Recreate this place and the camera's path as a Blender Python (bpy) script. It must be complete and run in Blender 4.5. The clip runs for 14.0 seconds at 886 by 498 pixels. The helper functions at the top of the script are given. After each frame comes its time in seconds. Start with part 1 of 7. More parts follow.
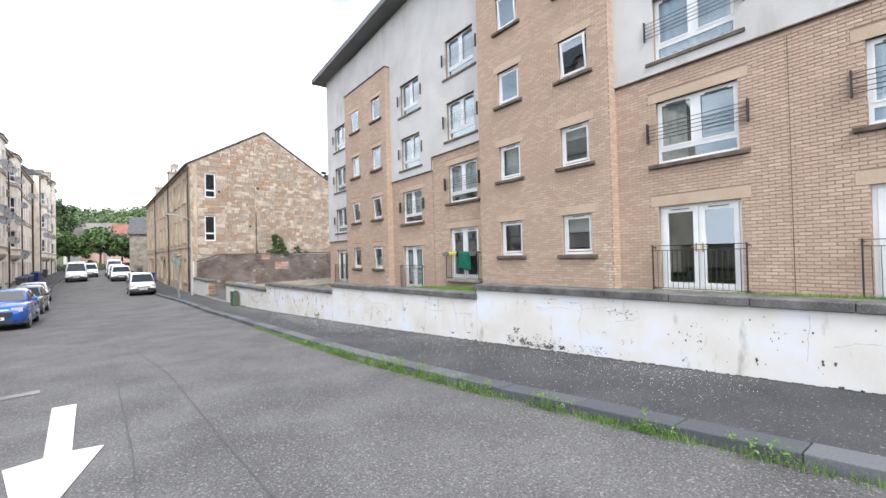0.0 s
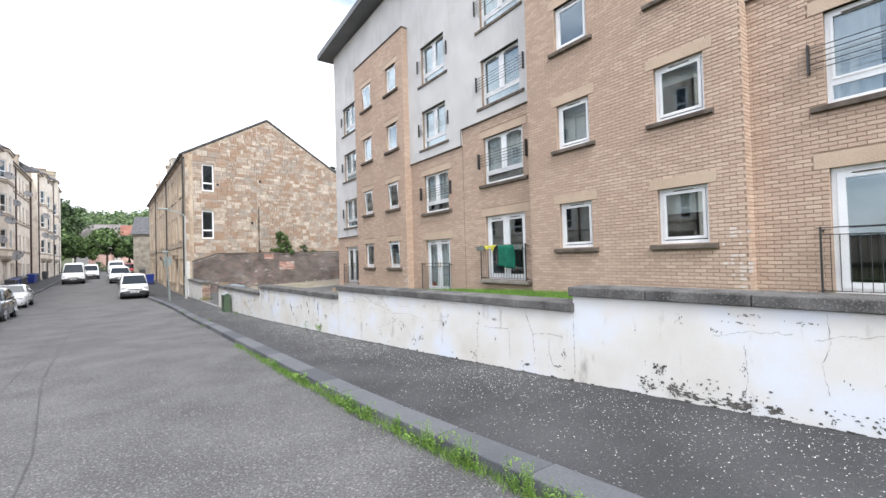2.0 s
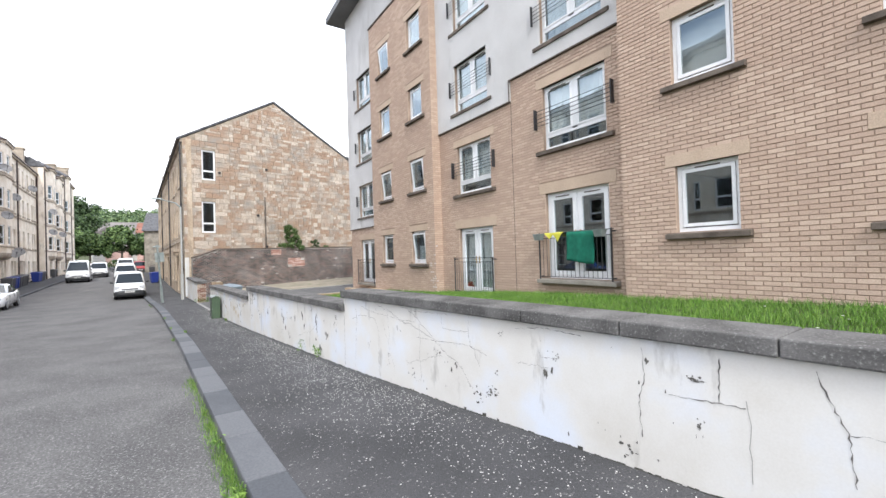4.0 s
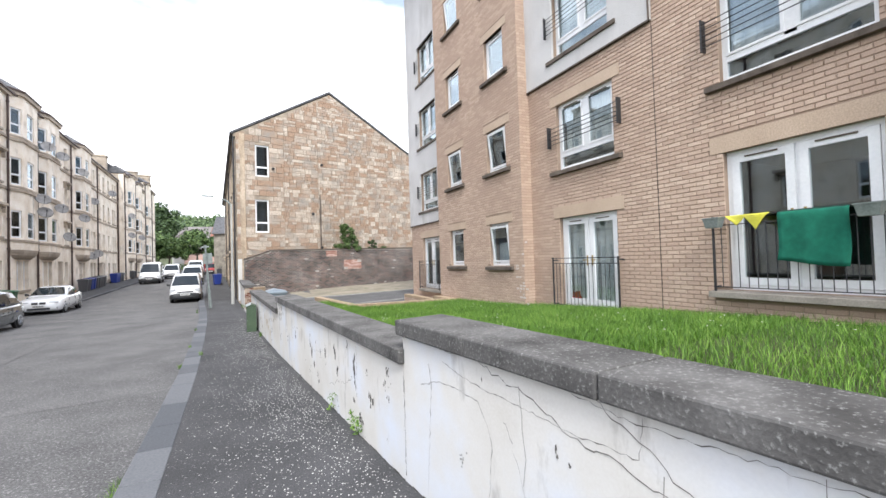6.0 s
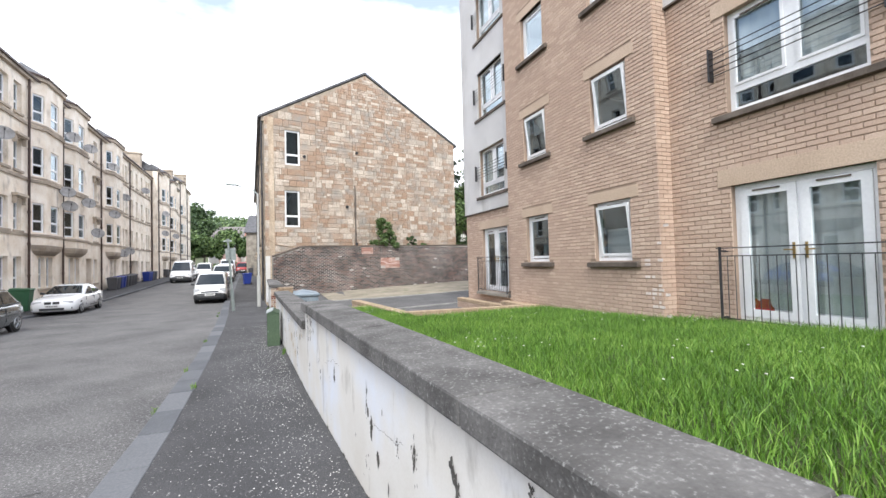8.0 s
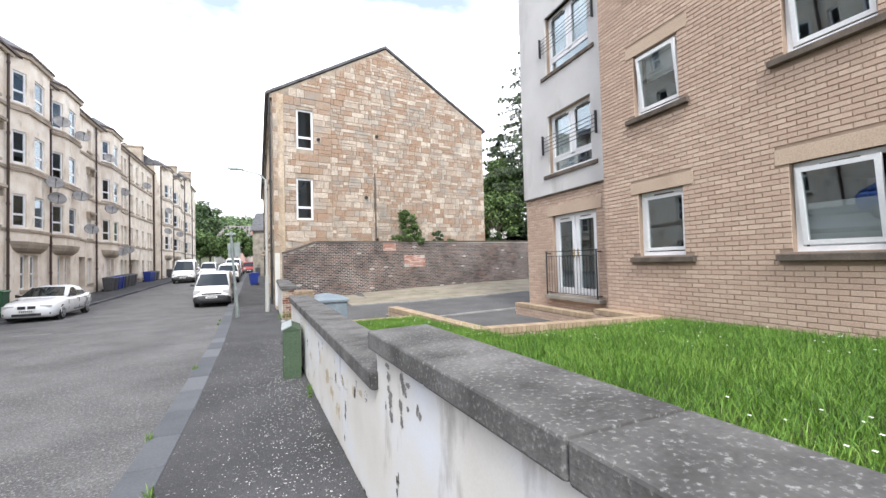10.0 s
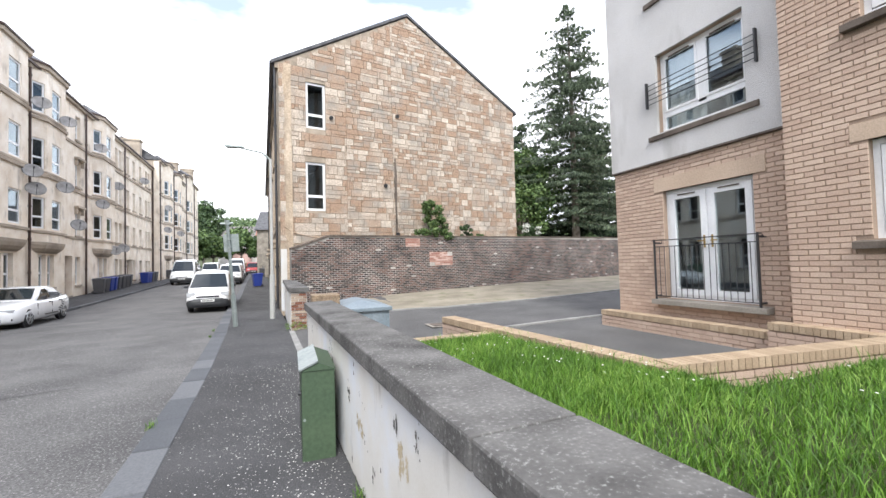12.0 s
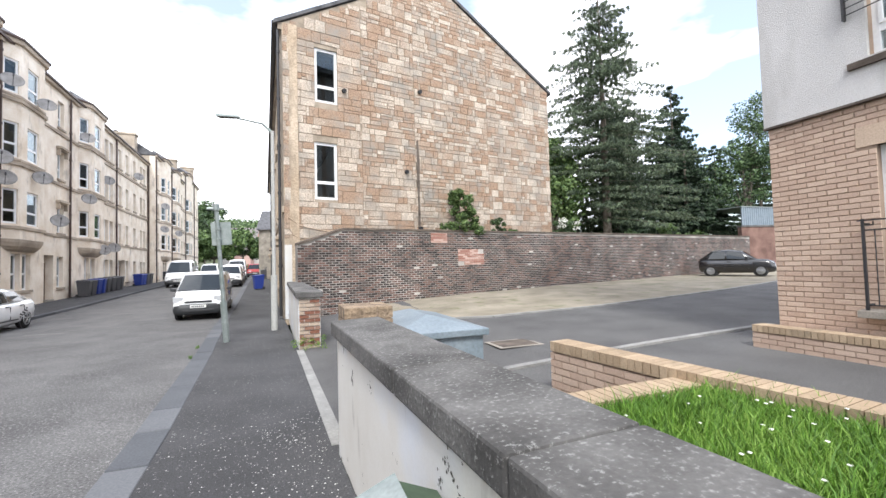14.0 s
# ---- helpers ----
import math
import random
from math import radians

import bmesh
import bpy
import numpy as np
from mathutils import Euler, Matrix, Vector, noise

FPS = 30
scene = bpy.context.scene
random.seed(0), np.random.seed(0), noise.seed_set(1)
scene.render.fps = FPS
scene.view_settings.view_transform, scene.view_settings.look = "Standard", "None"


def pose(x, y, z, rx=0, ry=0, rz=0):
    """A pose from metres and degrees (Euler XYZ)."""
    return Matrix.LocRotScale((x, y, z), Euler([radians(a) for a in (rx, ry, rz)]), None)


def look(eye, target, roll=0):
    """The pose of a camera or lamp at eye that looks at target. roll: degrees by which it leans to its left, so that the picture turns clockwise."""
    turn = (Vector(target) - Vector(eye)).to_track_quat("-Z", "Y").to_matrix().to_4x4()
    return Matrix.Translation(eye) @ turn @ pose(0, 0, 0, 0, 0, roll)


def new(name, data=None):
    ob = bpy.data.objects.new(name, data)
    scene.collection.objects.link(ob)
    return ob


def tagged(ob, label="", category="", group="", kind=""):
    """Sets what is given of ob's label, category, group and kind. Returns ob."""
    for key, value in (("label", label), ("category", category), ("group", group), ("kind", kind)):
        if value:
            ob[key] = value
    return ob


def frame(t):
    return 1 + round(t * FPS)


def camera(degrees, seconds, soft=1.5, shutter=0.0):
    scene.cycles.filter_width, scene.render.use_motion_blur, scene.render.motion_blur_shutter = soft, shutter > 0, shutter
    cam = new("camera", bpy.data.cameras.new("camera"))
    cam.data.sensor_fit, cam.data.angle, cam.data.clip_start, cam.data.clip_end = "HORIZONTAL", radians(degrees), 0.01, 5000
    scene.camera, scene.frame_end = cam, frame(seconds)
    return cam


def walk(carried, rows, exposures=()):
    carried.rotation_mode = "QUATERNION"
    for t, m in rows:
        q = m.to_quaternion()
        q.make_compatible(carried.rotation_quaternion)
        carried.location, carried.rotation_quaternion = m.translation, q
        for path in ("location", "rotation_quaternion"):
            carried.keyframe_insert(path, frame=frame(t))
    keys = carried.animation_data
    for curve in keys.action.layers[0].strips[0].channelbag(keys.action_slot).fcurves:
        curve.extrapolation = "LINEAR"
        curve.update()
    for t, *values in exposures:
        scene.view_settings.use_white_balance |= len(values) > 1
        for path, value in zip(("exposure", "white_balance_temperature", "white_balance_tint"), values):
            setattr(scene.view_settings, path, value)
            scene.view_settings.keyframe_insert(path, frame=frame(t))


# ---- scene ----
cam = camera(93.3, 14.0)
PATH = [
    (0, (-3.282, -14.268, 2.109), (-2.089, -12.664, 2.136), -1.4),
    (0.5, (-2.895, -13.432, 2.067), (-1.721, -11.813, 2.094), -1.4),
    (1, (-2.521, -12.583, 2.035), (-1.364, -10.952, 2.065), -1.4),
    (1.5, (-2.184, -11.741, 1.927), (-1.028, -10.109, 1.963), -1.4),
    (2, (-1.818, -10.89, 1.894), (-0.663, -9.258, 1.929), -1.6),
    (2.5, (-1.452, -10.041, 1.834), (-0.297, -8.409, 1.87), -1.5),
    (4.8, (0.295, -6.046, 1.747), (1.305, -4.32, 1.775), -2.0),
    (5, (0.436, -5.699, 1.738), (1.417, -3.957, 1.77), -2.0),
    (5.5, (0.749, -4.826, 1.736), (1.638, -3.035, 1.775), -1.9),
    (6, (0.945, -3.972, 1.699), (1.799, -2.164, 1.745), -1.8),
    (6.5, (1.07, -3.105, 1.668), (1.894, -1.284, 1.712), -1.8),
    (7, (1.137, -2.239, 1.66), (1.935, -0.406, 1.708), -1.9),
    (7.5, (1.179, -1.398, 1.627), (1.945, 0.449, 1.679), -1.7),
    (8, (1.219, -0.519, 1.536), (1.948, 1.342, 1.593), -1.5),
    (10.3, (0.987, 3.386, 1.424), (1.682, 5.261, 1.482), -1.6),
    (10.5, (1.012, 3.71, 1.394), (1.697, 5.589, 1.457), -1.6),
    (11, (0.932, 4.566, 1.353), (1.625, 6.441, 1.418), -1.5),
    (11.5, (0.889, 5.399, 1.333), (1.578, 7.275, 1.398), -1.6),
    (12, (0.862, 6.211, 1.303), (1.549, 8.088, 1.369), -1.6),
    (12.5, (0.846, 7.055, 1.255), (1.538, 8.93, 1.324), -1.5),
    (13, (0.852, 7.858, 1.218), (1.539, 9.735, 1.29), -1.5),
    (13.5, (0.823, 8.616, 1.19), (1.502, 10.495, 1.269), -1.4),
    (14, (0.758, 9.323, 1.199), (1.435, 11.203, 1.277), -1.6),
]
walk(cam, [(t, look(e, a, r)) for t, e, a, r in PATH], [(0, 1.40), (2.7, 1.42), (6, 1.48), (10.3, 1.53), (14, 1.57)])
# ---- end camera ----

# ---- world, sun, exposure ----
scene.view_settings.use_white_balance = True
scene.view_settings.white_balance_temperature, scene.view_settings.white_balance_tint = 6420, 8
SUN_EL, SUN_AZ = radians(48), radians(196)
world = bpy.data.worlds.new("overcast_sky")
scene.world = world
world.use_nodes = True
wn, wl = world.node_tree.nodes, world.node_tree.links
wn.clear()
w_out, w_bg = wn.new("ShaderNodeOutputWorld"), wn.new("ShaderNodeBackground")
w_sky, w_co, w_map = wn.new("ShaderNodeTexSky"), wn.new("ShaderNodeTexCoord"), wn.new("ShaderNodeMapping")
w_noise, w_ramp, w_mix = wn.new("ShaderNodeTexNoise"), wn.new("ShaderNodeValToRGB"), wn.new("ShaderNodeMix")
w_sky.sky_type, w_sky.sun_disc = "NISHITA", False
w_sky.sun_elevation, w_sky.sun_rotation, w_sky.air_density, w_sky.dust_density = SUN_EL, SUN_AZ, 1.0, 1.5
w_map.inputs["Scale"].default_value = (1, 1, 2.6)
w_noise.inputs["Scale"].default_value, w_noise.inputs["Detail"].default_value = 1.7, 6
w_noise.inputs["Roughness"].default_value = 0.5
w_ramp.color_ramp.elements[0].position, w_ramp.color_ramp.elements[1].position = 0.43, 0.56
w_ramp.color_ramp.elements[0].color = (0.15, 0.15, 0.15, 1)
w_mix.data_type = "RGBA"
w_mix.inputs["B"].default_value = (10.7, 10.7, 11.5, 1)
wl.new(w_co.outputs["Generated"], w_map.inputs["Vector"])
wl.new(w_map.outputs["Vector"], w_noise.inputs["Vector"])
wl.new(w_noise.outputs["Fac"], w_ramp.inputs["Fac"])
wl.new(w_ramp.outputs["Color"], w_mix.inputs["Factor"])
wl.new(w_sky.outputs["Color"], w_mix.inputs["A"])
wl.new(w_mix.outputs["Result"], w_bg.inputs["Color"])
w_bg.inputs["Strength"].default_value = 0.1
wl.new(w_bg.outputs["Background"], w_out.inputs["Surface"])

sun = new("sun", bpy.data.lights.new("sun", "SUN"))
sun.data.energy, sun.data.angle, sun.data.color = 1.1, radians(14), (1.0, 0.98, 0.95)
sun.matrix_world = look((-8, -28, 34), (0, 0, 0))

# ---- materials ----


def lin(c):
    """A linear colour with alpha from three values."""
    return (c[0], c[1], c[2], 1)


def surface(name, a, b, scale=3.0, rough=0.85, fine=60.0, bump=0.3, metal=0.0, mid=None, stain=None, per="", spec=0.4, stretch=(1, 1, 1), depth=0.004, spread=0.62, contrast=0.35):
    """A weathered surface: two colours mixed by broad and fine noise, fine relief, and, with per, a shift from piece to piece."""
    m = bpy.data.materials.new(name)
    m.use_nodes = True
    n, l = m.node_tree.nodes, m.node_tree.links
    p = n["Principled BSDF"]
    pos, mp = n.new("ShaderNodeNewGeometry"), n.new("ShaderNodeMapping")
    mp.inputs["Scale"].default_value = stretch
    l.new(pos.outputs["Position"], mp.inputs["Vector"])
    broad, small = n.new("ShaderNodeTexNoise"), n.new("ShaderNodeTexNoise")
    broad.inputs["Scale"].default_value, broad.inputs["Detail"].default_value = scale, 5
    small.inputs["Scale"].default_value, small.inputs["Detail"].default_value = fine, 3
    l.new(mp.outputs["Vector"], broad.inputs["Vector"])
    l.new(pos.outputs["Position"], small.inputs["Vector"])
    ramp = n.new("ShaderNodeValToRGB")
    e = ramp.color_ramp.elements
    e[0].position, e[0].color, e[1].position, e[1].color = 0.3, lin(a), 0.7, lin(b)
    if mid:
        k = e.new(0.5)
        k.color = lin(mid)
    if per:
        src = n.new("ShaderNodeObjectInfo") if per == "object" else n.new("ShaderNodeNewGeometry")
        add = n.new("ShaderNodeMath")
        add.operation, add.inputs[1].default_value = "MULTIPLY_ADD", spread
        l.new(src.outputs["Random" if per == "object" else "Random Per Island"], add.inputs[0])
        sub = n.new("ShaderNodeMath")
        sub.operation, sub.inputs[1].default_value, sub.inputs[2].default_value = "MULTIPLY_ADD", 0.5, -0.06
        l.new(broad.outputs["Fac"], sub.inputs[0])
        l.new(sub.outputs[0], add.inputs[2])
        l.new(add.outputs[0], ramp.inputs["Fac"])
    else:
        l.new(broad.outputs["Fac"], ramp.inputs["Fac"])
    grain = n.new("ShaderNodeMix")
    grain.data_type, grain.blend_type = "RGBA", "OVERLAY"
    grain.inputs["Factor"].default_value = contrast
    l.new(ramp.outputs["Color"], grain.inputs["A"])
    l.new(small.outputs["Fac"], grain.inputs["B"])
    out = grain.outputs["Result"]
    if stain:
        colour, size, low, high, squash = stain
        sm, sn, sr, sx = n.new("ShaderNodeMapping"), n.new("ShaderNodeTexNoise"), n.new("ShaderNodeMapRange"), n.new("ShaderNodeMix")
        sm.inputs["Scale"].default_value = squash
        sn.inputs["Scale"].default_value, sn.inputs["Detail"].default_value, sn.inputs["Roughness"].default_value = size, 7, 0.62
        sr.inputs["From Min"].default_value, sr.inputs["From Max"].default_value = low, high
        sx.data_type = "RGBA"
        sx.inputs["B"].default_value = lin(colour)
        l.new(pos.outputs["Position"], sm.inputs["Vector"])
        l.new(sm.outputs["Vector"], sn.inputs["Vector"])
        l.new(sn.outputs["Fac"], sr.inputs["Value"])
        l.new(sr.outputs["Result"], sx.inputs["Factor"])
        l.new(out, sx.inputs["A"])
        out = sx.outputs["Result"]
    l.new(out, p.inputs["Base Color"])
    p.inputs["Roughness"].default_value, p.inputs["Metallic"].default_value = rough, metal
    p.inputs["Specular IOR Level"].default_value = spec
    if bump:
        bn = n.new("ShaderNodeBump")
        bn.inputs["Strength"].default_value, bn.inputs["Distance"].default_value = bump, depth
        l.new(small.outputs["Fac"], bn.inputs["Height"])
        l.new(bn.outputs["Normal"], p.inputs["Normal"])
    return m


def plain(name, c, rough=0.5, metal=0.0, coat=0.0, spec=0.5):
    """A paint, plastic or metal with slight unevenness in tone and gloss."""
    m = surface(name, [v * 0.93 for v in c], [min(1, v * 1.05) for v in c], 2.0, rough, 25, 0.0, metal, spec=spec)
    m.node_tree.nodes["Principled BSDF"].inputs["Coat Weight"].default_value = coat
    return m


def glass(name, tint=(0.96, 0.985, 0.98), dark=1.0, base=0.14):
    """Window glass: clear and smooth, tint dimmed by dark so rooms behind look unlit."""
    m = bpy.data.materials.new(name)
    m.use_nodes = True
    n, l = m.node_tree.nodes, m.node_tree.links
    n.clear()
    out, mix, tr, gl, fr = (n.new(k) for k in ("ShaderNodeOutputMaterial", "ShaderNodeMixShader", "ShaderNodeBsdfTransparent", "ShaderNodeBsdfGlossy", "ShaderNodeMath"))
    lw, pw_ = n.new("ShaderNodeLayerWeight"), n.new("ShaderNodeMath")
    lw.inputs["Blend"].default_value = 0.5
    pw_.operation, pw_.inputs[1].default_value = "POWER", 4.0
    fr.operation, fr.inputs[1].default_value, fr.inputs[2].default_value = "MULTIPLY_ADD", 0.75, base
    l.new(lw.outputs["Facing"], pw_.inputs[0]), l.new(pw_.outputs[0], fr.inputs[0])
    gl.inputs["Roughness"].default_value = 0.01
    # Blue is put into the reflections, as from a bluer sky.
    gl.inputs["Color"].default_value = (0.80, 0.92, 1.0, 1)
    tr.inputs["Color"].default_value = (tint[0] * dark, tint[1] * dark, tint[2] * dark, 1)
    l.new(fr.outputs[0], mix.inputs[0]), l.new(tr.outputs[0], mix.inputs[1]), l.new(gl.outputs[0], mix.inputs[2])
    l.new(mix.outputs[0], out.inputs[0])
    return m


BUFF_A, BUFF_B, BUFF_M = (0.475, 0.35, 0.272), (0.62, 0.488, 0.392), (0.56, 0.428, 0.336)
m_buff = surface("buff_brick", BUFF_A, BUFF_B, 0.6, 0.9, 90, 0.4, mid=BUFF_M, per="island", spread=0.30)
m_buff_o = surface("buff_brick_piece", BUFF_A, BUFF_B, 0.6, 0.9, 90, 0.4, mid=BUFF_M, per="object", spread=0.30)
m_mortar = surface("mortar", (0.27, 0.20, 0.15), (0.37, 0.28, 0.215), 2, 0.95, 80)
m_render = surface("roughcast_render", (0.52, 0.51, 0.50), (0.62, 0.61, 0.60), 0.8, 0.95, 70, 0.9, stain=((0.40, 0.39, 0.37), 1.2, 0.55, 0.8, (1, 1, 0.25)), depth=0.012)
m_cast = surface("cast_stone", (0.46, 0.35, 0.26), (0.54, 0.42, 0.32), 1.5, 0.9, 50)
m_sill = surface("weathered_sill", (0.07, 0.055, 0.045), (0.17, 0.14, 0.115), 4, 0.95, 50)
m_upvc = plain("white_upvc", (0.80, 0.81, 0.82), 0.3)
m_black = plain("black_painted_iron", (0.03, 0.03, 0.033), 0.45)
m_glass = glass("window_glass", dark=0.85)
m_oldglass = glass("old_window_glass", dark=0.7, base=0.06)
# Dark tone puts the dimness of unlit rooms into the wall colour.
m_room = surface("unlit_room_wall", (0.20, 0.18, 0.16), (0.28, 0.255, 0.23), 1, 0.9, 30, 0)
m_curtain = surface("curtain_cloth", (0.62, 0.61, 0.58), (0.72, 0.71, 0.68), 6, 0.9, 60)
m_soffit = surface("grey_soffit", (0.12, 0.125, 0.13), (0.16, 0.165, 0.17), 1, 0.7, 20)
SAND = ((0.34, 0.235, 0.165), (0.59, 0.51, 0.425), (0.43, 0.355, 0.285))
m_sand = surface("sandstone", SAND[0], SAND[1], 1.2, 0.95, 25, 0.6, mid=SAND[2], per="island", stain=((0.30, 0.275, 0.24), 1.3, 0.48, 0.70, (1, 1, 1)), depth=0.02, spread=0.46, contrast=1.0)
m_sand_o = surface("sandstone_piece", SAND[0], SAND[1], 1.2, 0.95, 25, 0.6, mid=SAND[2], per="object", stain=((0.30, 0.275, 0.24), 1.3, 0.48, 0.70, (1, 1, 1)), depth=0.02, spread=0.46, contrast=1.0)
m_sandmortar = surface("sandstone_mortar", (0.24, 0.20, 0.155), (0.44, 0.37, 0.29), 2, 0.95, 40)
m_ten = surface("smooth_sandstone", (0.72, 0.61, 0.48), (0.92, 0.84, 0.73), 1.1, 0.95, 20, 0.4, stain=((0.30, 0.25, 0.20), 1.8, 0.56, 0.80, (1, 1, 0.4)), contrast=0.5)
m_front = surface("weathered_front_sandstone", (0.40, 0.31, 0.22), (0.58, 0.48, 0.37), 0.8, 0.95, 20, 0.4, stain=((0.22, 0.18, 0.14), 1.6, 0.5, 0.75, (1, 1, 0.3)), contrast=0.6)
m_tendark = surface("sooted_sandstone", (0.26, 0.215, 0.17), (0.52, 0.44, 0.35), 0.8, 0.95, 20, 0.4)
m_old = surface("old_brick", (0.04, 0.033, 0.031), (0.165, 0.10, 0.082), 0.5, 0.95, 60, 0.5, mid=(0.088, 0.068, 0.061), per="island", stain=((0.05, 0.045, 0.044), 0.4, 0.52, 0.75, (1, 1, 1.5)))
m_old_o = surface("old_brick_piece", (0.04, 0.033, 0.031), (0.165, 0.10, 0.082), 0.5, 0.95, 60, 0.5, mid=(0.088, 0.068, 0.061), per="object", stain=((0.05, 0.045, 0.044), 0.4, 0.52, 0.75, (1, 1, 1.5)))
m_edge = surface("weathered_edge_brick", (0.36, 0.27, 0.18), (0.48, 0.37, 0.255), 0.8, 0.95, 60, 0.4, per="object", spread=0.4, stain=((0.20, 0.165, 0.115), 2.2, 0.56, 0.78, (1, 1, 1)))
m_oldmortar = surface("old_mortar", (0.20, 0.185, 0.17), (0.62, 0.58, 0.53), 0.9, 0.95, 40)
m_slate = surface("slate_roof", (0.05, 0.05, 0.055), (0.13, 0.13, 0.135), 3, 0.7, 30)
m_coping = surface("mossy_coping", (0.050, 0.048, 0.046), (0.165, 0.16, 0.155), 3, 0.97, 60, 0.5, stain=((0.26, 0.26, 0.25), 60, 0.57, 0.68, (1, 1, 1)), depth=0.008)
m_asphalt = surface("asphalt", (0.080, 0.078, 0.078), (0.138, 0.135, 0.133), 0.9, 0.9, 50, 0.9, stain=((0.27, 0.265, 0.26), 42, 0.57, 0.63, (1, 1, 1)), depth=0.008, contrast=1.0)
m_pave = surface("pavement_asphalt", (0.042, 0.042, 0.044), (0.078, 0.077, 0.080), 0.9, 0.92, 85, 0.9, stain=((0.36, 0.355, 0.345), 36, 0.625, 0.67, (1, 1, 1)), depth=0.01, contrast=0.85)
m_patch = surface("asphalt_patch", (0.085, 0.083, 0.083), (0.128, 0.125, 0.123), 0.9, 0.92, 95, 0.9, depth=0.01, contrast=0.8)
m_kerb = surface("whinstone_kerb", (0.085, 0.09, 0.10), (0.135, 0.14, 0.15), 2, 0.85, 50, 0.5, per="object")
m_ground = surface("far_ground", (0.06, 0.075, 0.035), (0.10, 0.11, 0.06), 0.05, 0.95, 2, 0.2)
m_paint = surface("road_marking_paint", (0.62, 0.62, 0.60), (0.80, 0.80, 0.78), 5, 0.7, 70, stain=((0.20, 0.2, 0.2), 25, 0.60, 0.68, (1, 1, 1)))
m_soil = surface("lawn_soil", (0.035, 0.045, 0.015), (0.06, 0.08, 0.025), 3, 1, 30)
m_grass = surface("grass_blades", (0.055, 0.125, 0.016), (0.235, 0.37, 0.07), 1.2, 0.6, 20, 0, mid=(0.12, 0.26, 0.026), per="island", spread=0.5)

# ---- building blocks ----


class Geo:
    """Gathers vertices and faces, laid out through a matrix, for one mesh."""

    def __init__(self, m=None):
        self.v, self.f, self.m = [], [], m or Matrix()

    def at(self, m):
        self.m = m
        return self

    def add(self, pts, faces):
        k = len(self.v)
        self.v.extend((self.m @ Vector(p))[:] for p in pts)
        self.f.extend(tuple(i + k for i in f) for f in faces)
        return self

    def box(self, x0, x1, y0, y1, z0, z1, taper=0.0):
        a = taper
        p = [(x0, y0, z0), (x1, y0, z0), (x1, y1, z0), (x0, y1, z0), (x0 + a, y0 + a, z1), (x1 - a, y0 + a, z1), (x1 - a, y1 - a, z1), (x0 + a, y1 - a, z1)]
        return self.add(p, [(3, 2, 1, 0), (4, 5, 6, 7), (0, 1, 5, 4), (1, 2, 6, 5), (2, 3, 7, 6), (3, 0, 4, 7)])

    def prism(self, poly, d0, d1):
        """A polygon of (x, z), counter-clockwise seen from -y, from depth d0 to d1."""
        n = len(poly)
        p = [(x, d0, z) for x, z in poly] + [(x, d1, z) for x, z in poly]
        return self.add(p, [tuple(range(n)), tuple(range(2 * n - 1, n - 1, -1))] + [(i, i + n, (i + 1) % n + n, (i + 1) % n) for i in range(n)])

    def slabz(self, poly, z0, z1):
        """A polygon of (x, y), counter-clockwise from above, from z0 to z1."""
        n = len(poly)
        p = [(x, y, z0) for x, y in poly] + [(x, y, z1) for x, y in poly]
        return self.add(p, [tuple(range(n - 1, -1, -1)), tuple(range(n, 2 * n))] + [(i, (i + 1) % n, (i + 1) % n + n, i + n) for i in range(n)])

    def tube(self, a, b, r0, r1=None, n=8, caps=True):
        a, b = Vector(a), Vector(b)
        r1 = r0 if r1 is None else r1
        w = (b - a).normalized()
        u = w.orthogonal().normalized()
        s = w.cross(u)
        ring = [(u * math.cos(2 * math.pi * i / n) + s * math.sin(2 * math.pi * i / n)) for i in range(n)]
        p = [a + q * r0 for q in ring] + [b + q * r1 for q in ring]
        f = [(i, (i + 1) % n, (i + 1) % n + n, i + n) for i in range(n)]
        if caps:
            f += [tuple(range(n - 1, -1, -1)), tuple(range(n, 2 * n))]
        return self.add(p, f)

    def lathe(self, prof, c=(0, 0, 0), n=16, ax="z"):
        """A profile of (radius, height) turned round the axis through c."""
        p = []
        for r, h in prof:
            for i in range(n):
                a = 2 * math.pi * i / n
                q = (r * math.cos(a), r * math.sin(a), h)
                q = q if ax == "z" else ((q[0], q[2], -q[1]) if ax == "y" else (q[2], q[0], q[1]))
                p.append((c[0] + q[0], c[1] + q[1], c[2] + q[2]))
        f = [(j * n + i, j * n + (i + 1) % n, (j + 1) * n + (i + 1) % n, (j + 1) * n + i) for j in range(len(prof) - 1) for i in range(n)]
        f += [tuple(range(n - 1, -1, -1)), tuple((len(prof) - 1) * n + i for i in range(n))]
        return self.add(p, f)

    def loft(self, rings):
        """Closed rings of as many points each, joined in order and capped."""
        n = len(rings[0])
        p = [q for r in rings for q in r]
        f = [(j * n + i, j * n + (i + 1) % n, (j + 1) * n + (i + 1) % n, (j + 1) * n + i) for j in range(len(rings) - 1) for i in range(n)]
        f += [tuple(range(n - 1, -1, -1)), tuple((len(rings) - 1) * n + i for i in range(n))]
        return self.add(p, f)

    def mesh(self, name, mat, smooth=False):
        me = bpy.data.meshes.new(name)
        me.from_pydata(self.v, [], self.f)
        me.materials.append(mat)
        if smooth:
            me.polygons.foreach_set("use_smooth", [True] * len(me.polygons))
        me.update()
        return me

    def tidy(self, name, mat, smooth=False):
        """A mesh with its normals made to point outwards."""
        me = self.mesh(name, mat, smooth)
        bm = bmesh.new()
        bm.from_mesh(me)
        bmesh.ops.recalc_face_normals(bm, faces=bm.faces)
        bm.to_mesh(me)
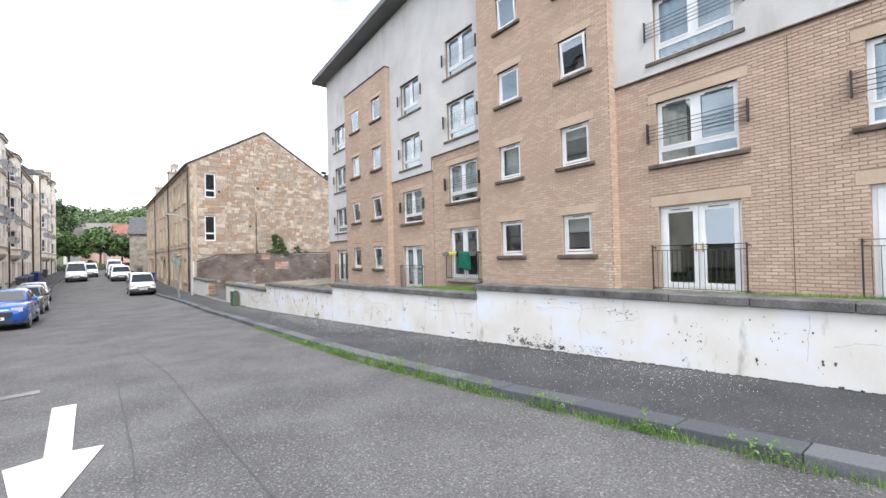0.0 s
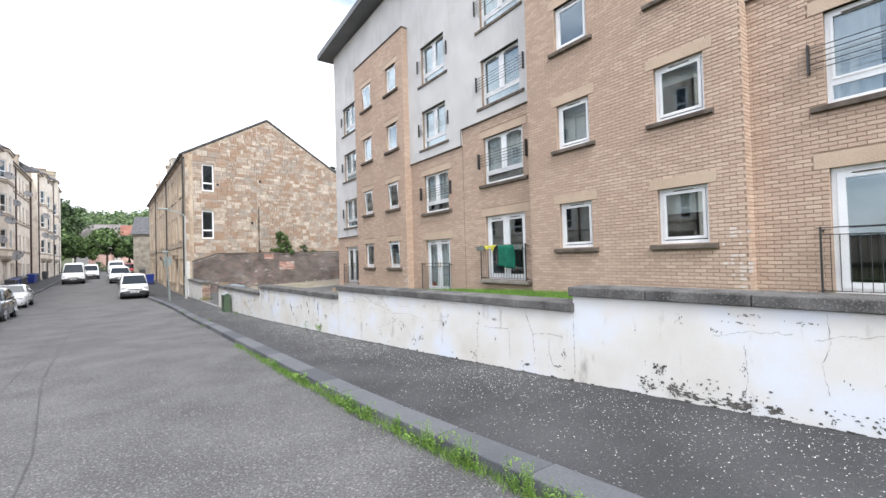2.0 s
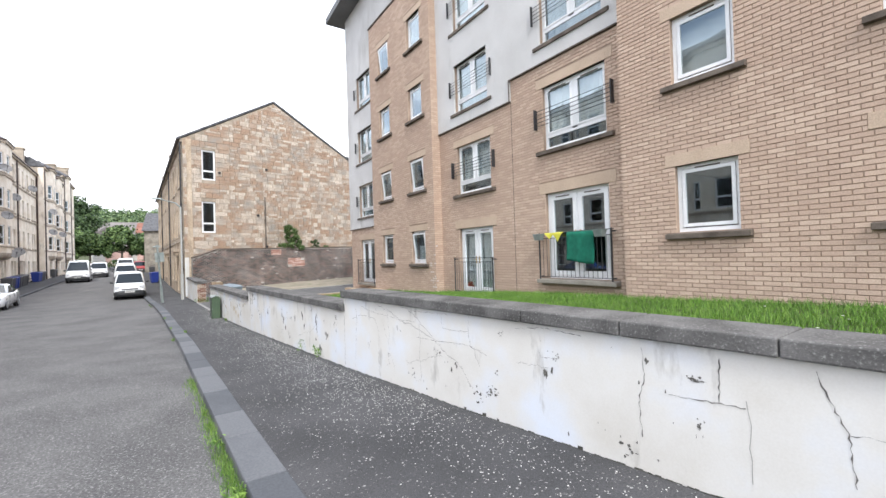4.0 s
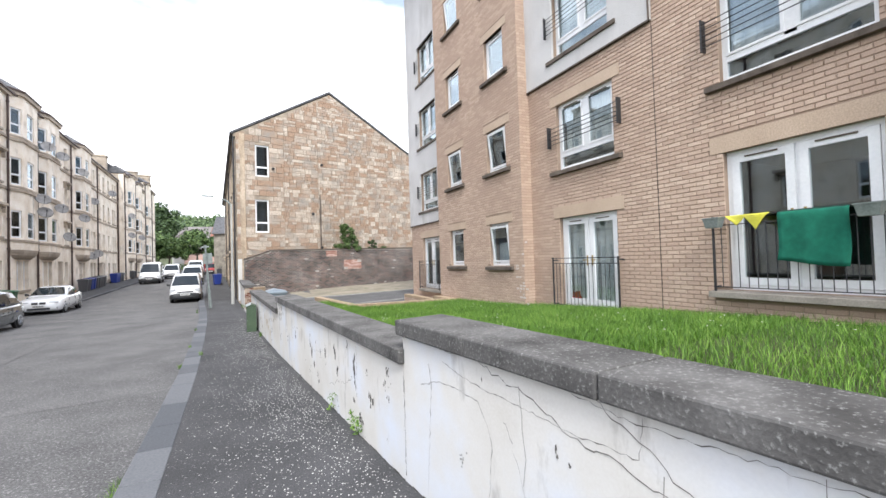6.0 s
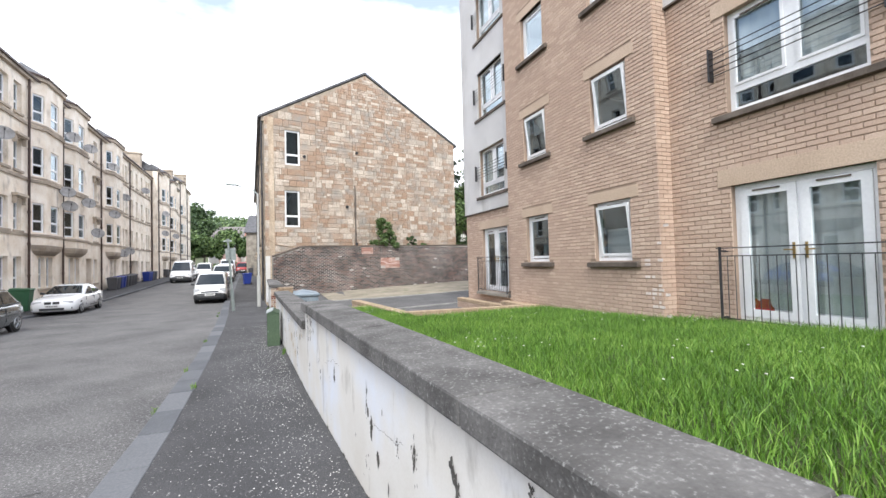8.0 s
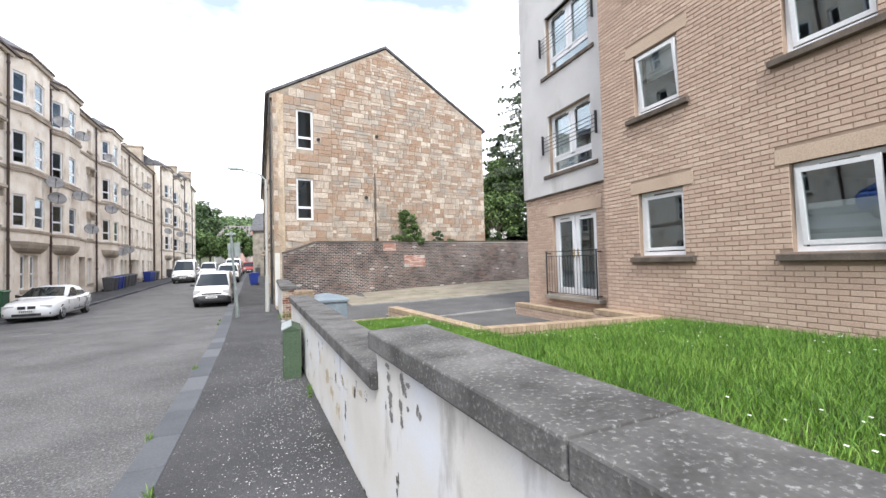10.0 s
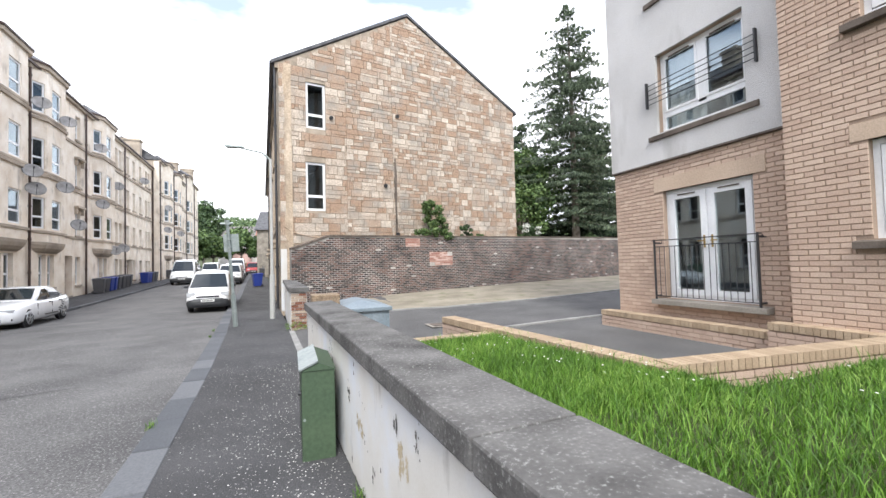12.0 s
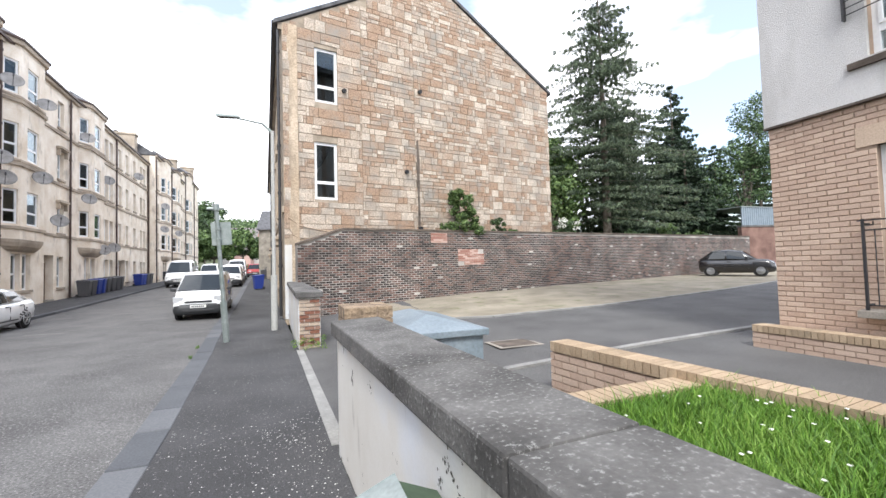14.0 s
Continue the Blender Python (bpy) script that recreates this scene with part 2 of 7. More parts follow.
        bm.free()
        return me


def put_mesh(name, me, parent=None, label="", m=None, category="", group="", kind="", bevel=0.0):
    ob = new(name, me)
    if parent:
        ob.parent = parent
    if m is not None:
        ob.matrix_basis = m
    if bevel:
        mod = ob.modifiers.new("edge", "BEVEL")
        mod.width, mod.segments, mod.limit_method = bevel, 2, "ANGLE"
    if name == "pane":
        ob.visible_shadow = False
    return tagged(ob, label, category, group, kind)


def part(name, geo, mat, parent, label="", smooth=False, bevel=0.0, kind=""):
    return put_mesh(name, geo.tidy(name, mat, smooth), parent, label, bevel=bevel, kind=kind)


def thing(name, m, label, category, group=""):
    ob = new(name)
    ob.matrix_basis = m
    return tagged(ob, label, category, group)


def slab(g, u0, u1, z0, z1, th, holes, d0=0.0):
    """A wall from u0 to u1 and z0 to z1, its face at depth d0, with holes (u0, u1, z0, z1) through it and their reveals."""
    us = sorted({u0, u1, *[h[i] for h in holes for i in (0, 1) if u0 < h[i] < u1]})
    zs = sorted({z0, z1, *[h[i] for h in holes for i in (2, 3) if z0 < h[i] < z1]})
    inside = lambda u, z: any(h[0] < u < h[1] and h[2] < z < h[3] for h in holes)
    open_at = {(i, j): inside((us[i] + us[i + 1]) / 2, (zs[j] + zs[j + 1]) / 2) for i in range(len(us) - 1) for j in range(len(zs) - 1)}
    q = [(0, 1, 2, 3)]
    for (i, j), gap in open_at.items():
        if gap:
            continue
        a, b, c, d = us[i], us[i + 1], zs[j], zs[j + 1]
        g.add([(a, d0, c), (b, d0, c), (b, d0, d), (a, d0, d)], q)
        g.add([(b, d0 + th, c), (a, d0 + th, c), (a, d0 + th, d), (b, d0 + th, d)], q)
        if open_at.get((i - 1, j), True):
            g.add([(a, d0 + th, c), (a, d0, c), (a, d0, d), (a, d0 + th, d)], q)
        if open_at.get((i + 1, j), True):
            g.add([(b, d0, c), (b, d0 + th, c), (b, d0 + th, d), (b, d0, d)], q)
        if open_at.get((i, j - 1), True):
            g.add([(a, d0 + th, c), (b, d0 + th, c), (b, d0, c), (a, d0, c)], q)
        if open_at.get((i, j + 1), True):
            g.add([(a, d0, d), (b, d0, d), (b, d0 + th, d), (a, d0 + th, d)], q)
    return g


def courses(u0, u1, z0, z1, bl, bh, joint, holes, rnd, wild=0.0):
    """Rectangles of a running bond, clipped by the holes."""
    out, z, k = [], z0, 0
    while z < z1 - joint:
        h = bh * (1 + wild * (rnd.random() - 0.5))
        top = min(z + h, z1)
        rel = [(a, b) for a, b, c, d in holes if c < top - joint * 2 and d > z + joint * 2]
        u = u0 - (bl / 2 if k % 2 else 0) - (rnd.random() * bl if wild else 0)
        while u < u1:
            w = bl * (1 + 2.0 * wild * (rnd.random() - 0.5))
            spans = [(max(u, u0), min(u + w - joint, u1))]
            for a, b in rel:
                spans = [s for x, y in spans for s in ((x, min(y, a)), (max(x, b), y)) if s[1] - s[0] > 0.03]
            out.extend((x, y, z, top - joint) for x, y in spans if y - x > 0.03)
            u += w
        z, k = z + h, k + 1
    return out


def lay(name, rects, m, proud, mats, parent, rnd, near, label="", rough=0.0):
    """Bricks or stones: the near rectangles become pieces of their own, the rest one mesh."""
    rects = sorted(rects, key=near)
    piece, bulk = rects[:300], rects[300:]
    q = [(0, 1, 2, 3), (1, 0, 4, 5), (2, 1, 5, 6), (3, 2, 6, 7), (0, 3, 7, 4)]
    c = min(0.006, proud * 0.7)
    made = {}
    for x0, x1, z0, z1 in piece:
        w, h, key = x1 - x0, z1 - z0, (round(x1 - x0, 2), round(z1 - z0, 2))
        if key not in made:
            g = Geo()
            g.add([(c, -proud, c), (w - c, -proud, c), (w - c, -proud, h - c), (c, -proud, h - c), (0, 0, 0), (w, 0, 0), (w, 0, h), (0, 0, h)], q)
            made[key] = g.mesh(name, mats[0])
        ob = put_mesh(name, made[key], parent)
        ob.matrix_basis = m @ Matrix.Translation((x0, -rough * rnd.random(), z0))
    if bulk:
        g = Geo(m)
        for x0, x1, z0, z1 in bulk:
            p = -proud - rough * rnd.random()
            g.add([(x0 + c, p, z0 + c), (x1 - c, p, z0 + c), (x1 - c, p, z1 - c), (x0 + c, p, z1 - c), (x0, 0, z0), (x1, 0, z0), (x1, 0, z1), (x0, 0, z1)], q)
        put_mesh(name + "work", g.mesh(name + "work", mats[1]), parent, label, kind="stuff")


def curve_at(table, y):
    """A value read off a table of (y, value), in straight lines."""
    return float(np.interp(y, [a for a, _ in table], [b for _, b in table]))


# ---- the lie of the land ----
LEVEL = [(-60, 1.9), (-30, 0.95), (-14, 0.47), (-9.5, 0.30), (-7.4, 0.22), (-4, 0.10), (-0.9, 0.0), (5, -0.19), (9, -0.31), (13, -0.34), (20, -0.42), (26, -0.50), (32, -0.50), (40, -0.30), (50, 0.0), (70, 0.35), (100, 0.7), (130, 1.6), (180, 4.0), (260, 10.0), (900, 30.0)]
KERB_E = [(-60, 7.8), (-30, 3.5), (-13.5, 1.05), (-10, 0.54), (-6.2, 0.22), (0, 0), (4.8, -0.17), (9, -0.40), (14, -0.69), (19, -1.08), (24, -1.56), (29, -1.95), (50, -3.3), (110, -7.0)]
KERB_W = [(-60, -2.6), (-30, -4.8), (-10, -7.0), (8, -8.6), (20, -9.4), (30, -9.5), (51, -10.2), (110, -13.2)]
WALL = [(-60, 8.6), (-30, 4.9), (-13.4, 3.32), (-11.36, 3.11), (-9.5, 2.92), (-7.4, 2.70), (-0.9, 2.03), (5.6, 1.54), (12.94, 1.10)]
LAWN = [(-30, 1.5), (-14, 1.15), (-7, 0.97), (-2, 0.78), (1.5, 0.62), (4.5, 0.45), (8.5, 0.30), (13.5, 0.20)]
level = lambda y: curve_at(LEVEL, y)
kerb_e = lambda y: curve_at(KERB_E, y)
kerb_w = lambda y: curve_at(KERB_W, y)
wall_x = lambda y: curve_at(WALL, y)
lawn_z = lambda y: curve_at(LAWN, y)


def park(x, y):
    """The height of the yard beside the flats."""
    k = min(1, max(0, (x - 1) / 3))
    return level(y) + 0.30 * (1 - math.exp(-max(0, x - 1.5) / 6)) + 0.026 * max(0, y - 14) * k


def strip(name, ys, left, right, height, mat, cols=8, thick=0.25, label="", crown=0.0, kind="structure"):
    """A long surface between two lines, with a body under it."""
    g = Geo()
    for y in ys:
        a, b = left(y), right(y)
        for i in range(cols + 1):
            x = a + (b - a) * i / cols
            g.v.append((x, y, height(x, y) + crown * math.sin(math.pi * i / cols)))
        g.v.append((b, y, height(b, y) - thick))
        g.v.append((a, y, height(a, y) - thick))
    n = cols + 3
    for j in range(len(ys) - 1):
        g.f.extend((j * n + i, j * n + (i + 1) % n, (j + 1) * n + (i + 1) % n, (j + 1) * n + i) for i in range(n))
    g.f += [tuple(range(n)), tuple((len(ys) - 1) * n + i for i in range(n - 1, -1, -1))]
    return put_mesh(name, g.mesh(name, mat), label=label, kind=kind)


YS = [-60 + 5 * i for i in range(7)] + [-25 + 1.0 * i for i in range(60)] + [35 + 3 * i for i in range(35)]
g = Geo()
gx = [-700, -300, -120, -60, -30, -15, 0, 15, 30, 60, 120, 300, 700]
gy = [-500, -200, -60, -30, -10, 0, 10, 25, 45, 70, 100, 140, 250, 420, 900]
for y in gy:
    for x in gx:
        g.v.append((x, y, level(y) - 0.55))
g.f = [(j * 13 + i, j * 13 + i + 1, (j + 1) * 13 + i + 1, (j + 1) * 13 + i) for j in range(len(gy) - 1) for i in range(12)]
put_mesh("ground", g.mesh("ground", m_ground), label="grassy earth running out to the horizon under the street", kind="structure")
strip("road", YS, lambda y: kerb_w(y) - 0.02, lambda y: kerb_e(y) + 0.02, lambda x, y: level(y) - 0.11, m_asphalt, 12, 0.3, "worn grey asphalt carriageway with patched joints", crown=0.03)
strip("pavement", [y for y in YS if y <= 12] + [12.94], lambda y: kerb_e(y) + 0.30, lambda y: wall_x(y) + 0.1, lambda x, y: level(y), m_pave, 4, 0.3, "dark asphalt footway beside the white garden wall")
strip("pavement", [12.94] + [y for y in YS if 13 < y <= 110], lambda y: kerb_e(y) + 0.30, lambda y: 0.86 - 0.062 * (y - 18.3) if y > 18.3 else 0.86 + (18.3 - y) * 0.05, lambda x, y: level(y), m_pave, 4, 0.3, "dark asphalt footway beside the sandstone tenement")
strip("pavement", YS, lambda y: -12.24 - 0.05 * (y - 30.4) - 0.4, lambda y: kerb_w(y) - 0.17, lambda x, y: level(y), m_pave, 4, 0.3, "asphalt footway before the opposite tenements")
PY = [13.0 + 0.8 * i for i in range(24)]
strip("yard", PY, lambda y: 0.9 + (18.3 - y) * 0.05 if y < 18.3 else 0.9, lambda y: 36.0, lambda x, y: park(x, y) - 0.004, m_patch, 40, 0.4, "dark asphalt parking yard beside the flats")
strip("yard", [8.4, 10, 11.5, 13.0], lambda y: 3.95, lambda y: 9.0, lambda x, y: park(x, y) - 0.004, m_patch, 8, 0.4, "asphalt path at the foot of the flats")
strip("lawn", [-30 + 1.0 * i for i in range(39)] + [8.5], lambda y: wall_x(y) + 0.3, lambda y: 7.8, lambda x, y: lawn_z(y) - 0.03, m_soil, 8, 0.5, "raised lawn behind the white wall")
strip("lawn", [8.5, 9.5, 10.5, 11.5, 11.68], lambda y: wall_x(y) + 0.3, lambda y: 4.15 - 0.1 * (y - 8.5), lambda x, y: lawn_z(y) - 0.03, m_soil, 6, 0.5, "end of the raised lawn above the yard")

# ---- white garden wall ----
m_white = surface("painted_render", (0.63, 0.605, 0.555), (0.69, 0.73, 0.80), 1.3, 0.9, 70, 0.2, stain=((0.30, 0.28, 0.25), 3.4, 0.60, 0.78, (1, 1, 0.3)), depth=0.003, contrast=0.12, mid=(0.69, 0.675, 0.64))


def wall_run(name, ya, yb, top, mat_wall):
    """One stretch of the white wall with its own coping height."""
    n = max(2, int((yb - ya) / 1.0) + 1)
    ys = [ya + (yb - ya) * i / n for i in range(n + 1)]
    root = thing(name, Matrix(), "white-painted rendered garden wall with a dark weathered coping", "garden wall")
    g = Geo()
    g.v = [p for y in ys for p in ((wall_x(y), y, level(y) - 0.2), (wall_x(y) + 0.28, y, level(y) - 0.2), (wall_x(y) + 0.28, y, top - 0.13), (wall_x(y), y, top - 0.13))]
    g.f = [(j * 4 + i, (j + 1) * 4 + i, (j + 1) * 4 + (i + 1) % 4, j * 4 + (i + 1) % 4) for j in range(n) for i in range(4)] + [(0, 1, 2, 3), (n * 4 + 3, n * 4 + 2, n * 4 + 1, n * 4)]
    part("wall_body", g, mat_wall, root, "flaking white paint on cracked render")
    g = Geo()
    a, b = ya - 0.02, yb + 0.04
    ends = [a + (b - a) * i / n for i in range(n + 1)]
    for i in range(n):
        y0, y1 = ends[i] + 0.004, ends[i + 1] - 0.004
        x0, x1 = wall_x(y0), wall_x(y1)
        lo, hi = top - 0.128, top
        s = Geo()
        s.add([(x0 - 0.05, y0, lo), (x0 + 0.36, y0, lo), (x1 + 0.36, y1, lo), (x1 - 0.05, y1, lo), (x0 - 0.05, y0, hi - 0.012), (x0 + 0.36, y0, hi), (x1 + 0.36, y1, hi), (x1 - 0.05, y1, hi - 0.012)], [(3, 2, 1, 0), (4, 5, 6, 7), (0, 1, 5, 4), (1, 2, 6, 5), (2, 3, 7, 6), (3, 0, 4, 7)])
        part("coping_stone", s, m_coping, root, bevel=0.012)
    return root


wall_run("garden_wall", -24, -7.4, 1.46, m_white)
wall_run("garden_wall", -7.4, -0.9, 1.25, m_white)
wall_run("garden_wall", -0.9, 5.6, 1.03, m_white)
wall_run("garden_wall", 5.6, 12.94, 0.77, m_white)

# ---- block of flats ----
FX, NORTH = 7.76, 13.65
flats = thing("block_of_flats", pose(FX, NORTH, 0, 0, 0, -90), "four-storey block of flats in buff brick and pale render", "block of flats")
U = lambda y: NORTH - y
S1, S2 = 0.50, 1.08
BAY = 0.32


def ring(x0, x1, z0, z1, t, d0, d1):
    """A rectangular frame in one piece."""
    p = [(x, d, z) for d in (d0, d1) for k in (0, t) for x, z in ((x0 + k, z0 + k), (x1 - k, z0 + k), (x1 - k, z1 - k), (x0 + k, z1 - k))]
    f = []
    for i in range(4):
        j = (i + 1) % 4
        f += [(i, j, j + 4, i + 4), (j + 8, i + 8, i + 12, j + 12), (j, i, i + 8, j + 8), (i + 4, j + 4, j + 12, i + 12)]
    return Geo().add(p, f)


def frame_mesh(w, h, bars, t=0.07, d=0.07):
    g = ring(0, w, 0, h, t, 0, d)
    for x0, x1, z0, z1 in bars:
        g.box(x0, x1, 0.004, d - 0.004, z0, z1)
    return g


def pane_mesh(x0, x1, z0, z1):
    return Geo().box(x0, x1, 0.03, 0.045, z0, z1)


def kit(parts):
    """Meshes of a window and its parts, shared by all its copies."""
    return [(name, g.tidy(name, mat), label, bev) for name, g, mat, label, bev in parts]


def set_kit(parts, parent, m, label=""):
    """The first mesh is the part, the others hang under it."""
    name, me, lab, bev = parts[0]
    top = put_mesh(name, me, parent, label or lab, m, bevel=bev)
    for name, me, lab, bev in parts[1:]:
        put_mesh(name, me, top, lab, bevel=bev)
    return top


def rail_bars(w, z0, z1, n):
    g = Geo()
    for i in range(n):
        z = z0 + (z1 - z0) * i / (n - 1)
        g.tube((-0.2, -0.19, z), (w + 0.2, -0.19, z), 0.008, n=6)
    for x in (-0.2, w + 0.2):
        g.box(x - 0.012, x + 0.012, -0.21, -0.08, z0 - 0.06, z1 + 0.08)
    return g


def lintel(w, h, over=0.2, tall=0.24):
    return Geo().box(-over, w + over, -0.107, 0.03, h, h + tall)


def ledge(w, over=0.2, deep=0.12):
    return Geo().add([(-over, -deep - 0.07, -0.12), (w + over, -deep - 0.07, -0.12), (w + over, 0.02, -0.12), (-over, 0.02, -0.12), (-over, -deep - 0.07, -0.03), (w + over, -deep - 0.07, -0.03), (w + over, 0.02, 0.0), (-over, 0.02, 0.0)], [(3, 2, 1, 0), (4, 5, 6, 7), (0, 1, 5, 4), (1, 2, 6, 5), (2, 3, 7, 6), (3, 0, 4, 7)])


def wide_window(w, h, rail=True):
    t = 0.36
    f = frame_mesh(w, h, [(w / 2 - 0.075, w / 2 + 0.075, t, h - 0.07), (0.07, w - 0.07, t - 0.05, t + 0.05)])
    cas = []
    for x0, x1 in ((0.07, w / 2 - 0.075), (w / 2 + 0.075, w - 0.07)):
        cas.append(("casement", ring(x0, x1, t + 0.05, h - 0.07, 0.04, -0.012, 0.02), m_upvc, "", 0))
    p = [("window", f, m_upvc, "white plastic window with two lights over a fixed pane", 0.0),
         ("pane", pane_mesh(0.09, w / 2 - 0.09, t + 0.06, h - 0.09), m_glass, "", 0), ("pane", pane_mesh(w / 2 + 0.09, w - 0.09, t + 0.06, h - 0.09), m_glass, "", 0),
         ("pane", pane_mesh(0.06, w - 0.06, 0.06, t - 0.04), m_glass, "", 0),
         ("trickle_vent", Geo().box(w * 0.12, w * 0.38, -0.03, -0.012, h - 0.11, h - 0.085), m_sill, "thin dark trickle vent", 0), ("trickle_vent", Geo().box(w * 0.62, w * 0.88, -0.03, -0.012, h - 0.11, h - 0.085), m_sill, "thin dark trickle vent", 0),
         ("lintel", lintel(w, h), m_cast, "plain buff stone lintel", 0.004), ("sill", ledge(w), m_sill, "dark weathered stone sill", 0.006)]
    p += cas
    if rail:
        p.append(("guard_rail", rail_bars(w, 0.62, 1.0, 5), m_black, "thin black guard rail with plate ends", 0))
    return kit(p)


def french_door(w, h):
    f = frame_mesh(w, h, [(w / 2 - 0.02, w / 2 + 0.02, 0.07, h - 0.07)])
    p = [("window", f, m_upvc, "white plastic frame of a pair of glazed doors", 0)]
    for x0, x1, hx in ((0.07, w / 2 - 0.02, w / 2 - 0.075), (w / 2 + 0.02, w - 0.07, w / 2 + 0.075)):
        s = ring(x0 + 0.004, x1 - 0.004, 0.075, h - 0.075, 0.11, -0.015, 0.05)
        p.append(("door_leaf", s, m_upvc, "", 0))
        p.append(("pane", Geo().box(x0 + 0.1, x1 - 0.1, 0.01, 0.025, 0.21, h - 0.18), m_glass, "", 0))
        p.append(("handle", Geo().box(hx - 0.015, hx + 0.015, -0.03, -0.015, 0.95, 1.17).box(hx - 0.01, hx + (0.11 if hx > w / 2 else 0.01), -0.06, -0.045, 1.06, 1.08) if hx > w / 2 else Geo().box(hx - 0.015, hx + 0.015, -0.03, -0.015, 0.95, 1.17).box(hx - 0.11, hx + 0.01, -0.06, -0.045, 1.06, 1.08), m_brass, "brass lever handle", 0))
        p.append(("trickle_vent", Geo().box(x0 + 0.2, x1 - 0.2, -0.035, -0.015, h - 0.12, h - 0.10), m_sill, "", 0))
    p += [("lintel", lintel(w, h, 0.2, 0.27), m_cast, "plain buff stone lintel", 0.004), ("sill", ledge(w, 0.22, 0.2), m_step, "grey stone threshold", 0.006)]
    r = Geo()
    x0, x1, z0, z1, d = -0.12, w + 0.12, -0.02, 1.12, -0.24
    for x in (x0, x1):
        r.box(x - 0.014, x + 0.014, d - 0.014, d + 0.014, z0, z1 + 0.02)
        r.box(x - 0.01, x + 0.01, d, -0.07, z1 - 0.06, z1 - 0.03), r.box(x - 0.01, x + 0.01, d, -0.07, z0 + 0.05, z0 + 0.08)
        r.box(x - 0.04, x + 0.04, -0.1, -0.075, z1 - 0.08, z1 - 0.01)
    r.box(x0 - 0.05, x1 + 0.05, d - 0.018, d + 0.018, z1 - 0.008, z1 + 0.008), r.box(x0, x1, d - 0.006, d + 0.006, z1 - 0.13, z1 - 0.115), r.box(x0, x1, d - 0.008, d + 0.008, z0 + 0.06, z0 + 0.075)
    n = 17
    p += [("balcony_rail", r, m_black, "black iron guard rail frame", 0)]
    for i in range(1, n):
        x = x0 + (x1 - x0) * i / n
        p.append(("baluster", Geo().tube((x, d, z0 + 0.07), (x, d, z1 - 0.12), 0.0065, n=6, caps=False), m_black, "", 0))
    return kit(p)


def small_window(w, h, tilt):
    f = frame_mesh(w, h, [])
    s = Geo(Matrix.Translation((w / 2, -0.01, 0.09)) @ pose(0, 0, 0, -tilt, 0, 0) @ Matrix.Translation((-w / 2, 0, 0)))
    hh = h - 0.17
    q = ring(0.08, w - 0.08, 0, hh, 0.06, 0, 0.045)
    s.add(q.v, q.f)
    gl = Geo(s.m).box(0.14, w - 0.14, 0.015, 0.03, 0.055, hh - 0.055)
    return kit([("window", f, m_upvc, "small white plastic window", 0), ("casement", s, m_upvc, "", 0), ("pane", gl, m_glass, "", 0), ("lintel", lintel(w, h, 0.17, 0.22), m_cast, "plain buff stone lintel", 0.004),
                ("trickle_vent", Geo().box(w * 0.3, w * 0.7, -0.02, -0.0, h - 0.075, h - 0.055), m_sill, "", 0), ("sill", ledge(w, 0.17), m_sill, "dark weathered stone sill", 0.006)])


m_brass = plain("brass", (0.45, 0.33, 0.14), 0.3, 0.9)
m_step = surface("grey_threshold", (0.22, 0.20, 0.17), (0.32, 0.29, 0.25), 3, 0.9, 40)
k_wide_a, k_wide_b, k_door_a, k_door_b = wide_window(1.70, 1.56), wide_window(1.84, 1.60), french_door(1.70, 2.08), french_door(1.84, 2.14)
k_small, k_small_open, k_small_in = small_window(1.02, 1.2, 0), small_window(1.02, 1.2, -6), small_window(0.98, 1.2, -5)

cols = [(-1, 12.40, 1.70, "A", 0), (-1, 3.86, 1.70, "A", 0), (-1, 0.04, 1.84, "B", 0), (-1, -8.90, 1.84, "B", 0), (-1, -12.80, 1.84, "B", 0),
        (-1, 9.14, 0.98, "a", 1), (-1, 6.53, 0.98, "a", 1), (-1, -3.40, 1.02, "b", 1), (-1, -6.10, 1.02, "b", 1)]
holes, bay_holes = [], []
for _, y, w, kindof, bay in cols:
    base = S1 if kindof in "Aa" else S2
    for floor in range(5 if kindof in "Bb" else 4):
        if kindof in "AB":
            h, z = (2.08 if kindof == "A" else 2.14, base) if floor == 0 else (1.56 if kindof == "A" else 1.60, base + 2.7 * floor + (0.52 if kindof == "A" else 0.55))
            if z + h > 13.4:
                continue
            holes.append((U(y), U(y) + w, z, z + h))
            k = (k_door_a if kindof == "A" else k_door_b) if floor == 0 else (k_wide_a if kindof == "A" else k_wide_b)
            set_kit(k, flats, Matrix.Translation((U(y), 0.09, z)))
        else:
            z = base + 0.95 + 2.7 * floor
            if z + 1.2 > 13.4:
                continue
            bay_holes.append((U(y), U(y) + w, z, z + 1.2))
            k = k_small_open if (floor, round(y)) in {(0, 7), (1, 7), (1, 9), (3, 9), (2, -6)} else (k_small_in if floor == 3 and kindof == "b" else k_small)
            set_kit(k, flats, Matrix.Translation((U(y), -BAY + 0.09, z)))
TOPZ, SOUTH = 14.3, U(-21)
g = Geo()
slab(g, 0, SOUTH, -0.6, TOPZ, 0.3, holes + [(U(10.05) + 0.05, U(4.9) - 0.05, -0.5, TOPZ - 0.1), (U(-2.35) + 0.05, U(-7.75) - 0.05, -0.5, TOPZ - 0.1)])
part("wall", g, m_mortar, flats, "mortar-coloured backing of the brickwork")
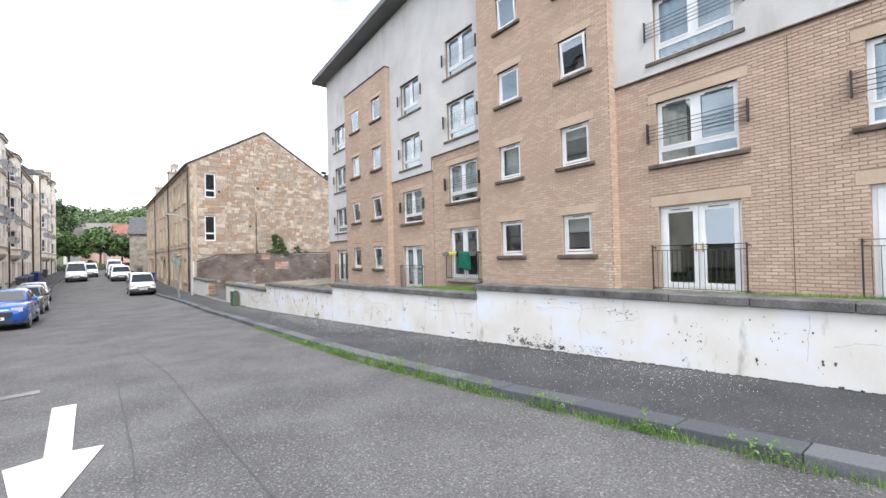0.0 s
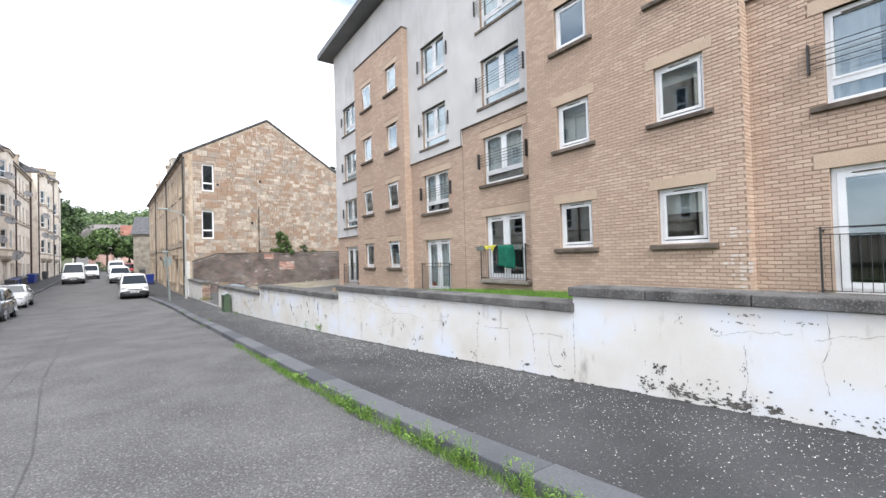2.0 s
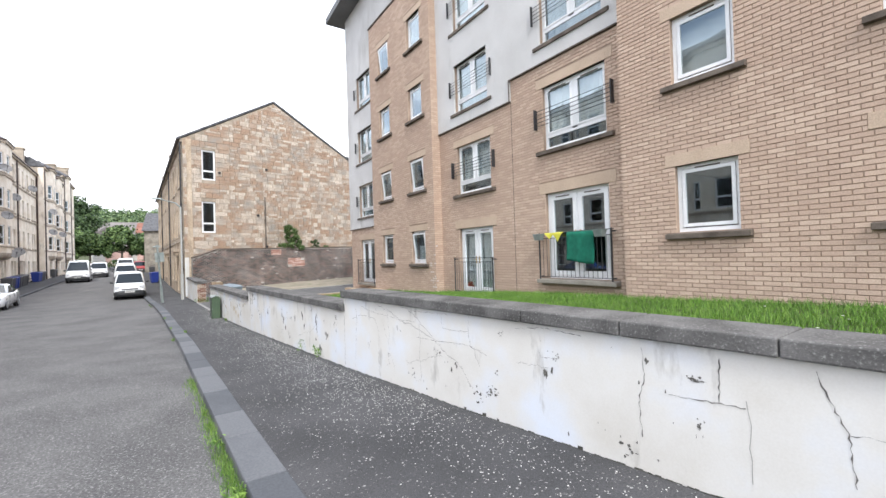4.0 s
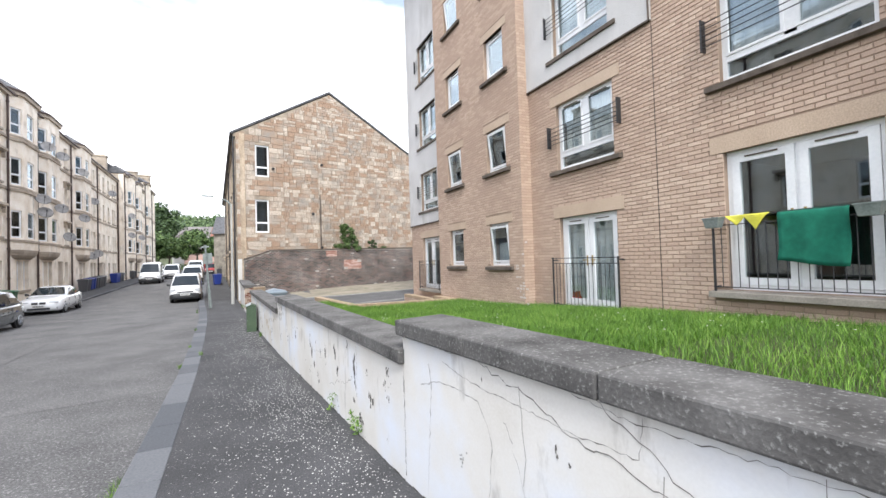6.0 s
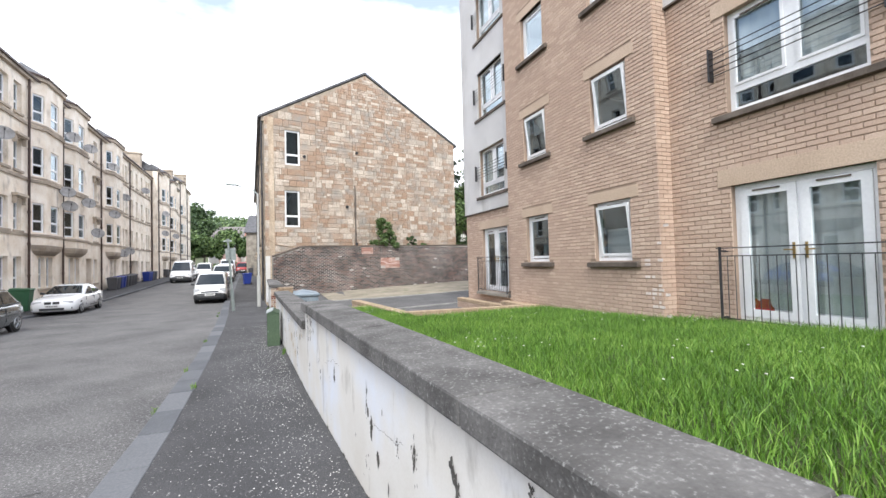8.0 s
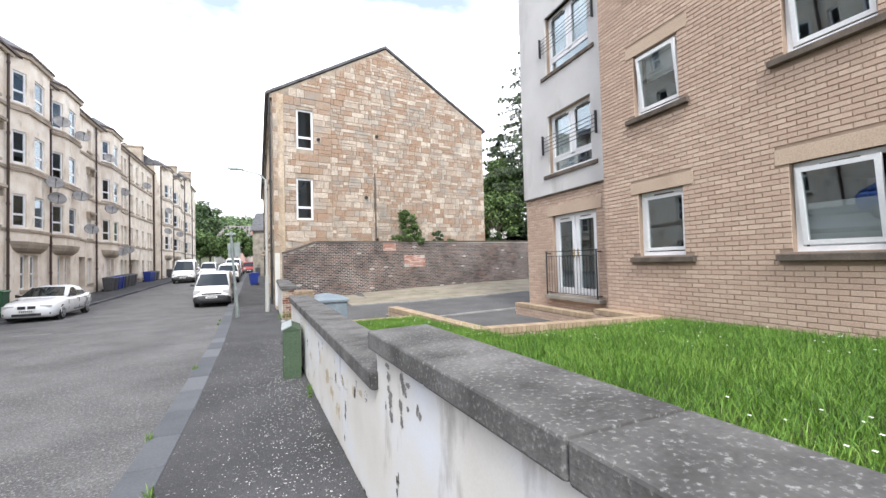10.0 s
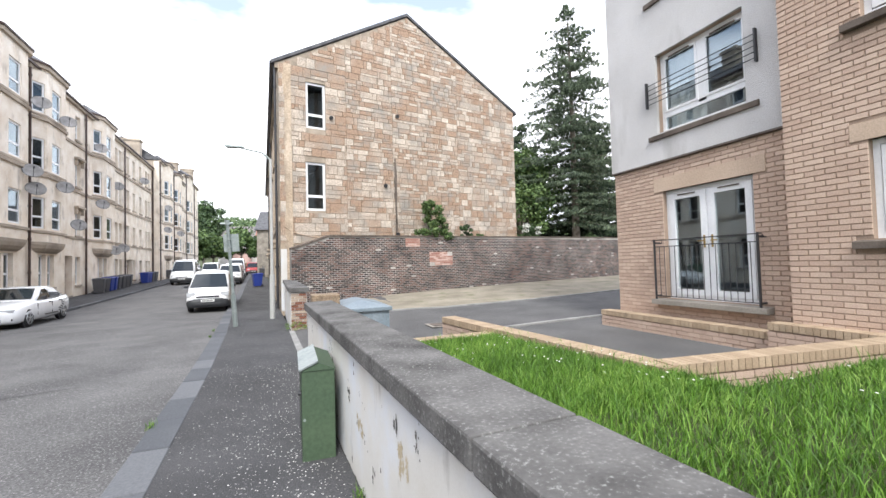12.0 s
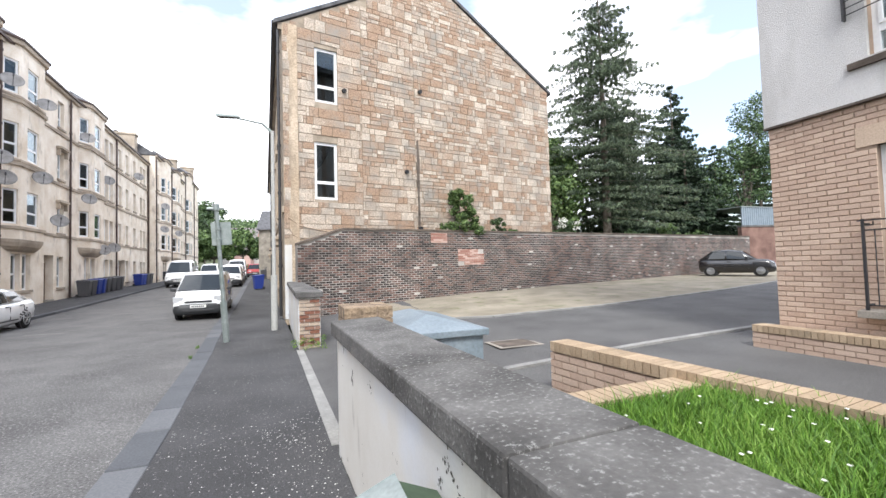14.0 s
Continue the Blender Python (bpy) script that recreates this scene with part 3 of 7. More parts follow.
for a, b, top in ((U(10.05), U(4.90), 12.02), (U(-2.35), U(-7.78), 14.2)):
    g = Geo()
    slab(g, a, b, -0.6, top, 0.3, [h for h in bay_holes if a < h[0] < b], -BAY)
    part("wall", g, m_mortar, flats, "projecting bay's backing wall")
    g = Geo().box(a - 0.03, b + 0.03, -BAY - 0.05, -0.002, top, top + 0.05)
    part("bay_flashing", g, m_sill, flats)
g = Geo()
g.box(0.31, SOUTH, 4.4, 4.5, -0.5, 14)
for base, a, b in ((S1, 0.31, U(1.2)), (S2, U(1.2) + 0.1, SOUTH - 0.3)):
    for k in range(5):
        g.box(a, b, 0.31, 4.39, base - 0.3 + 2.7 * k, base - 0.02 + 2.7 * k)
for u in (U(10.3), U(7.9), U(4.8), U(1.2) + 0.02, U(-2.3), U(-5.2), U(-7.9), U(-11.7)):
    g.box(u, u + 0.1, 0.34, 4.39, -0.4, 13.9)
part("interior_wall", g, m_room, flats, "plain room walls and floors, coloured dark as unlit, behind the windows")
# end and rear walls close the block
for b in ((0.0, 0.3, 0.3, 12, -0.6, TOPZ), (SOUTH - 0.3, SOUTH, 0.3, 12, -0.6, TOPZ), (0, SOUTH, 12, 12.3, -0.6, TOPZ)):
    part("wall", Geo().box(*b), m_render, flats, "rendered end or rear wall")
# render panels over the brick
REN = [(-0.0, U(10.05), 3.18, TOPZ), (U(4.90) - 0.0, U(1.2), 5.97, TOPZ), (U(1.2), U(-2.35), 6.56, TOPZ), (U(-7.78), SOUTH, 6.68, TOPZ), (U(10.05), U(4.90), 12.09, TOPZ)]
for a, b, z0, z1 in REN:
    g = Geo()
    slab(g, a - (0.03 if a == 0 else 0), b, z0, z1, 0.055, [h for h in holes if a <= h[0] < b], -0.058)
    part("render_panel", g, m_render, flats, "pale grey roughcast render")
    g = Geo().box(a - (0.03 if a == 0 else 0), b, -0.072, -0.002, z0 - 0.03, z0)
    part("render_bead", g, m_sill, flats, "thin dark drip bead")
g = Geo().box(U(1.2) - 0.03, U(1.2), -0.07, -0.05, 5.94, 6.56)
part("render_bead", g, m_sill, flats)
# roof
g = Geo()
r0, r1, t0, t1 = -0.65, SOUTH + 0.3, 14.18, 15.95
g.add([(r0, -0.88, t0), (r1, -0.88, t1), (r1, 12.6, t1), (r0, 12.6, t0), (r0, -0.88, t0 + 0.30), (r1, -0.88, t1 + 0.30), (r1, 12.6, t1 + 0.5), (r0, 12.6, t0 + 0.5)], [(3, 2, 1, 0), (4, 5, 6, 7), (0, 1, 5, 4), (1, 2, 6, 5), (2, 3, 7, 6), (3, 0, 4, 7)])
part("roof", g, m_soffit, flats, "dark grey overhanging roof edge and soffit")
g = Geo().prism([(0, TOPZ), (SOUTH, TOPZ), (SOUTH, 15.9), (0, 14.16)], 0.0, 0.3)
part("wall", g, m_render, flats, "render under the sloping roof")
# plinth at the foot of the north end
g = Geo()
g.box(-0.11, U(10.6), -0.38, -0.02, -0.6, 0.15)
part("plinth", g, m_mortar, flats, "low brick plinth")

# ---- sandstone tenement with the blank gable ----
H = Matrix.Translation((0.50, 24.8, 0)) @ pose(0, 0, 0, 0, 0, 11.7)
SKEW = Matrix(((1, 0.1477, 0, 0), (0, 1, 0, 0), (0, 0, 1, 0), (0, 0, 0, 1)))
GW, EAVE, PEAK_U, PEAK = 12.95, 9.95, 6.15, 13.62
ten = thing("sandstone_tenement", H, "three-storey sandstone tenement with a patchy stone gable", "tenement")
gw = [(1.12, 1.97, 7.32, 9.36), (1.07, 1.92, 3.72, 5.84)]
g = Geo()
slab(g, 0, GW, -0.7, EAVE, 0.5, gw)
g.prism([(0, EAVE), (GW, EAVE), (PEAK_U, PEAK)], 0.0, 0.5)
part("wall", g, m_sandmortar, ten, "lime-mortared gable wall")
FL = 35.0
side = pose(0, 0, 0, 0, 0, -8.4) @ pose(0, 0, 0, 0, 0, -90) @ Matrix.Translation((-FL, 0, 0))
sw = []
for u in (1.2, 3.8, 6.6, 9.6, 12.4, 15.4, 18.4, 21.2, 24.0, 26.6, 29.2, 31.6):
    for z0, z1 in ((0.35, 2.25), (3.7, 5.7), (7.1, 9.1)):
        if z0 > 1 or u not in (6.6, 18.4, 29.2):
            sw.append((u, u + 0.85, z0, z1))
            if u in (3.8, 15.4, 26.6, 31.6):
                sw.append((u + 1.1, u + 1.65, z0, z1))
doors = [(6.6, 7.7, -0.35, 2.3), (18.4, 19.5, -0.35, 2.3), (29.2, 30.3, -0.35, 2.3)]
g = Geo(side)
slab(g, 0, FL, -0.7, EAVE, 0.5, sw + doors)
part("wall", g, m_front, ten, "coursed sandstone street front")
g = Geo(side)
g.box(0, FL, -0.06, 0.0, 3.2, 3.42), g.box(0, FL, -0.14, 0.0, EAVE - 0.25, EAVE)
part("string_course", g, m_tendark, ten, "sooted stone band and eaves course")
for a, b, c, d in sw:
    k = Geo(side).box(a - 0.08, b + 0.08, -0.07, -0.002, c - 0.14, c)
    part("sill", k, m_tendark, ten)


def sash(w, h, split=0.36):
    """A white two-light window for the old tenements."""
    f = frame_mesh(w, h, [(0.07, w - 0.07, h * split - 0.055, h * split + 0.055)], 0.10)
    return kit([("window", f, m_upvc, "white plastic two-light window", 0), ("pane", pane_mesh(0.06, w - 0.06, 0.06, h * split - 0.03), m_oldglass, "", 0), ("pane", pane_mesh(0.06, w - 0.06, h * split + 0.03, h - 0.06), m_oldglass, "", 0)])


k_sash = {}


def old_window(parent, m, w, h, split=0.36):
    key = (round(w, 2), round(h, 2))
    if key not in k_sash:
        k_sash[key] = sash(w, h, split)
    return set_kit(k_sash[key], parent, m)


for a, b, c, d in gw:
    old_window(ten, Matrix.Translation((a, 0.06, c)), b - a, d - c, 0.3)
for a, b, c, d in sw:
    old_window(ten, side @ Matrix.Translation((a, 0.22, c)), b - a, d - c, 0.45)
m_door = plain("dark_red_door_paint", (0.10, 0.03, 0.03), 0.5)
for a, b, c, d in doors:
    part("door", Geo(side).box(a, b, 0.3, 0.36, c, d), m_door, ten, "dark painted close door")
    part("door_canopy", Geo(side).box(a - 0.3, b + 0.3, -0.35, 0, d + 0.25, d + 0.42).box(a - 0.2, a - 0.05, -0.25, 0, d, d + 0.25).box(b + 0.05, b + 0.2, -0.25, 0, d, d + 0.25), m_tendark, ten, "carved stone door hood", bevel=0.02)
for b in ((GW - 0.5, GW, 0.5, FL - 0.5, -0.7, EAVE), (0.5, GW, FL - 0.5, FL, -0.7, EAVE), (3.9, 4.1, 0.6, FL - 0.6, -0.5, EAVE)):
    part("wall", Geo(SKEW).box(*b), m_ten, ten, "rear or inner wall")
part("wall", Geo(SKEW).prism([(0, EAVE), (GW, EAVE), (PEAK_U, PEAK)], FL - 0.5, FL), m_ten, ten, "far gable head")
g = Geo(SKEW)
for (x0, z0), (x1, z1) in (((-0.28, EAVE - 0.12), (PEAK_U, PEAK + 0.06)), ((PEAK_U, PEAK + 0.06), (GW + 0.25, EAVE - 0.12))):
    g.add([(x0, -0.07, z0), (x1, -0.07, z1), (x1, FL, z1), (x0, FL, z0), (x0, -0.07, z0 + 0.14), (x1, -0.07, z1 + 0.14), (x1, FL, z1 + 0.14), (x0, FL, z0 + 0.14)], [(3, 2, 1, 0), (4, 5, 6, 7), (0, 1, 5, 4), (1, 2, 6, 5), (2, 3, 7, 6), (3, 0, 4, 7)])
part("roof", g, m_slate, ten, "slate roof with thin dark verge")
for y, x, w in ((12.5, 0.1, 0.9), (24.0, 0.1, 0.9)):
    c = part("chimney", Geo(SKEW).box(x, x + 1.0, y, y + w, 9.6, 11.35), m_tendark, ten, "sooted stone chimney stack", bevel=0.02)
    part("chimney_cap", Geo(SKEW).box(x - 0.08, x + 1.08, y - 0.08, y + w + 0.08, 11.35, 11.5), m_tendark, c)
    for i in range(2):
        part("chimney_pot", Geo(SKEW).lathe([(0.11, 0), (0.10, 0.4), (0.13, 0.42), (0.12, 0.5)], (x + 0.3 + 0.4 * i, y + w / 2, 11.5), 10), m_cast, c, "clay chimney pot")
m_pipe = plain("brown_painted_iron", (0.055, 0.03, 0.022), 0.55)
m_pipeg = plain("grey_painted_iron", (0.42, 0.42, 0.40), 0.55)


def pipe(parent, a, b, r, mat, label="", every=1.8):
    g = Geo().tube(a, b, r, n=8)
    a, b = Vector(a), Vector(b)
    k = int((b - a).length / every)
    for i in range(1, k + 1):
        p = a.lerp(b, i / (k + 0.5))
        g.tube(p - (b - a).normalized() * 0.05, p + (b - a).normalized() * 0.05, r * 1.35, n=8)
    return part("downpipe", g, mat, parent, label, smooth=False)


pipe(ten, (-0.12, 0.12, 2.2), (-0.12, 0.12, 9.75), 0.05, m_black, "black rainwater pipe at the corner")
pipe(ten, (-0.12, 0.12, -0.4), (-0.12, 0.12, 2.2), 0.055, m_black)
for y in (11.6, 23.2):
    pipe(ten, (0.1477 * y - 0.12, y, -0.3), (0.1477 * y - 0.12, y, 9.75), 0.05, m_black)
chim = part("cowl", Geo().lathe([(0.10, 10.0), (0.10, 10.35), (0.20, 10.38), (0.20, 10.46), (0.05, 10.5)], (0.75, 0.9, 0), 12), m_black, ten, "squat dark flue cowl on the roof edge")
part("gutter", Geo(SKEW).box(-0.34, -0.2, 0.0, FL, EAVE - 0.12, EAVE), m_black, ten, "dark iron gutter")
for u, z in ((2.20, 7.9), (5.46, 8.5), (4.76, 5.05), (5.35, 2.75)):
    part("wall_vent", Geo().tube((u, -0.01, z), (u, -0.14, z - 0.02), 0.085, n=10), m_black, ten, "round dark flue stub in the gable")
part("crack_line", Geo().prism([(5.25, 2.5), (5.37, 2.5), (5.36, 4.2), (5.39, 5.6), (5.33, 6.45), (5.27, 6.4), (5.24, 5.0), (5.27, 3.8)], -0.041, 0.0), m_sill, ten, "dark vertical scar down the gable")
part("corner_paint", Geo().box(0.0, 0.62, -0.035, -0.002, -0.5, 2.06), m_white, ten, "whitewashed foot of the gable corner")
g = Geo()
pts = [(0.1, 3.05), (0.5, 2.75), (1.2, 2.6), (2.2, 2.45), (3.0, 2.35)]
for (a, c), (b, d) in zip(pts, pts[1:]):
    g.tube((a, -0.06, c), (b, -0.06, d), 0.014, n=5)
pts = [(0.1, 3.05), (0.12, 2.7), (0.3, 2.4), (0.75, 2.15)]
for (a, c), (b, d) in zip(pts, pts[1:]):
    g.tube((a, -0.06, c), (b, -0.06, d), 0.012, n=5)
part("cable", g, m_cast, ten, "loose pale cables")

# ---- old brick boundary wall ----
BM = Matrix.Translation((0.91, 23.85, 0)) @ pose(0, 0, 0, 0, 0, 11.6)
bwall = thing("boundary_wall", BM, "tall sooty old brick boundary wall with a stone cope", "boundary wall")
BL = 31.5
btop = [(0, 2.06), (1.55, 2.60), (BL, 2.70)]
g = Geo()
g.prism([(0, -0.8), (BL, -0.8), (BL, 2.64), (1.55, 2.54), (0, 2.0)], 0.0, 0.35)
part("wall", g, m_oldmortar, bwall, "crumbling lime mortar core")
for (a, c), (b, d) in zip(btop, btop[1:]):
    n = max(2, int((b - a) / 0.9))
    for i in range(n):
        x0, x1 = a + (b - a) * i / n, a + (b - a) * (i + 1) / n - 0.01
        z0, z1 = c + (d - c) * i / n, c + (d - c) * (i + 1) / n
        g = Geo().add([(x0, -0.05, z0 - 0.07), (x1, -0.05, z1 - 0.07), (x1, 0.40, z1 - 0.07), (x0, 0.40, z0 - 0.07), (x0, -0.05, z0), (x1, -0.05, z1), (x1, 0.4, z1 + 0.02), (x0, 0.4, z0 + 0.02)], [(3, 2, 1, 0), (4, 5, 6, 7), (0, 1, 5, 4), (1, 2, 6, 5), (2, 3, 7, 6), (3, 0, 4, 7)])
        part("coping_stone", g, m_sill, bwall)
m_endb = surface("weathered_red_brick", (0.13, 0.075, 0.06), (0.26, 0.16, 0.13), 1.5, 0.95, 30)
m_newb = surface("red_brick", (0.34, 0.17, 0.13), (0.56, 0.40, 0.34), 2, 0.9, 60, per="island")
rnd = random.Random(7)
g = Geo()
for x0, x1, z0, z1 in courses(6.3, 7.6, 1.2, 1.85, 0.23, 0.075, 0.012, [(6.0, 6.6, 1.1, 1.35), (7.3, 7.8, 1.65, 1.9)], rnd):
    g.box(x0, x1, -0.026, 0.0, z0, z1)
part("brick_repair", g, m_newb, bwall, "patch of newer pinkish brick")
g = Geo()
for x0, x1, z0, z1 in courses(5.05, 5.8, 2.1, 2.5, 0.23, 0.075, 0.012, [], rnd):
    g.box(x0, x1, -0.026, 0.0, z0, z1)
part("brick_repair", g, m_newb, bwall, "small patch of red brick under the cope")

# ---- opposite tenement row ----
TM = Matrix.Translation((-12.24 - 0.05 * (0 - 30.4), 0, 0)) @ pose(0, 0, 0, 0, 0, 90 + 2.86)


def canted(u0, u1, deep, cant):
    return [(u0, 0.0), (u0 + cant, -deep), (u1 - cant, -deep), (u1, 0.0)]


def bay_ring(g, u0, u1, z0, z1, deep, cant, out=0.0):
    a = canted(u0 - out, u1 + out, deep + out, cant)
    g.slabz([(a[0][0], 0.1), a[0], a[1], a[2], a[3], (a[3][0], 0.1)], z0, z1)


def bay(parent, u0, u1, top):
    """A three-storey canted bay on a corbel, with its windows."""
    deep, cant = 0.45, 0.80
    w = math.hypot(cant, deep)
    ang = math.degrees(math.atan2(deep, cant))
    rows = [(3.85, 5.59), (7.2, 8.93), (10.42, 12.1)]
    g = Geo()
    for kind_, org, wd in (("l", (u0, 0.0, -ang), w), ("f", (u0 + cant, -deep, 0), u1 - u0 - 2 * cant), ("r", (u1 - cant, -deep, ang), w)):
        g.at(Matrix.Translation((org[0], org[1], 0)) @ pose(0, 0, 0, 0, 0, org[2]))
        ww = 0.68 if kind_ != "f" else 1.15
        hs = [((wd - ww) / 2, (wd + ww) / 2, a, b) for a, b in rows]
        slab(g, 0, wd, 3.1, top, 0.14, hs)
        for a, b, c, d in hs:
            old_window(parent, g.m @ Matrix.Translation((a, 0.07, c)), b - a, d - c, 0.38)
    g.at(Matrix())
    part("bay_wall", g, m_ten, parent, "canted stone bay")
    for z, o, h in ((3.6, 0.07, 0.14), (6.78, 0.10, 0.16), (7.0, 0.04, 0.12), (9.98, 0.10, 0.16), (10.22, 0.04, 0.12), (top - 0.1, 0.14, 0.22)):
        a = canted(u0 - o, u1 + o, deep + o, cant)
        b = canted(u0 + 0.16, u1 - 0.16, deep - 0.16, cant)
        part("band_course", Geo().slabz([*a, *b[::-1]], z, z + h), m_tendark, parent)
    g = Geo()
    rings = []
    for z, k in ((3.12, 1.0), (2.95, 0.96), (2.75, 0.82), (2.6, 0.55), (2.5, 0.2)):
        mid = (u0 + u1) / 2
        rings.append([(mid + (x - mid) * (0.55 + 0.45 * k), y * k, z) for x, y in canted(u0, u1, deep, cant)] + [(u1 - 0.1, 0.02, z), (u0 + 0.1, 0.02, z)])
    g.loft(rings)
    part("corbel", g, m_tendark, parent, "rounded stone corbel under the bay")
    a = canted(u0 - 0.15, u1 + 0.15, deep + 0.15, cant)
    mid = (u0 + u1) / 2
    g = Geo().add([(p[0], p[1], top + 0.235) for p in a] + [(mid - 0.5, 1.0, top + 1.35), (mid + 0.5, 1.0, top + 1.35), (u0, 1.2, top + 0.12), (u1, 1.2, top + 0.12)], [(0, 1, 4), (1, 2, 5, 4), (2, 3, 5), (0, 4, 6), (3, 7, 5), (4, 5, 7, 6)])
    o = canted(u0 - 0.2, u1 + 0.2, deep + 0.2, cant)
    part("gutter", Geo().slabz([*o, *canted(u0 + 0.3, u1 - 0.3, deep - 0.25, cant)[::-1]], top + 0.121, top + 0.23), m_pipe, parent, "dark iron gutter round the bay")
    part("bay_roof", g, m_slate, parent, "slated hipped bay roof")


def pediment(parent, u0, u1, z):
    part("window_hood", Geo().box(u0 - 0.22, u1 + 0.22, -0.26, 0, z + 0.12, z + 0.26).box(u0 - 0.14, u1 + 0.14, -0.16, 0, z + 0.04, z + 0.12).box(u0 - 0.16, u0 - 0.03, -0.18, 0, z - 0.3, z + 0.04).box(u1 + 0.03, u1 + 0.16, -0.18, 0, z - 0.3, z + 0.04), m_tendark, parent, "sooted stone hood on brackets")


def row_house(y0, y1, bays, flat_w, doors_, ped, pipes, top, label, back=7.0, step=0.0, seed=1):
    """A stretch of tenement between y0 and y1 along the row, with bays, flat windows, doors and pipes."""
    root = thing("tenement", TM @ Matrix.Translation((y0, step, 0)), label, "tenement", "tenements across the road")
    L = y1 - y0
    lo = level(y0) - 0.5
    hs = []
    for u in flat_w:
        for a, b in ((0.5, 2.4), (3.85, 5.59), (7.2, 8.93), (10.42, 12.1)):
            hs.append((u - y0, u - y0 + 0.86, a, b))
    for u0, u1 in bays:
        mid = (u0 + u1) / 2 - y0
        hs += [(mid - 0.95, mid - 0.1, 0.5, 2.4), (mid + 0.1, mid + 0.95, 0.5, 2.4)]
        hs += [(u0 - y0 + 0.25, u1 - y0 - 0.25, 3.3, top - 0.4)]
    ds = [(u - y0, u - y0 + 1.15, lo, 2.45) for u in doors_]
    g = Geo()
    slab(g, 0, L, lo, top, 0.5, hs + ds)
    part("wall", g, m_ten, root, "pale sandstone front, stained by weather")
    for h in hs:
        if h[1] - h[0] < 1.2:
            old_window(root, Matrix.Translation((h[0], 0.2, h[2])), h[1] - h[0], h[3] - h[2], 0.38)
            part("sill", Geo().box(h[0] - 0.1, h[1] + 0.1, -0.09, -0.002, h[2] - 0.13, h[2]), m_tendark, root)
    g = Geo()
    edges, prev = [], 0.0
    for u0, u1 in sorted(bays):
        edges.append((prev, u0 - y0 - 0.05))
        prev = u1 - y0 + 0.05
    edges.append((prev, L))
    for a, b in edges:
        if b - a > 0.1:
            for z, o, h in ((3.6, 0.07, 0.14), (6.78, 0.09, 0.16), (9.98, 0.09, 0.16), (top - 0.12, 0.2, 0.2)):
                part("band_course", Geo().box(a, b, -o, -0.002, z, z + h), m_tendark, root)
    for u0, u1 in bays:
        bay(root, u0 - y0, u1 - y0, top + 0.25)
    for u in ped:
        for z in (5.59, 8.93):
            pediment(root, u - y0, u - y0 + 0.86, z)
    for i, (a, b, c, d) in enumerate(ds):
        part("door", Geo().box(a + 0.02, b - 0.02, 0.38, 0.43, c, d - 0.45).box(a + 0.15, b - 0.15, 0.36, 0.38, level(y0 + a) + 0.2, d - 0.7), m_doors[i % 2], root, "panelled close door")
        part("door_step", Geo().box(a, b, -0.05, 0.38, c, level(y0 + a) + 0.12), m_step, root)
    for u in pipes:
        pipe(root, (u - y0, -0.12, level(u)), (u - y0, -0.12, top + 0.35), 0.065, m_pipe, "rust-brown cast-iron downpipe")
    for b in ((0.1, L - 0.1, 3.6, 3.7, lo, top), (0, 0.1, 0.5, back, lo, top), (L - 0.1, L, 0.5, back, lo, top), (0.1, L - 0.1, back - 0.3, back, lo, top)):
        part("wall", Geo().box(*b), m_tendark, root, "inner, party or rear wall")
    r = Geo().add([(0, -0.22, top + 0.1), (L, -0.22, top + 0.1), (L, back * 0.5, top + 2.6), (0, back * 0.5, top + 2.6), (L, back, top + 0.1), (0, back, top + 0.1)], [(0, 1, 2, 3), (3, 2, 4, 5), (0, 3, 5), (1, 4, 2), (0, 5, 4, 1)])
    part("roof", r, m_slate, root, "dark slate roof")
    part("gutter", Geo().box(0, L, -0.3, -0.2, top + 0.05, top + 0.17), m_pipe, root, "brown iron gutter")
    return root


m_doors = [plain("brown_door_paint", (0.16, 0.09, 0.05), 0.5), plain("dark_door_paint", (0.03, 0.035, 0.05), 0.5)]
LBL = "four-storey pale sandstone tenement with canted bays and brown downpipes"
row_house(0.9, 26.3, [(1.2, 5.4), (10.5, 14.7), (15.2, 19.4)], [7.6, 21.2, 24.0], [5.9, 19.8], [7.6, 21.2], [0.95, 9.9, 14.95], 12.75, LBL)
row_house(26.3, 42.9, [(30.85, 34.85), (35.35, 39.35)], [27.6, 29.0, 41.35], [39.75], [29.0, 41.35], [30.42, 35.1, 42.85], 12.78, LBL)
row_house(42.9, 51.9, [(44.3, 48.6)], [49.3, 50.45], [], [], [51.8], 12.8, LBL)
row_house(51.9, 62.0, [], [52.6, 54.6, 56.9, 59.2, 60.3], [53.4], [], [61.9], 12.85, LBL)
row_house(62.0, 78.0, [(64.5, 68.3), (70.5, 74.3)], [62.8, 75.2, 76.6], [69.2], [], [62.1, 69.9], 13.9, LBL, step=-0.7)
row_house(78.0, 92.4, [(80.5, 84.3)], [79.0, 86.0, 88.4, 90.6], [85.0], [], [79.9, 87.6], 15.6, LBL, step=-0.6)
for u, top, s in ((91.3, 19.0, -0.4), (89.4, 18.2, -0.4), (77.6, 17.0, -0.3), (61.6, 15.8, 0.6), (42.9, 15.4, 1.6), (26.3, 15.4, 1.6)):
    ch = thing("chimney_stack", TM @ Matrix.Translation((u, s, 0)), "tall sooty stone chimney stack on the tenement roof", "chimney")
    part("chimney_shaft", Geo().box(-0.5, 0.5, 0.3, 2.2, 11.5, top), m_tendark, ch)
    part("stack_cap", Geo().box(-0.6, 0.6, 0.2, 2.3, top, top + 0.2), m_tendark, ch)

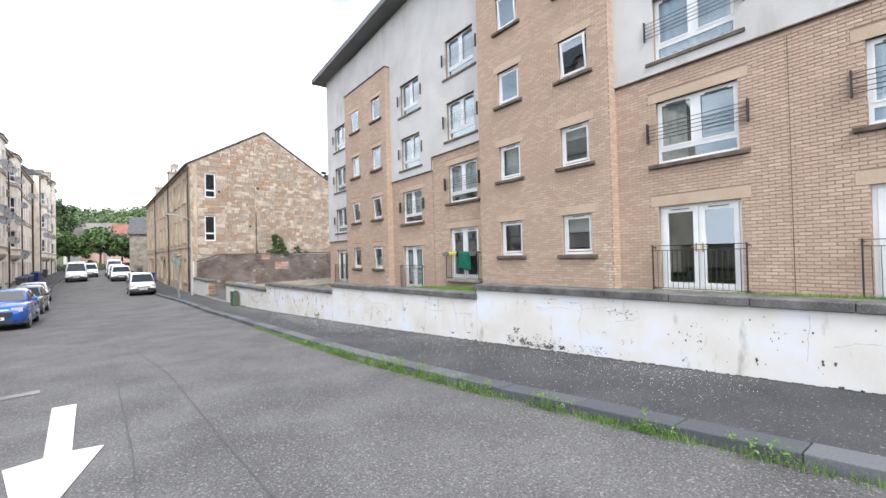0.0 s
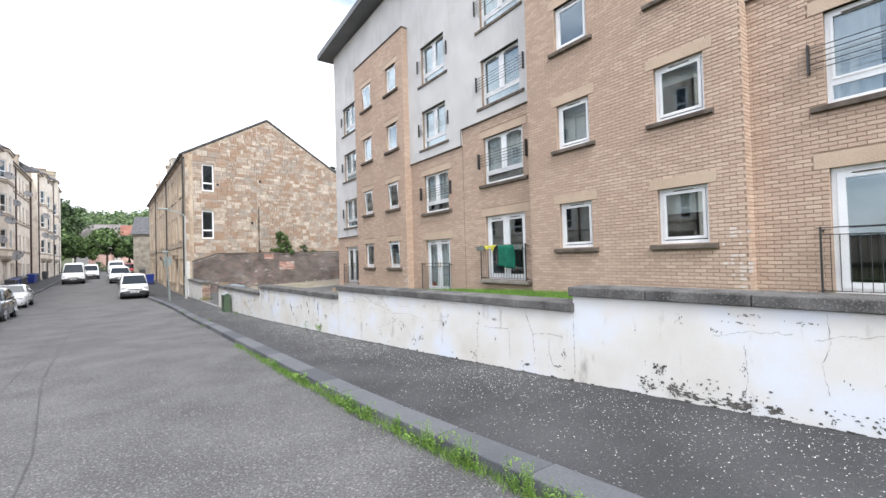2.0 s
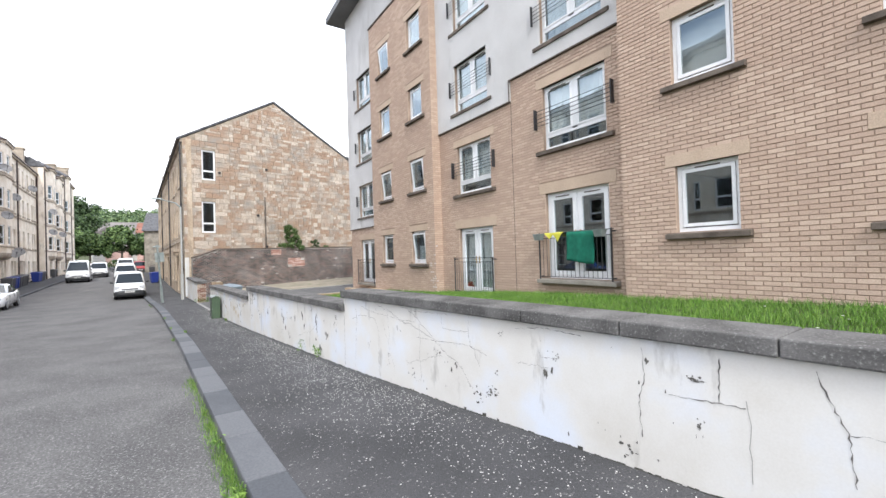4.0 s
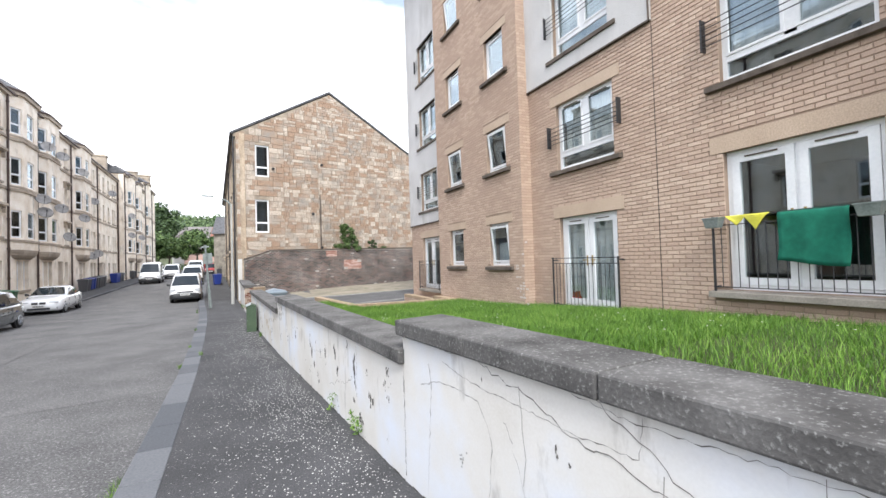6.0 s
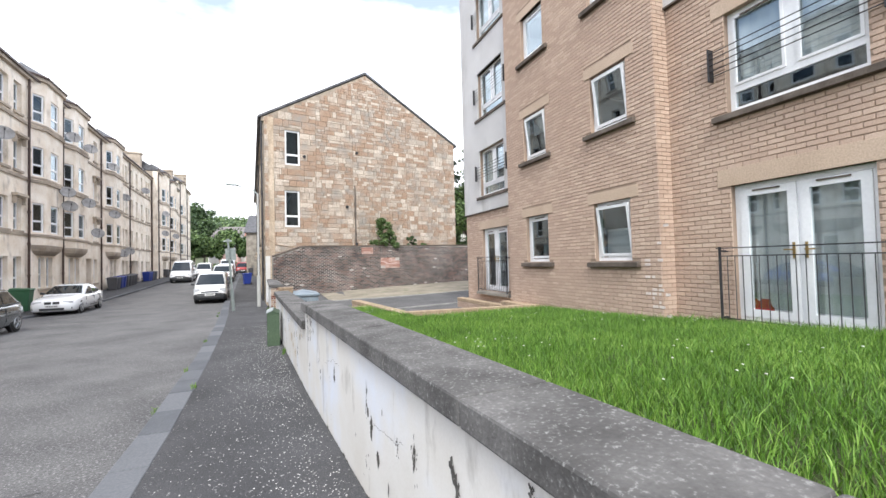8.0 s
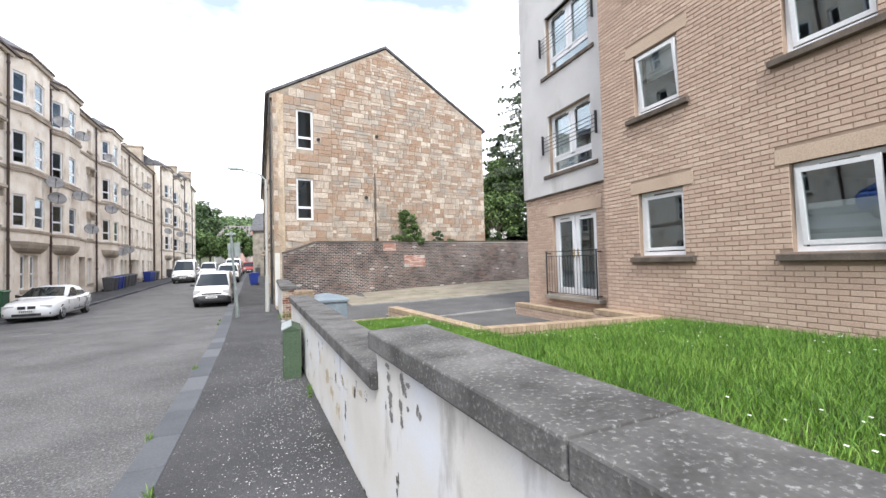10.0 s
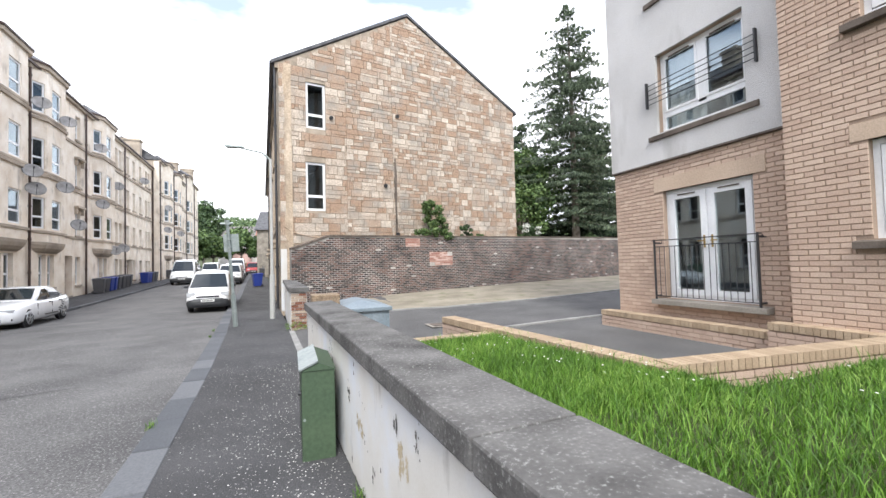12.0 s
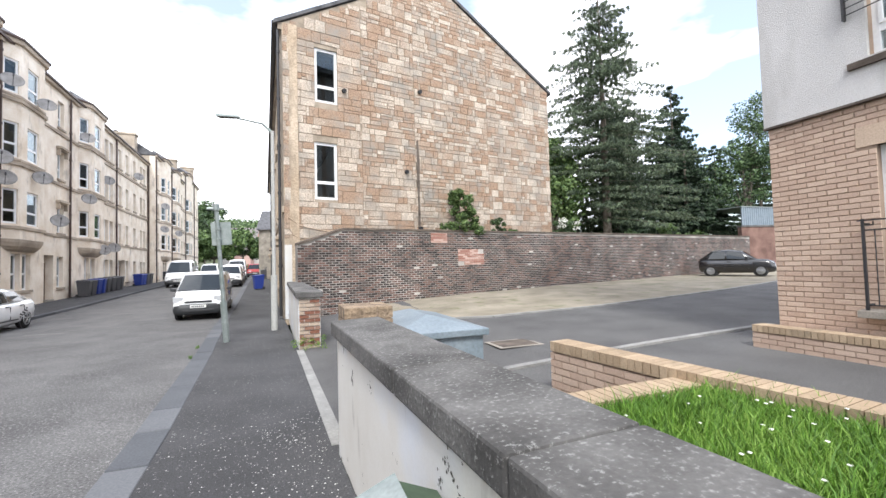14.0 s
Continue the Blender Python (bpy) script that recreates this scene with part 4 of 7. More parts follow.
# open ground with a low wall and small trees lies south of the row
lw = thing("boundary_wall", Matrix.Translation((-12.6, -45, 0)) @ pose(0, 0, 0, 0, 0, 90), "plain low rendered wall along the footway", "boundary wall")
part("wall_body", Geo().box(0, 44.6, 0, 0.25, -0.4, 2.3), m_tendark, lw)
part("coping_stone", Geo().box(0, 44.6, -0.05, 0.3, 2.3, 2.4), m_coping, lw)

# ---- low brick retaining walls of the yard ----


def low_wall(name, a, b, thick, base, top, label):
    """A low buff brick wall from a to b with a soldier-course cope, bricks modelled."""
    a, b = Vector(a), Vector(b)
    L = (b - a).length
    m = Matrix.Translation(a.to_3d()) @ pose(0, 0, 0, 0, 0, math.degrees(math.atan2(b.y - a.y, b.x - a.x)))
    root = thing(name, m, label, "low brick wall")
    part("core", Geo().box(0.01, L - 0.01, 0.01, thick - 0.01, base, top - 0.1), m_mortar, root)
    rr = random.Random(int(L * 100))
    q = Geo()
    k = int((top - 0.11 - base) / 0.075)
    z0 = top - 0.11 - k * 0.075
    for d, flip in ((0.0, 1), (thick, -1)):
        for x0, x1, c, e in courses(0, L, z0, top - 0.11, 0.225, 0.075, 0.012, [], rr):
            q.box(x0, x1, min(d, d + flip * 0.02) - (0.006 if flip > 0 else 0), max(d, d + flip * 0.02) + (0.006 if flip < 0 else 0), c, e)
    for x in (0.0, L):
        for i in range(k):
            q.box(x - 0.006 if x == 0 else x - 0.1, x + 0.1 if x == 0 else x + 0.006, 0.01, thick - 0.01, z0 + 0.075 * i, z0 + 0.075 * i + 0.063)
    part("brickwork", q, m_buff, root, "buff bricks in half bond", kind="stuff")
    n = int(L / 0.077)
    cm = None
    g = Geo().box(0, L / n - 0.009, -0.015, thick + 0.015, 0, 0.1)
    cm = g.tidy("cope_brick", m_edge)
    for i in range(min(n, 290)):
        put_mesh("cope_brick", cm, root, m=Matrix.Translation((L * i / n, 0, top - 0.1)))
    return root


low_wall("low_wall", (4.12, 9.0), (3.62, 13.3), 0.22, -0.45, 0.34, "low buff brick wall with a brick-on-edge cope beside the grass")
low_wall("low_wall", (4.0, 9.0), (7.75, 8.62), 0.22, -0.2, 0.35, "low buff brick wall closing the end of the lawn")
low_wall("low_wall", (1.45, 11.62), (3.66, 11.62), 0.22, -0.45, 0.27, "short low brick wall closing the lawn beside the kerb")
low_wall("low_wall", (7.57, 10.3), (7.57, 13.79), 0.22, -0.3, 0.17, "brick ledge at the foot of the flats")
low_wall("low_wall", (7.43, 8.9), (7.43, 10.25), 0.22, -0.3, 0.33, "raised brick ledge at the foot of the flats")

# ---- white pillar wall by the tenement ----
pw = thing("gate_wall", Matrix(), "short whitewashed wall ending in a crumbling brick pier", "wall")
g = Geo()
g.add([(0.86, 18.3, -0.6), (1.28, 18.3, -0.6), (0.98, 24.7, -0.6), (0.62, 24.7, -0.6), (0.86, 18.3, 0.62), (1.28, 18.3, 0.62), (0.98, 24.7, 0.66), (0.62, 24.7, 0.66)], [(3, 2, 1, 0), (4, 5, 6, 7), (0, 1, 5, 4), (1, 2, 6, 5), (2, 3, 7, 6), (3, 0, 4, 7)])
part("wall_body", g, m_white, pw, "whitewashed render")
g = Geo()
g.add([(0.80, 18.2, 0.62), (1.34, 18.2, 0.62), (1.04, 24.7, 0.66), (0.56, 24.7, 0.66), (0.80, 18.2, 0.74), (1.34, 18.2, 0.74), (1.04, 24.7, 0.78), (0.56, 24.7, 0.78)], [(3, 2, 1, 0), (4, 5, 6, 7), (0, 1, 5, 4), (1, 2, 6, 5), (2, 3, 7, 6), (3, 0, 4, 7)])
part("coping_stone", g, m_coping, pw, bevel=0.02)
rr = random.Random(3)
m_pier = surface("pier_brick", (0.20, 0.09, 0.06), (0.42, 0.34, 0.27), 3, 0.95, 40, per="object")
for x0, x1, c, d in courses(0.87, 1.27, -0.42, 0.6, 0.2, 0.078, 0.014, [], rr):
    put_mesh("brick", Geo().box(0, x1 - x0, -0.03 - 0.02 * rr.random(), 0.0, 0, d - c).tidy("brick", m_pier), pw, m=Matrix.Translation((x0, 18.3, c)))

# ---- kerbs ----


def kerb_line(line, ys, width, side_, mat):
    root = new("kerb")
    tagged(root, "row of worn whinstone kerb stones", kind="structure")
    rr = random.Random(11)
    for y0, y1 in zip(ys, ys[1:]):
        a, b = y0 + 0.006, y1 - 0.006
        xa, xb = line(a), line(b)
        za, zb = level(a) + 0.006 * rr.random(), level(b) + 0.006 * rr.random()
        w = width * side_
        pts = [(xa, a), (xa + w, a), (xb + w, b), (xb, b)]
        g = Geo().add([(x, y, z - 0.22) for (x, y), z in zip(pts, (za, za, zb, zb))] + [(x, y, z + 0.004) for (x, y), z in zip(pts, (za, za, zb, zb))], [(3, 2, 1, 0), (4, 5, 6, 7), (0, 1, 5, 4), (1, 2, 6, 5), (2, 3, 7, 6), (3, 0, 4, 7)])
        part("kerb_stone", g, mat, root, bevel=0.012)
    return root


def steps_of(a, b, lo, hi, seed):
    rr, out = random.Random(seed), [a]
    while out[-1] < b:
        out.append(out[-1] + rr.uniform(lo, hi))
    return out


kerb_line(kerb_e, steps_of(-18, 30, 0.75, 1.15, 1), 0.30, 1, m_kerb)
kerb_line(kerb_e, steps_of(30.5, 108, 4, 5, 2), 0.30, 1, m_kerb)
kerb_line(kerb_w, steps_of(-10, 108, 2.2, 3.0, 3), 0.17, -1, m_kerb)
m_conc = surface("pale_concrete", (0.20, 0.198, 0.19), (0.32, 0.315, 0.30), 3, 0.9, 40)
strip("edging", [13.15 + 0.5 * i for i in range(11)], lambda y: 0.86 + (18.3 - y) * 0.05 - 0.06, lambda y: 0.86 + (18.3 - y) * 0.05 + 0.07, lambda x, y: level(y) + 0.008, m_conc, 1, 0.2, "pale concrete edging between footway and yard")

# ---- road surface details ----
road_z = lambda x, y: level(y) - 0.11 + 0.03 * math.sin(math.pi * min(1, max(0, (x - kerb_w(y)) / (kerb_e(y) - kerb_w(y)))))


def decal(name, poly, mat, label, lift=0.005):
    g = Geo().add([(x, y, road_z(x, y) + lift) for x, y in poly], [tuple(range(len(poly)))])
    return put_mesh(name, g.mesh(name, mat), label=label, kind="structure")


m_joint = surface("bitumen_joint", (0.07, 0.07, 0.071), (0.10, 0.10, 0.10), 4, 0.8, 80)
m_faint = surface("worn_marking", (0.17, 0.165, 0.16), (0.30, 0.295, 0.285), 6, 0.8, 60)


def seam(pts, w, mat, name="road_joint", label="dark sealed joint in the road"):
    g = Geo()
    for (xa, ya), (xb, yb) in zip(pts, pts[1:]):
        d = Vector((xb - xa, yb - ya)).normalized() * (w / 2)
        n = max(1, int(math.hypot(xb - xa, yb - ya) / 1.5))
        for i in range(n):
            p, q = (xa + (xb - xa) * i / n, ya + (yb - ya) * i / n), (xa + (xb - xa) * (i + 1) / n, ya + (yb - ya) * (i + 1) / n)
            g.add([(x, y, road_z(x, y) + 0.006) for x, y in ((p[0] - d.y, p[1] + d.x), (p[0] + d.y, p[1] - d.x), (q[0] + d.y, q[1] - d.x), (q[0] - d.y, q[1] + d.x))], [(0, 1, 2, 3)])
    return put_mesh(name, g.mesh(name, mat), label=label, kind="structure")


seam([(-2.1, -16), (-2.45, -10.56), (-2.56, -8.9), (-2.76, -5.2), (-3.35, -0.8), (-4.0, 8), (-4.6, 18)], 0.018, m_joint)
seam([(-3.2, -16), (-3.3, -9), (-3.7, -2), (-4.6, 12)], 0.012, m_joint)
seam([(-5.2, 14), (-3.6, 13.7), (-2.2, 14.2)], 0.025, m_joint)
seam([(-8.5, 22), (-5, 21.5), (-2.2, 22.2)], 0.03, m_joint)
seam([(-7.0, 4), (-3.5, 3.4), (-0.6, 3.9)], 0.02, m_joint)
for y in (19.5, 25.5, 32, 39, 46):
    decal("lane_marking", [(-6.9, y), (-5.9, y), (-5.9, y + 0.12), (-6.9, y + 0.12)], m_faint, "faint worn parking bay mark", 0.009)
decal("road_arrow", [(-4.20, -6.31), (-4.01, -8.54), (-4.28, -8.63), (-3.90, -10.35), (-3.54, -8.55), (-3.80, -8.50), (-3.94, -6.31)], m_paint, "white painted road arrow with worn edges", 0.01)
decal("lane_marking", [(-5.6, -5.28), (-4.9, -5.12), (-4.48, -5.03), (-4.53, -4.75), (-4.95, -4.84), (-5.6, -5.0)], m_faint, "faint worn white dash on the road", 0.009)
g = Geo()
vy = [(3.4, 19.6), (5.5, 18.9), (8.5, 18.9), (12, 19.5), (16, 20.4), (20, 21.6), (26, 23.6), (31, 25.5)]
back = lambda x: 24.0 + (x - 0.91) * 0.205
for x, y in vy:
    for i in range(5):
        yy = y + (back(x) - y) * i / 4
        g.v.append((x, yy, park(x, yy) + 0.02))
g.f = [(j * 5 + i, (j + 1) * 5 + i, (j + 1) * 5 + i + 1, j * 5 + i + 1) for j in range(len(vy) - 1) for i in range(4)]
m_verge = surface("mossy_concrete", (0.20, 0.175, 0.13), (0.34, 0.30, 0.235), 0.9, 0.95, 60, 0.6, stain=((0.12, 0.14, 0.05), 1.6, 0.56, 0.7, (1, 1, 1)))
put_mesh("verge", g.mesh("verge", m_verge), label="pale mossy concrete apron along the brick wall", kind="structure")
er = new("yard_edging")
tagged(er, "pale concrete edging stones along the yard", kind="structure")
for pts in (vy, [(2.6, 14.2), (3.5, 14.5), (6.5, 14.7), (9.4, 14.8)]):
    for (xa, ya), (xb, yb) in zip(pts, pts[1:]):
        n = max(1, int(math.hypot(xb - xa, yb - ya) / 0.9))
        for i in range(n):
            p, q = Vector((xa + (xb - xa) * i / n, ya + (yb - ya) * i / n)), Vector((xa + (xb - xa) * (i + 0.985) / n, ya + (yb - ya) * (i + 0.985) / n))
            d = (q - p).normalized() * 0.06
            c = [(p.x + d.y, p.y - d.x), (q.x + d.y, q.y - d.x), (q.x - d.y, q.y + d.x), (p.x - d.y, p.y + d.x)]
            g = Geo().add([(x, y, park(x, y) - 0.1) for x, y in c] + [(x, y, park(x, y) + 0.035) for x, y in c], [(3, 2, 1, 0), (4, 5, 6, 7), (0, 1, 5, 4), (1, 2, 6, 5), (2, 3, 7, 6), (3, 0, 4, 7)])
            part("edging_stone", g, m_conc, er)
mh = thing("manhole_cover", pose(4.4, 15.9, park(4.4, 15.9) + 0.002), "dark iron manhole cover in the yard", "manhole cover")
part("cover_frame", Geo().box(-0.42, 0.42, -0.32, 0.32, 0, 0.006), m_step, mh)
part("cover_plate", Geo().box(-0.34, 0.34, -0.25, 0.25, 0.004, 0.012), m_sill, mh)

# ---- street furniture ----
m_green = surface("green_cabinet_paint", (0.052, 0.085, 0.050), (0.072, 0.108, 0.062), 2, 0.5, 30, 0.1)
m_galv = surface("galvanised_steel", (0.20, 0.235, 0.225), (0.29, 0.32, 0.31), 6, 0.45, 40, 0.1, metal=0.3)
m_blue = surface("blue_grey_paint", (0.17, 0.215, 0.25), (0.225, 0.27, 0.305), 3, 0.45, 40, 0.1)
zc = -0.33
gc = thing("utility_cabinet", Matrix.Translation((0.935, 9.93, zc - 0.065)), "dark green utility cabinet with pale pitched cap against the white wall", "cabinet")
part("cabinet_body", Geo().box(0, 0.27, 0.0, 0.78, 0, 0.82), m_green, gc, bevel=0.008)
part("cap_gable", Geo().prism([(-0.01, 0.822), (0.28, 0.822), (0.135, 0.885)], -0.01, 0.79), m_green, gc)
part("cap", Geo().add([(-0.02, -0.02, 0.825), (0.135, -0.02, 0.893), (0.135, 0.80, 0.893), (-0.02, 0.80, 0.825), (-0.02, -0.02, 0.84), (0.135, -0.02, 0.905), (0.135, 0.80, 0.905), (-0.02, 0.80, 0.84)], [(3, 2, 1, 0), (4, 5, 6, 7), (0, 1, 5, 4), (1, 2, 6, 5), (2, 3, 7, 6), (3, 0, 4, 7)]), m_galv, gc, "pale slope on the street side of the cap")
part("door_seam", Geo().box(-0.004, 0.0, 0.05, 0.73, 0.05, 0.055).box(-0.004, 0.0, 0.05, 0.055, 0.05, 0.78).box(-0.004, 0.0, 0.725, 0.73, 0.05, 0.78), m_black, gc)
part("lock", Geo().tube((-0.03, 0.1, 0.62), (0, 0.1, 0.62), 0.018, n=8), m_black, gc)
part("stud", Geo().tube((0.02, -0.008, 0.42), (0.02, 0, 0.42), 0.012, n=8), m_galv, gc)
bc = thing("control_cabinet", Matrix.Translation((1.48, 12.6, park(2, 13) - 0.02)), "blue-grey metal control cabinet with a hipped lid behind the wall", "cabinet")
part("cabinet_body", Geo().box(0.04, 0.82, 0.04, 1.40, 0, 0.93), m_blue, bc, bevel=0.008)
part("lid", Geo().add([(0, 0, 0.93), (0.86, 0, 0.93), (0.86, 1.44, 0.93), (0, 1.44, 0.93), (0, 0, 0.985), (0.86, 0, 0.985), (0.86, 1.44, 0.985), (0, 1.44, 0.985), (0.43, 0.42, 1.09), (0.43, 1.02, 1.09)], [(3, 2, 1, 0), (0, 1, 5, 4), (1, 2, 6, 5), (2, 3, 7, 6), (3, 0, 4, 7), (4, 5, 8), (5, 6, 9, 8), (6, 7, 9), (7, 4, 8, 9)]), m_blue, bc, "", bevel=0.006)
for x in (0.40, 0.46):
    part("handle", Geo().tube((x, 0.0, 0.70), (x, 0.0, 0.80), 0.014, n=8).tube((x, 0.04, 0.75), (x, 0.0, 0.75), 0.008, n=6), m_black, bc)
m_pierst = surface("rock_faced_stone", (0.13, 0.095, 0.07), (0.40, 0.30, 0.20), 9, 0.95, 40, 0.9, depth=0.02, contrast=0.7)
pr = thing("brick_pier", Matrix.Translation((1.17, 13.0, 0)), "squat buff stone-brick pier ending the garden wall", "pier")
rr = random.Random(9)
part("core", Geo().box(0.01, 0.41, 0.01, 0.53, -0.5, 0.84), m_mortar, pr)
for k in range(11):
    z = -0.36 + 0.111 * k
    cut = 0.20 if k % 2 else 0.28
    for a, b in ((0.0, cut), (cut + 0.01, 0.42)):
        put_mesh("brick", Geo().box(a, b, 0.0, 0.54, z, z + 0.1).tidy("brick", m_pierst), pr)
lc = thing("lamp_column", Matrix.Translation((0.27, 21.72, -0.44)), "grey street lamp column with a long bracket arm and flat lantern", "street lamp")
part("column", Geo().tube((0, 0, 0), (0, 0, 1.5), 0.085, n=12).tube((0, 0, 1.5), (0, 0, 5.5), 0.05, 0.045, n=10), m_pipeg, lc, "grey painted steel column")
part("bracket_arm", Geo().tube((0, 0, 5.45), (-0.25, 0.1, 5.72), 0.038, n=8).tube((-0.25, 0.1, 5.72), (-0.95, 0.42, 5.93), 0.030, n=8), m_galv, lc)
lant = part("lantern", Geo().loft([[(-0.9, 0.33, 5.93), (-0.84, 0.50, 5.93), (-0.86, 0.48, 6.0), (-0.9, 0.36, 6.0)], [(-1.5, 0.56, 5.99), (-1.42, 0.76, 5.99), (-1.43, 0.73, 6.08), (-1.49, 0.60, 6.08)]]), m_galv, lc, "grey lantern housing", bevel=0.01)
part("lens", Geo().add([(-0.95, 0.37, 5.925), (-0.9, 0.49, 5.925), (-1.4, 0.69, 5.965), (-1.45, 0.57, 5.965)], [(0, 1, 2, 3)]), m_step, lant, "dull lamp lens")
sp = thing("sign_post", Matrix.Translation((-0.69, 20.1, -0.44)) @ pose(0, 0, 0, 0, -3.6, 0), "leaning grey sign post with the back of a small sign", "sign post")
part("post_base", Geo().tube((0, 0, 0), (0, 0, 0.95), 0.07, n=10), m_galv, sp)
part("post", Geo().tube((0, 0, 0.95), (0, 0, 3.1), 0.045, n=10), m_galv, sp)
part("post_cap", Geo().tube((-0.19, 0, 3.1), (0.16, 0, 3.1), 0.035, n=8).tube((0, 0, 3.05), (0, 0, 3.2), 0.07, n=10), m_galv, sp, "small grey crosspiece")
part("sign_plate", Geo().box(-0.15, 0.27, 0.05, 0.06, 2.25, 2.78), m_galv, sp, "bare grey back of a rectangular sign", bevel=0.004)
part("sign_bracket", Geo().box(-0.06, 0.06, -0.055, 0.05, 2.6, 2.63).box(-0.06, 0.06, -0.055, 0.05, 2.38, 2.41), m_galv, sp)


def wheelie_bin(x, y, turn, body_mat, label, s=1.0):
    t = thing("wheelie_bin", Matrix.Translation((x, y, level(y) + 0.004)) @ pose(0, 0, 0, 0, 0, turn) @ Matrix.Scale(s, 4), label, "wheelie bin", "bins on the footway")
    b = [[(-0.22 * k, -0.27 * k + o, z), (0.22 * k, -0.27 * k + o, z), (0.22 * k, 0.27 * k + o, z), (-0.22 * k, 0.27 * k + o, z)] for z, k, o in ((0.05, 1.0, 0), (0.5, 1.14, 0), (0.94, 1.28, 0), (1.0, 1.36, 0))]
    part("bin_body", Geo().loft(b), body_mat, t, bevel=0.015)
    part("lid", Geo().add([(-0.32, -0.40, 1.0), (0.32, -0.40, 1.0), (0.32, 0.38, 1.0), (-0.32, 0.38, 1.0), (-0.29, -0.36, 1.05), (0.29, -0.36, 1.05), (0.29, 0.30, 1.10), (-0.29, 0.30, 1.10)], [(3, 2, 1, 0), (4, 5, 6, 7), (0, 1, 5, 4), (1, 2, 6, 5), (2, 3, 7, 6), (3, 0, 4, 7)]), body_mat, t, bevel=0.015)
    part("handle", Geo().tube((-0.25, 0.42, 1.0), (0.25, 0.42, 1.0), 0.015, n=6), body_mat, t)
    for x_ in (-0.26, 0.20):
        part("wheel", Geo().lathe([(0.1, 0), (0.1, 0.05)], (x_, 0.3, 0.1), 12, "x"), m_black, t)


m_binblue, m_bingrey, m_bingreen = plain("blue_bin_plastic", (0.02, 0.045, 0.26), 0.45), plain("grey_bin_plastic", (0.075, 0.075, 0.08), 0.5), plain("green_bin_plastic", (0.03, 0.11, 0.05), 0.5)
BX = lambda y: -12.24 - 0.05 * (y - 30.4) + 0.85
for y, c in ((42.9, 1), (43.75, 1), (44.7, 0), (45.6, 0), (46.5, 1), (47.6, 1), (48.6, 1), (49.5, 1), (55.2, 0), (56.2, 0), (57.3, 1), (58.6, 1), (66, 1), (67, 1)):
    wheelie_bin(BX(y), y, 90 + 8 * math.sin(y * 5), m_bingrey if c else m_binblue, ("dark grey" if c else "bright blue") + " plastic wheelie bin standing on the tenement footway")
wheelie_bin(-10.9, 26.9, 96, m_bingreen, "large green plastic bin at the kerb behind the parked cars", 1.12)
wheelie_bin(-1.65, 43.2, -70, m_binblue, "bright blue plastic wheelie bin by the sandstone tenement")
wheelie_bin(-2.35, 61.5, -80, m_bingrey, "dark grey plastic wheelie bin by the far wall")

# ---- vehicles ----
m_tyre, m_rim = surface("tyre_rubber", (0.02, 0.02, 0.02), (0.035, 0.035, 0.035), 5, 0.85, 40), plain("alloy", (0.45, 0.46, 0.47), 0.3, 0.8)
# Opaque near-black colour stands in for the unlit cabin behind clear glass.
m_carglass = plain("dark_cabin_glass", (0.015, 0.02, 0.022), 0.04, 0.0, 0.3, 0.5)
m_lamp = plain("headlamp_cover", (0.62, 0.64, 0.66), 0.08, 0.3, 1.0)
m_trim = plain("dark_plastic_trim", (0.03, 0.032, 0.035), 0.55)
m_plate = plain("number_plate", (0.72, 0.72, 0.70), 0.4)


def section(w, z0, z1, crown=0.02):
    h = z1 - z0
    r = [(-w * 0.80, z0), (-w * 0.96, z0 + 0.12 * h), (-w, z0 + 0.5 * h), (-w * 0.965, z0 + 0.82 * h), (-w * 0.87, z1 - 0.01), (-w * 0.5, z1 + crown)]
    return r + [(-a, b) for a, b in r[::-1]]


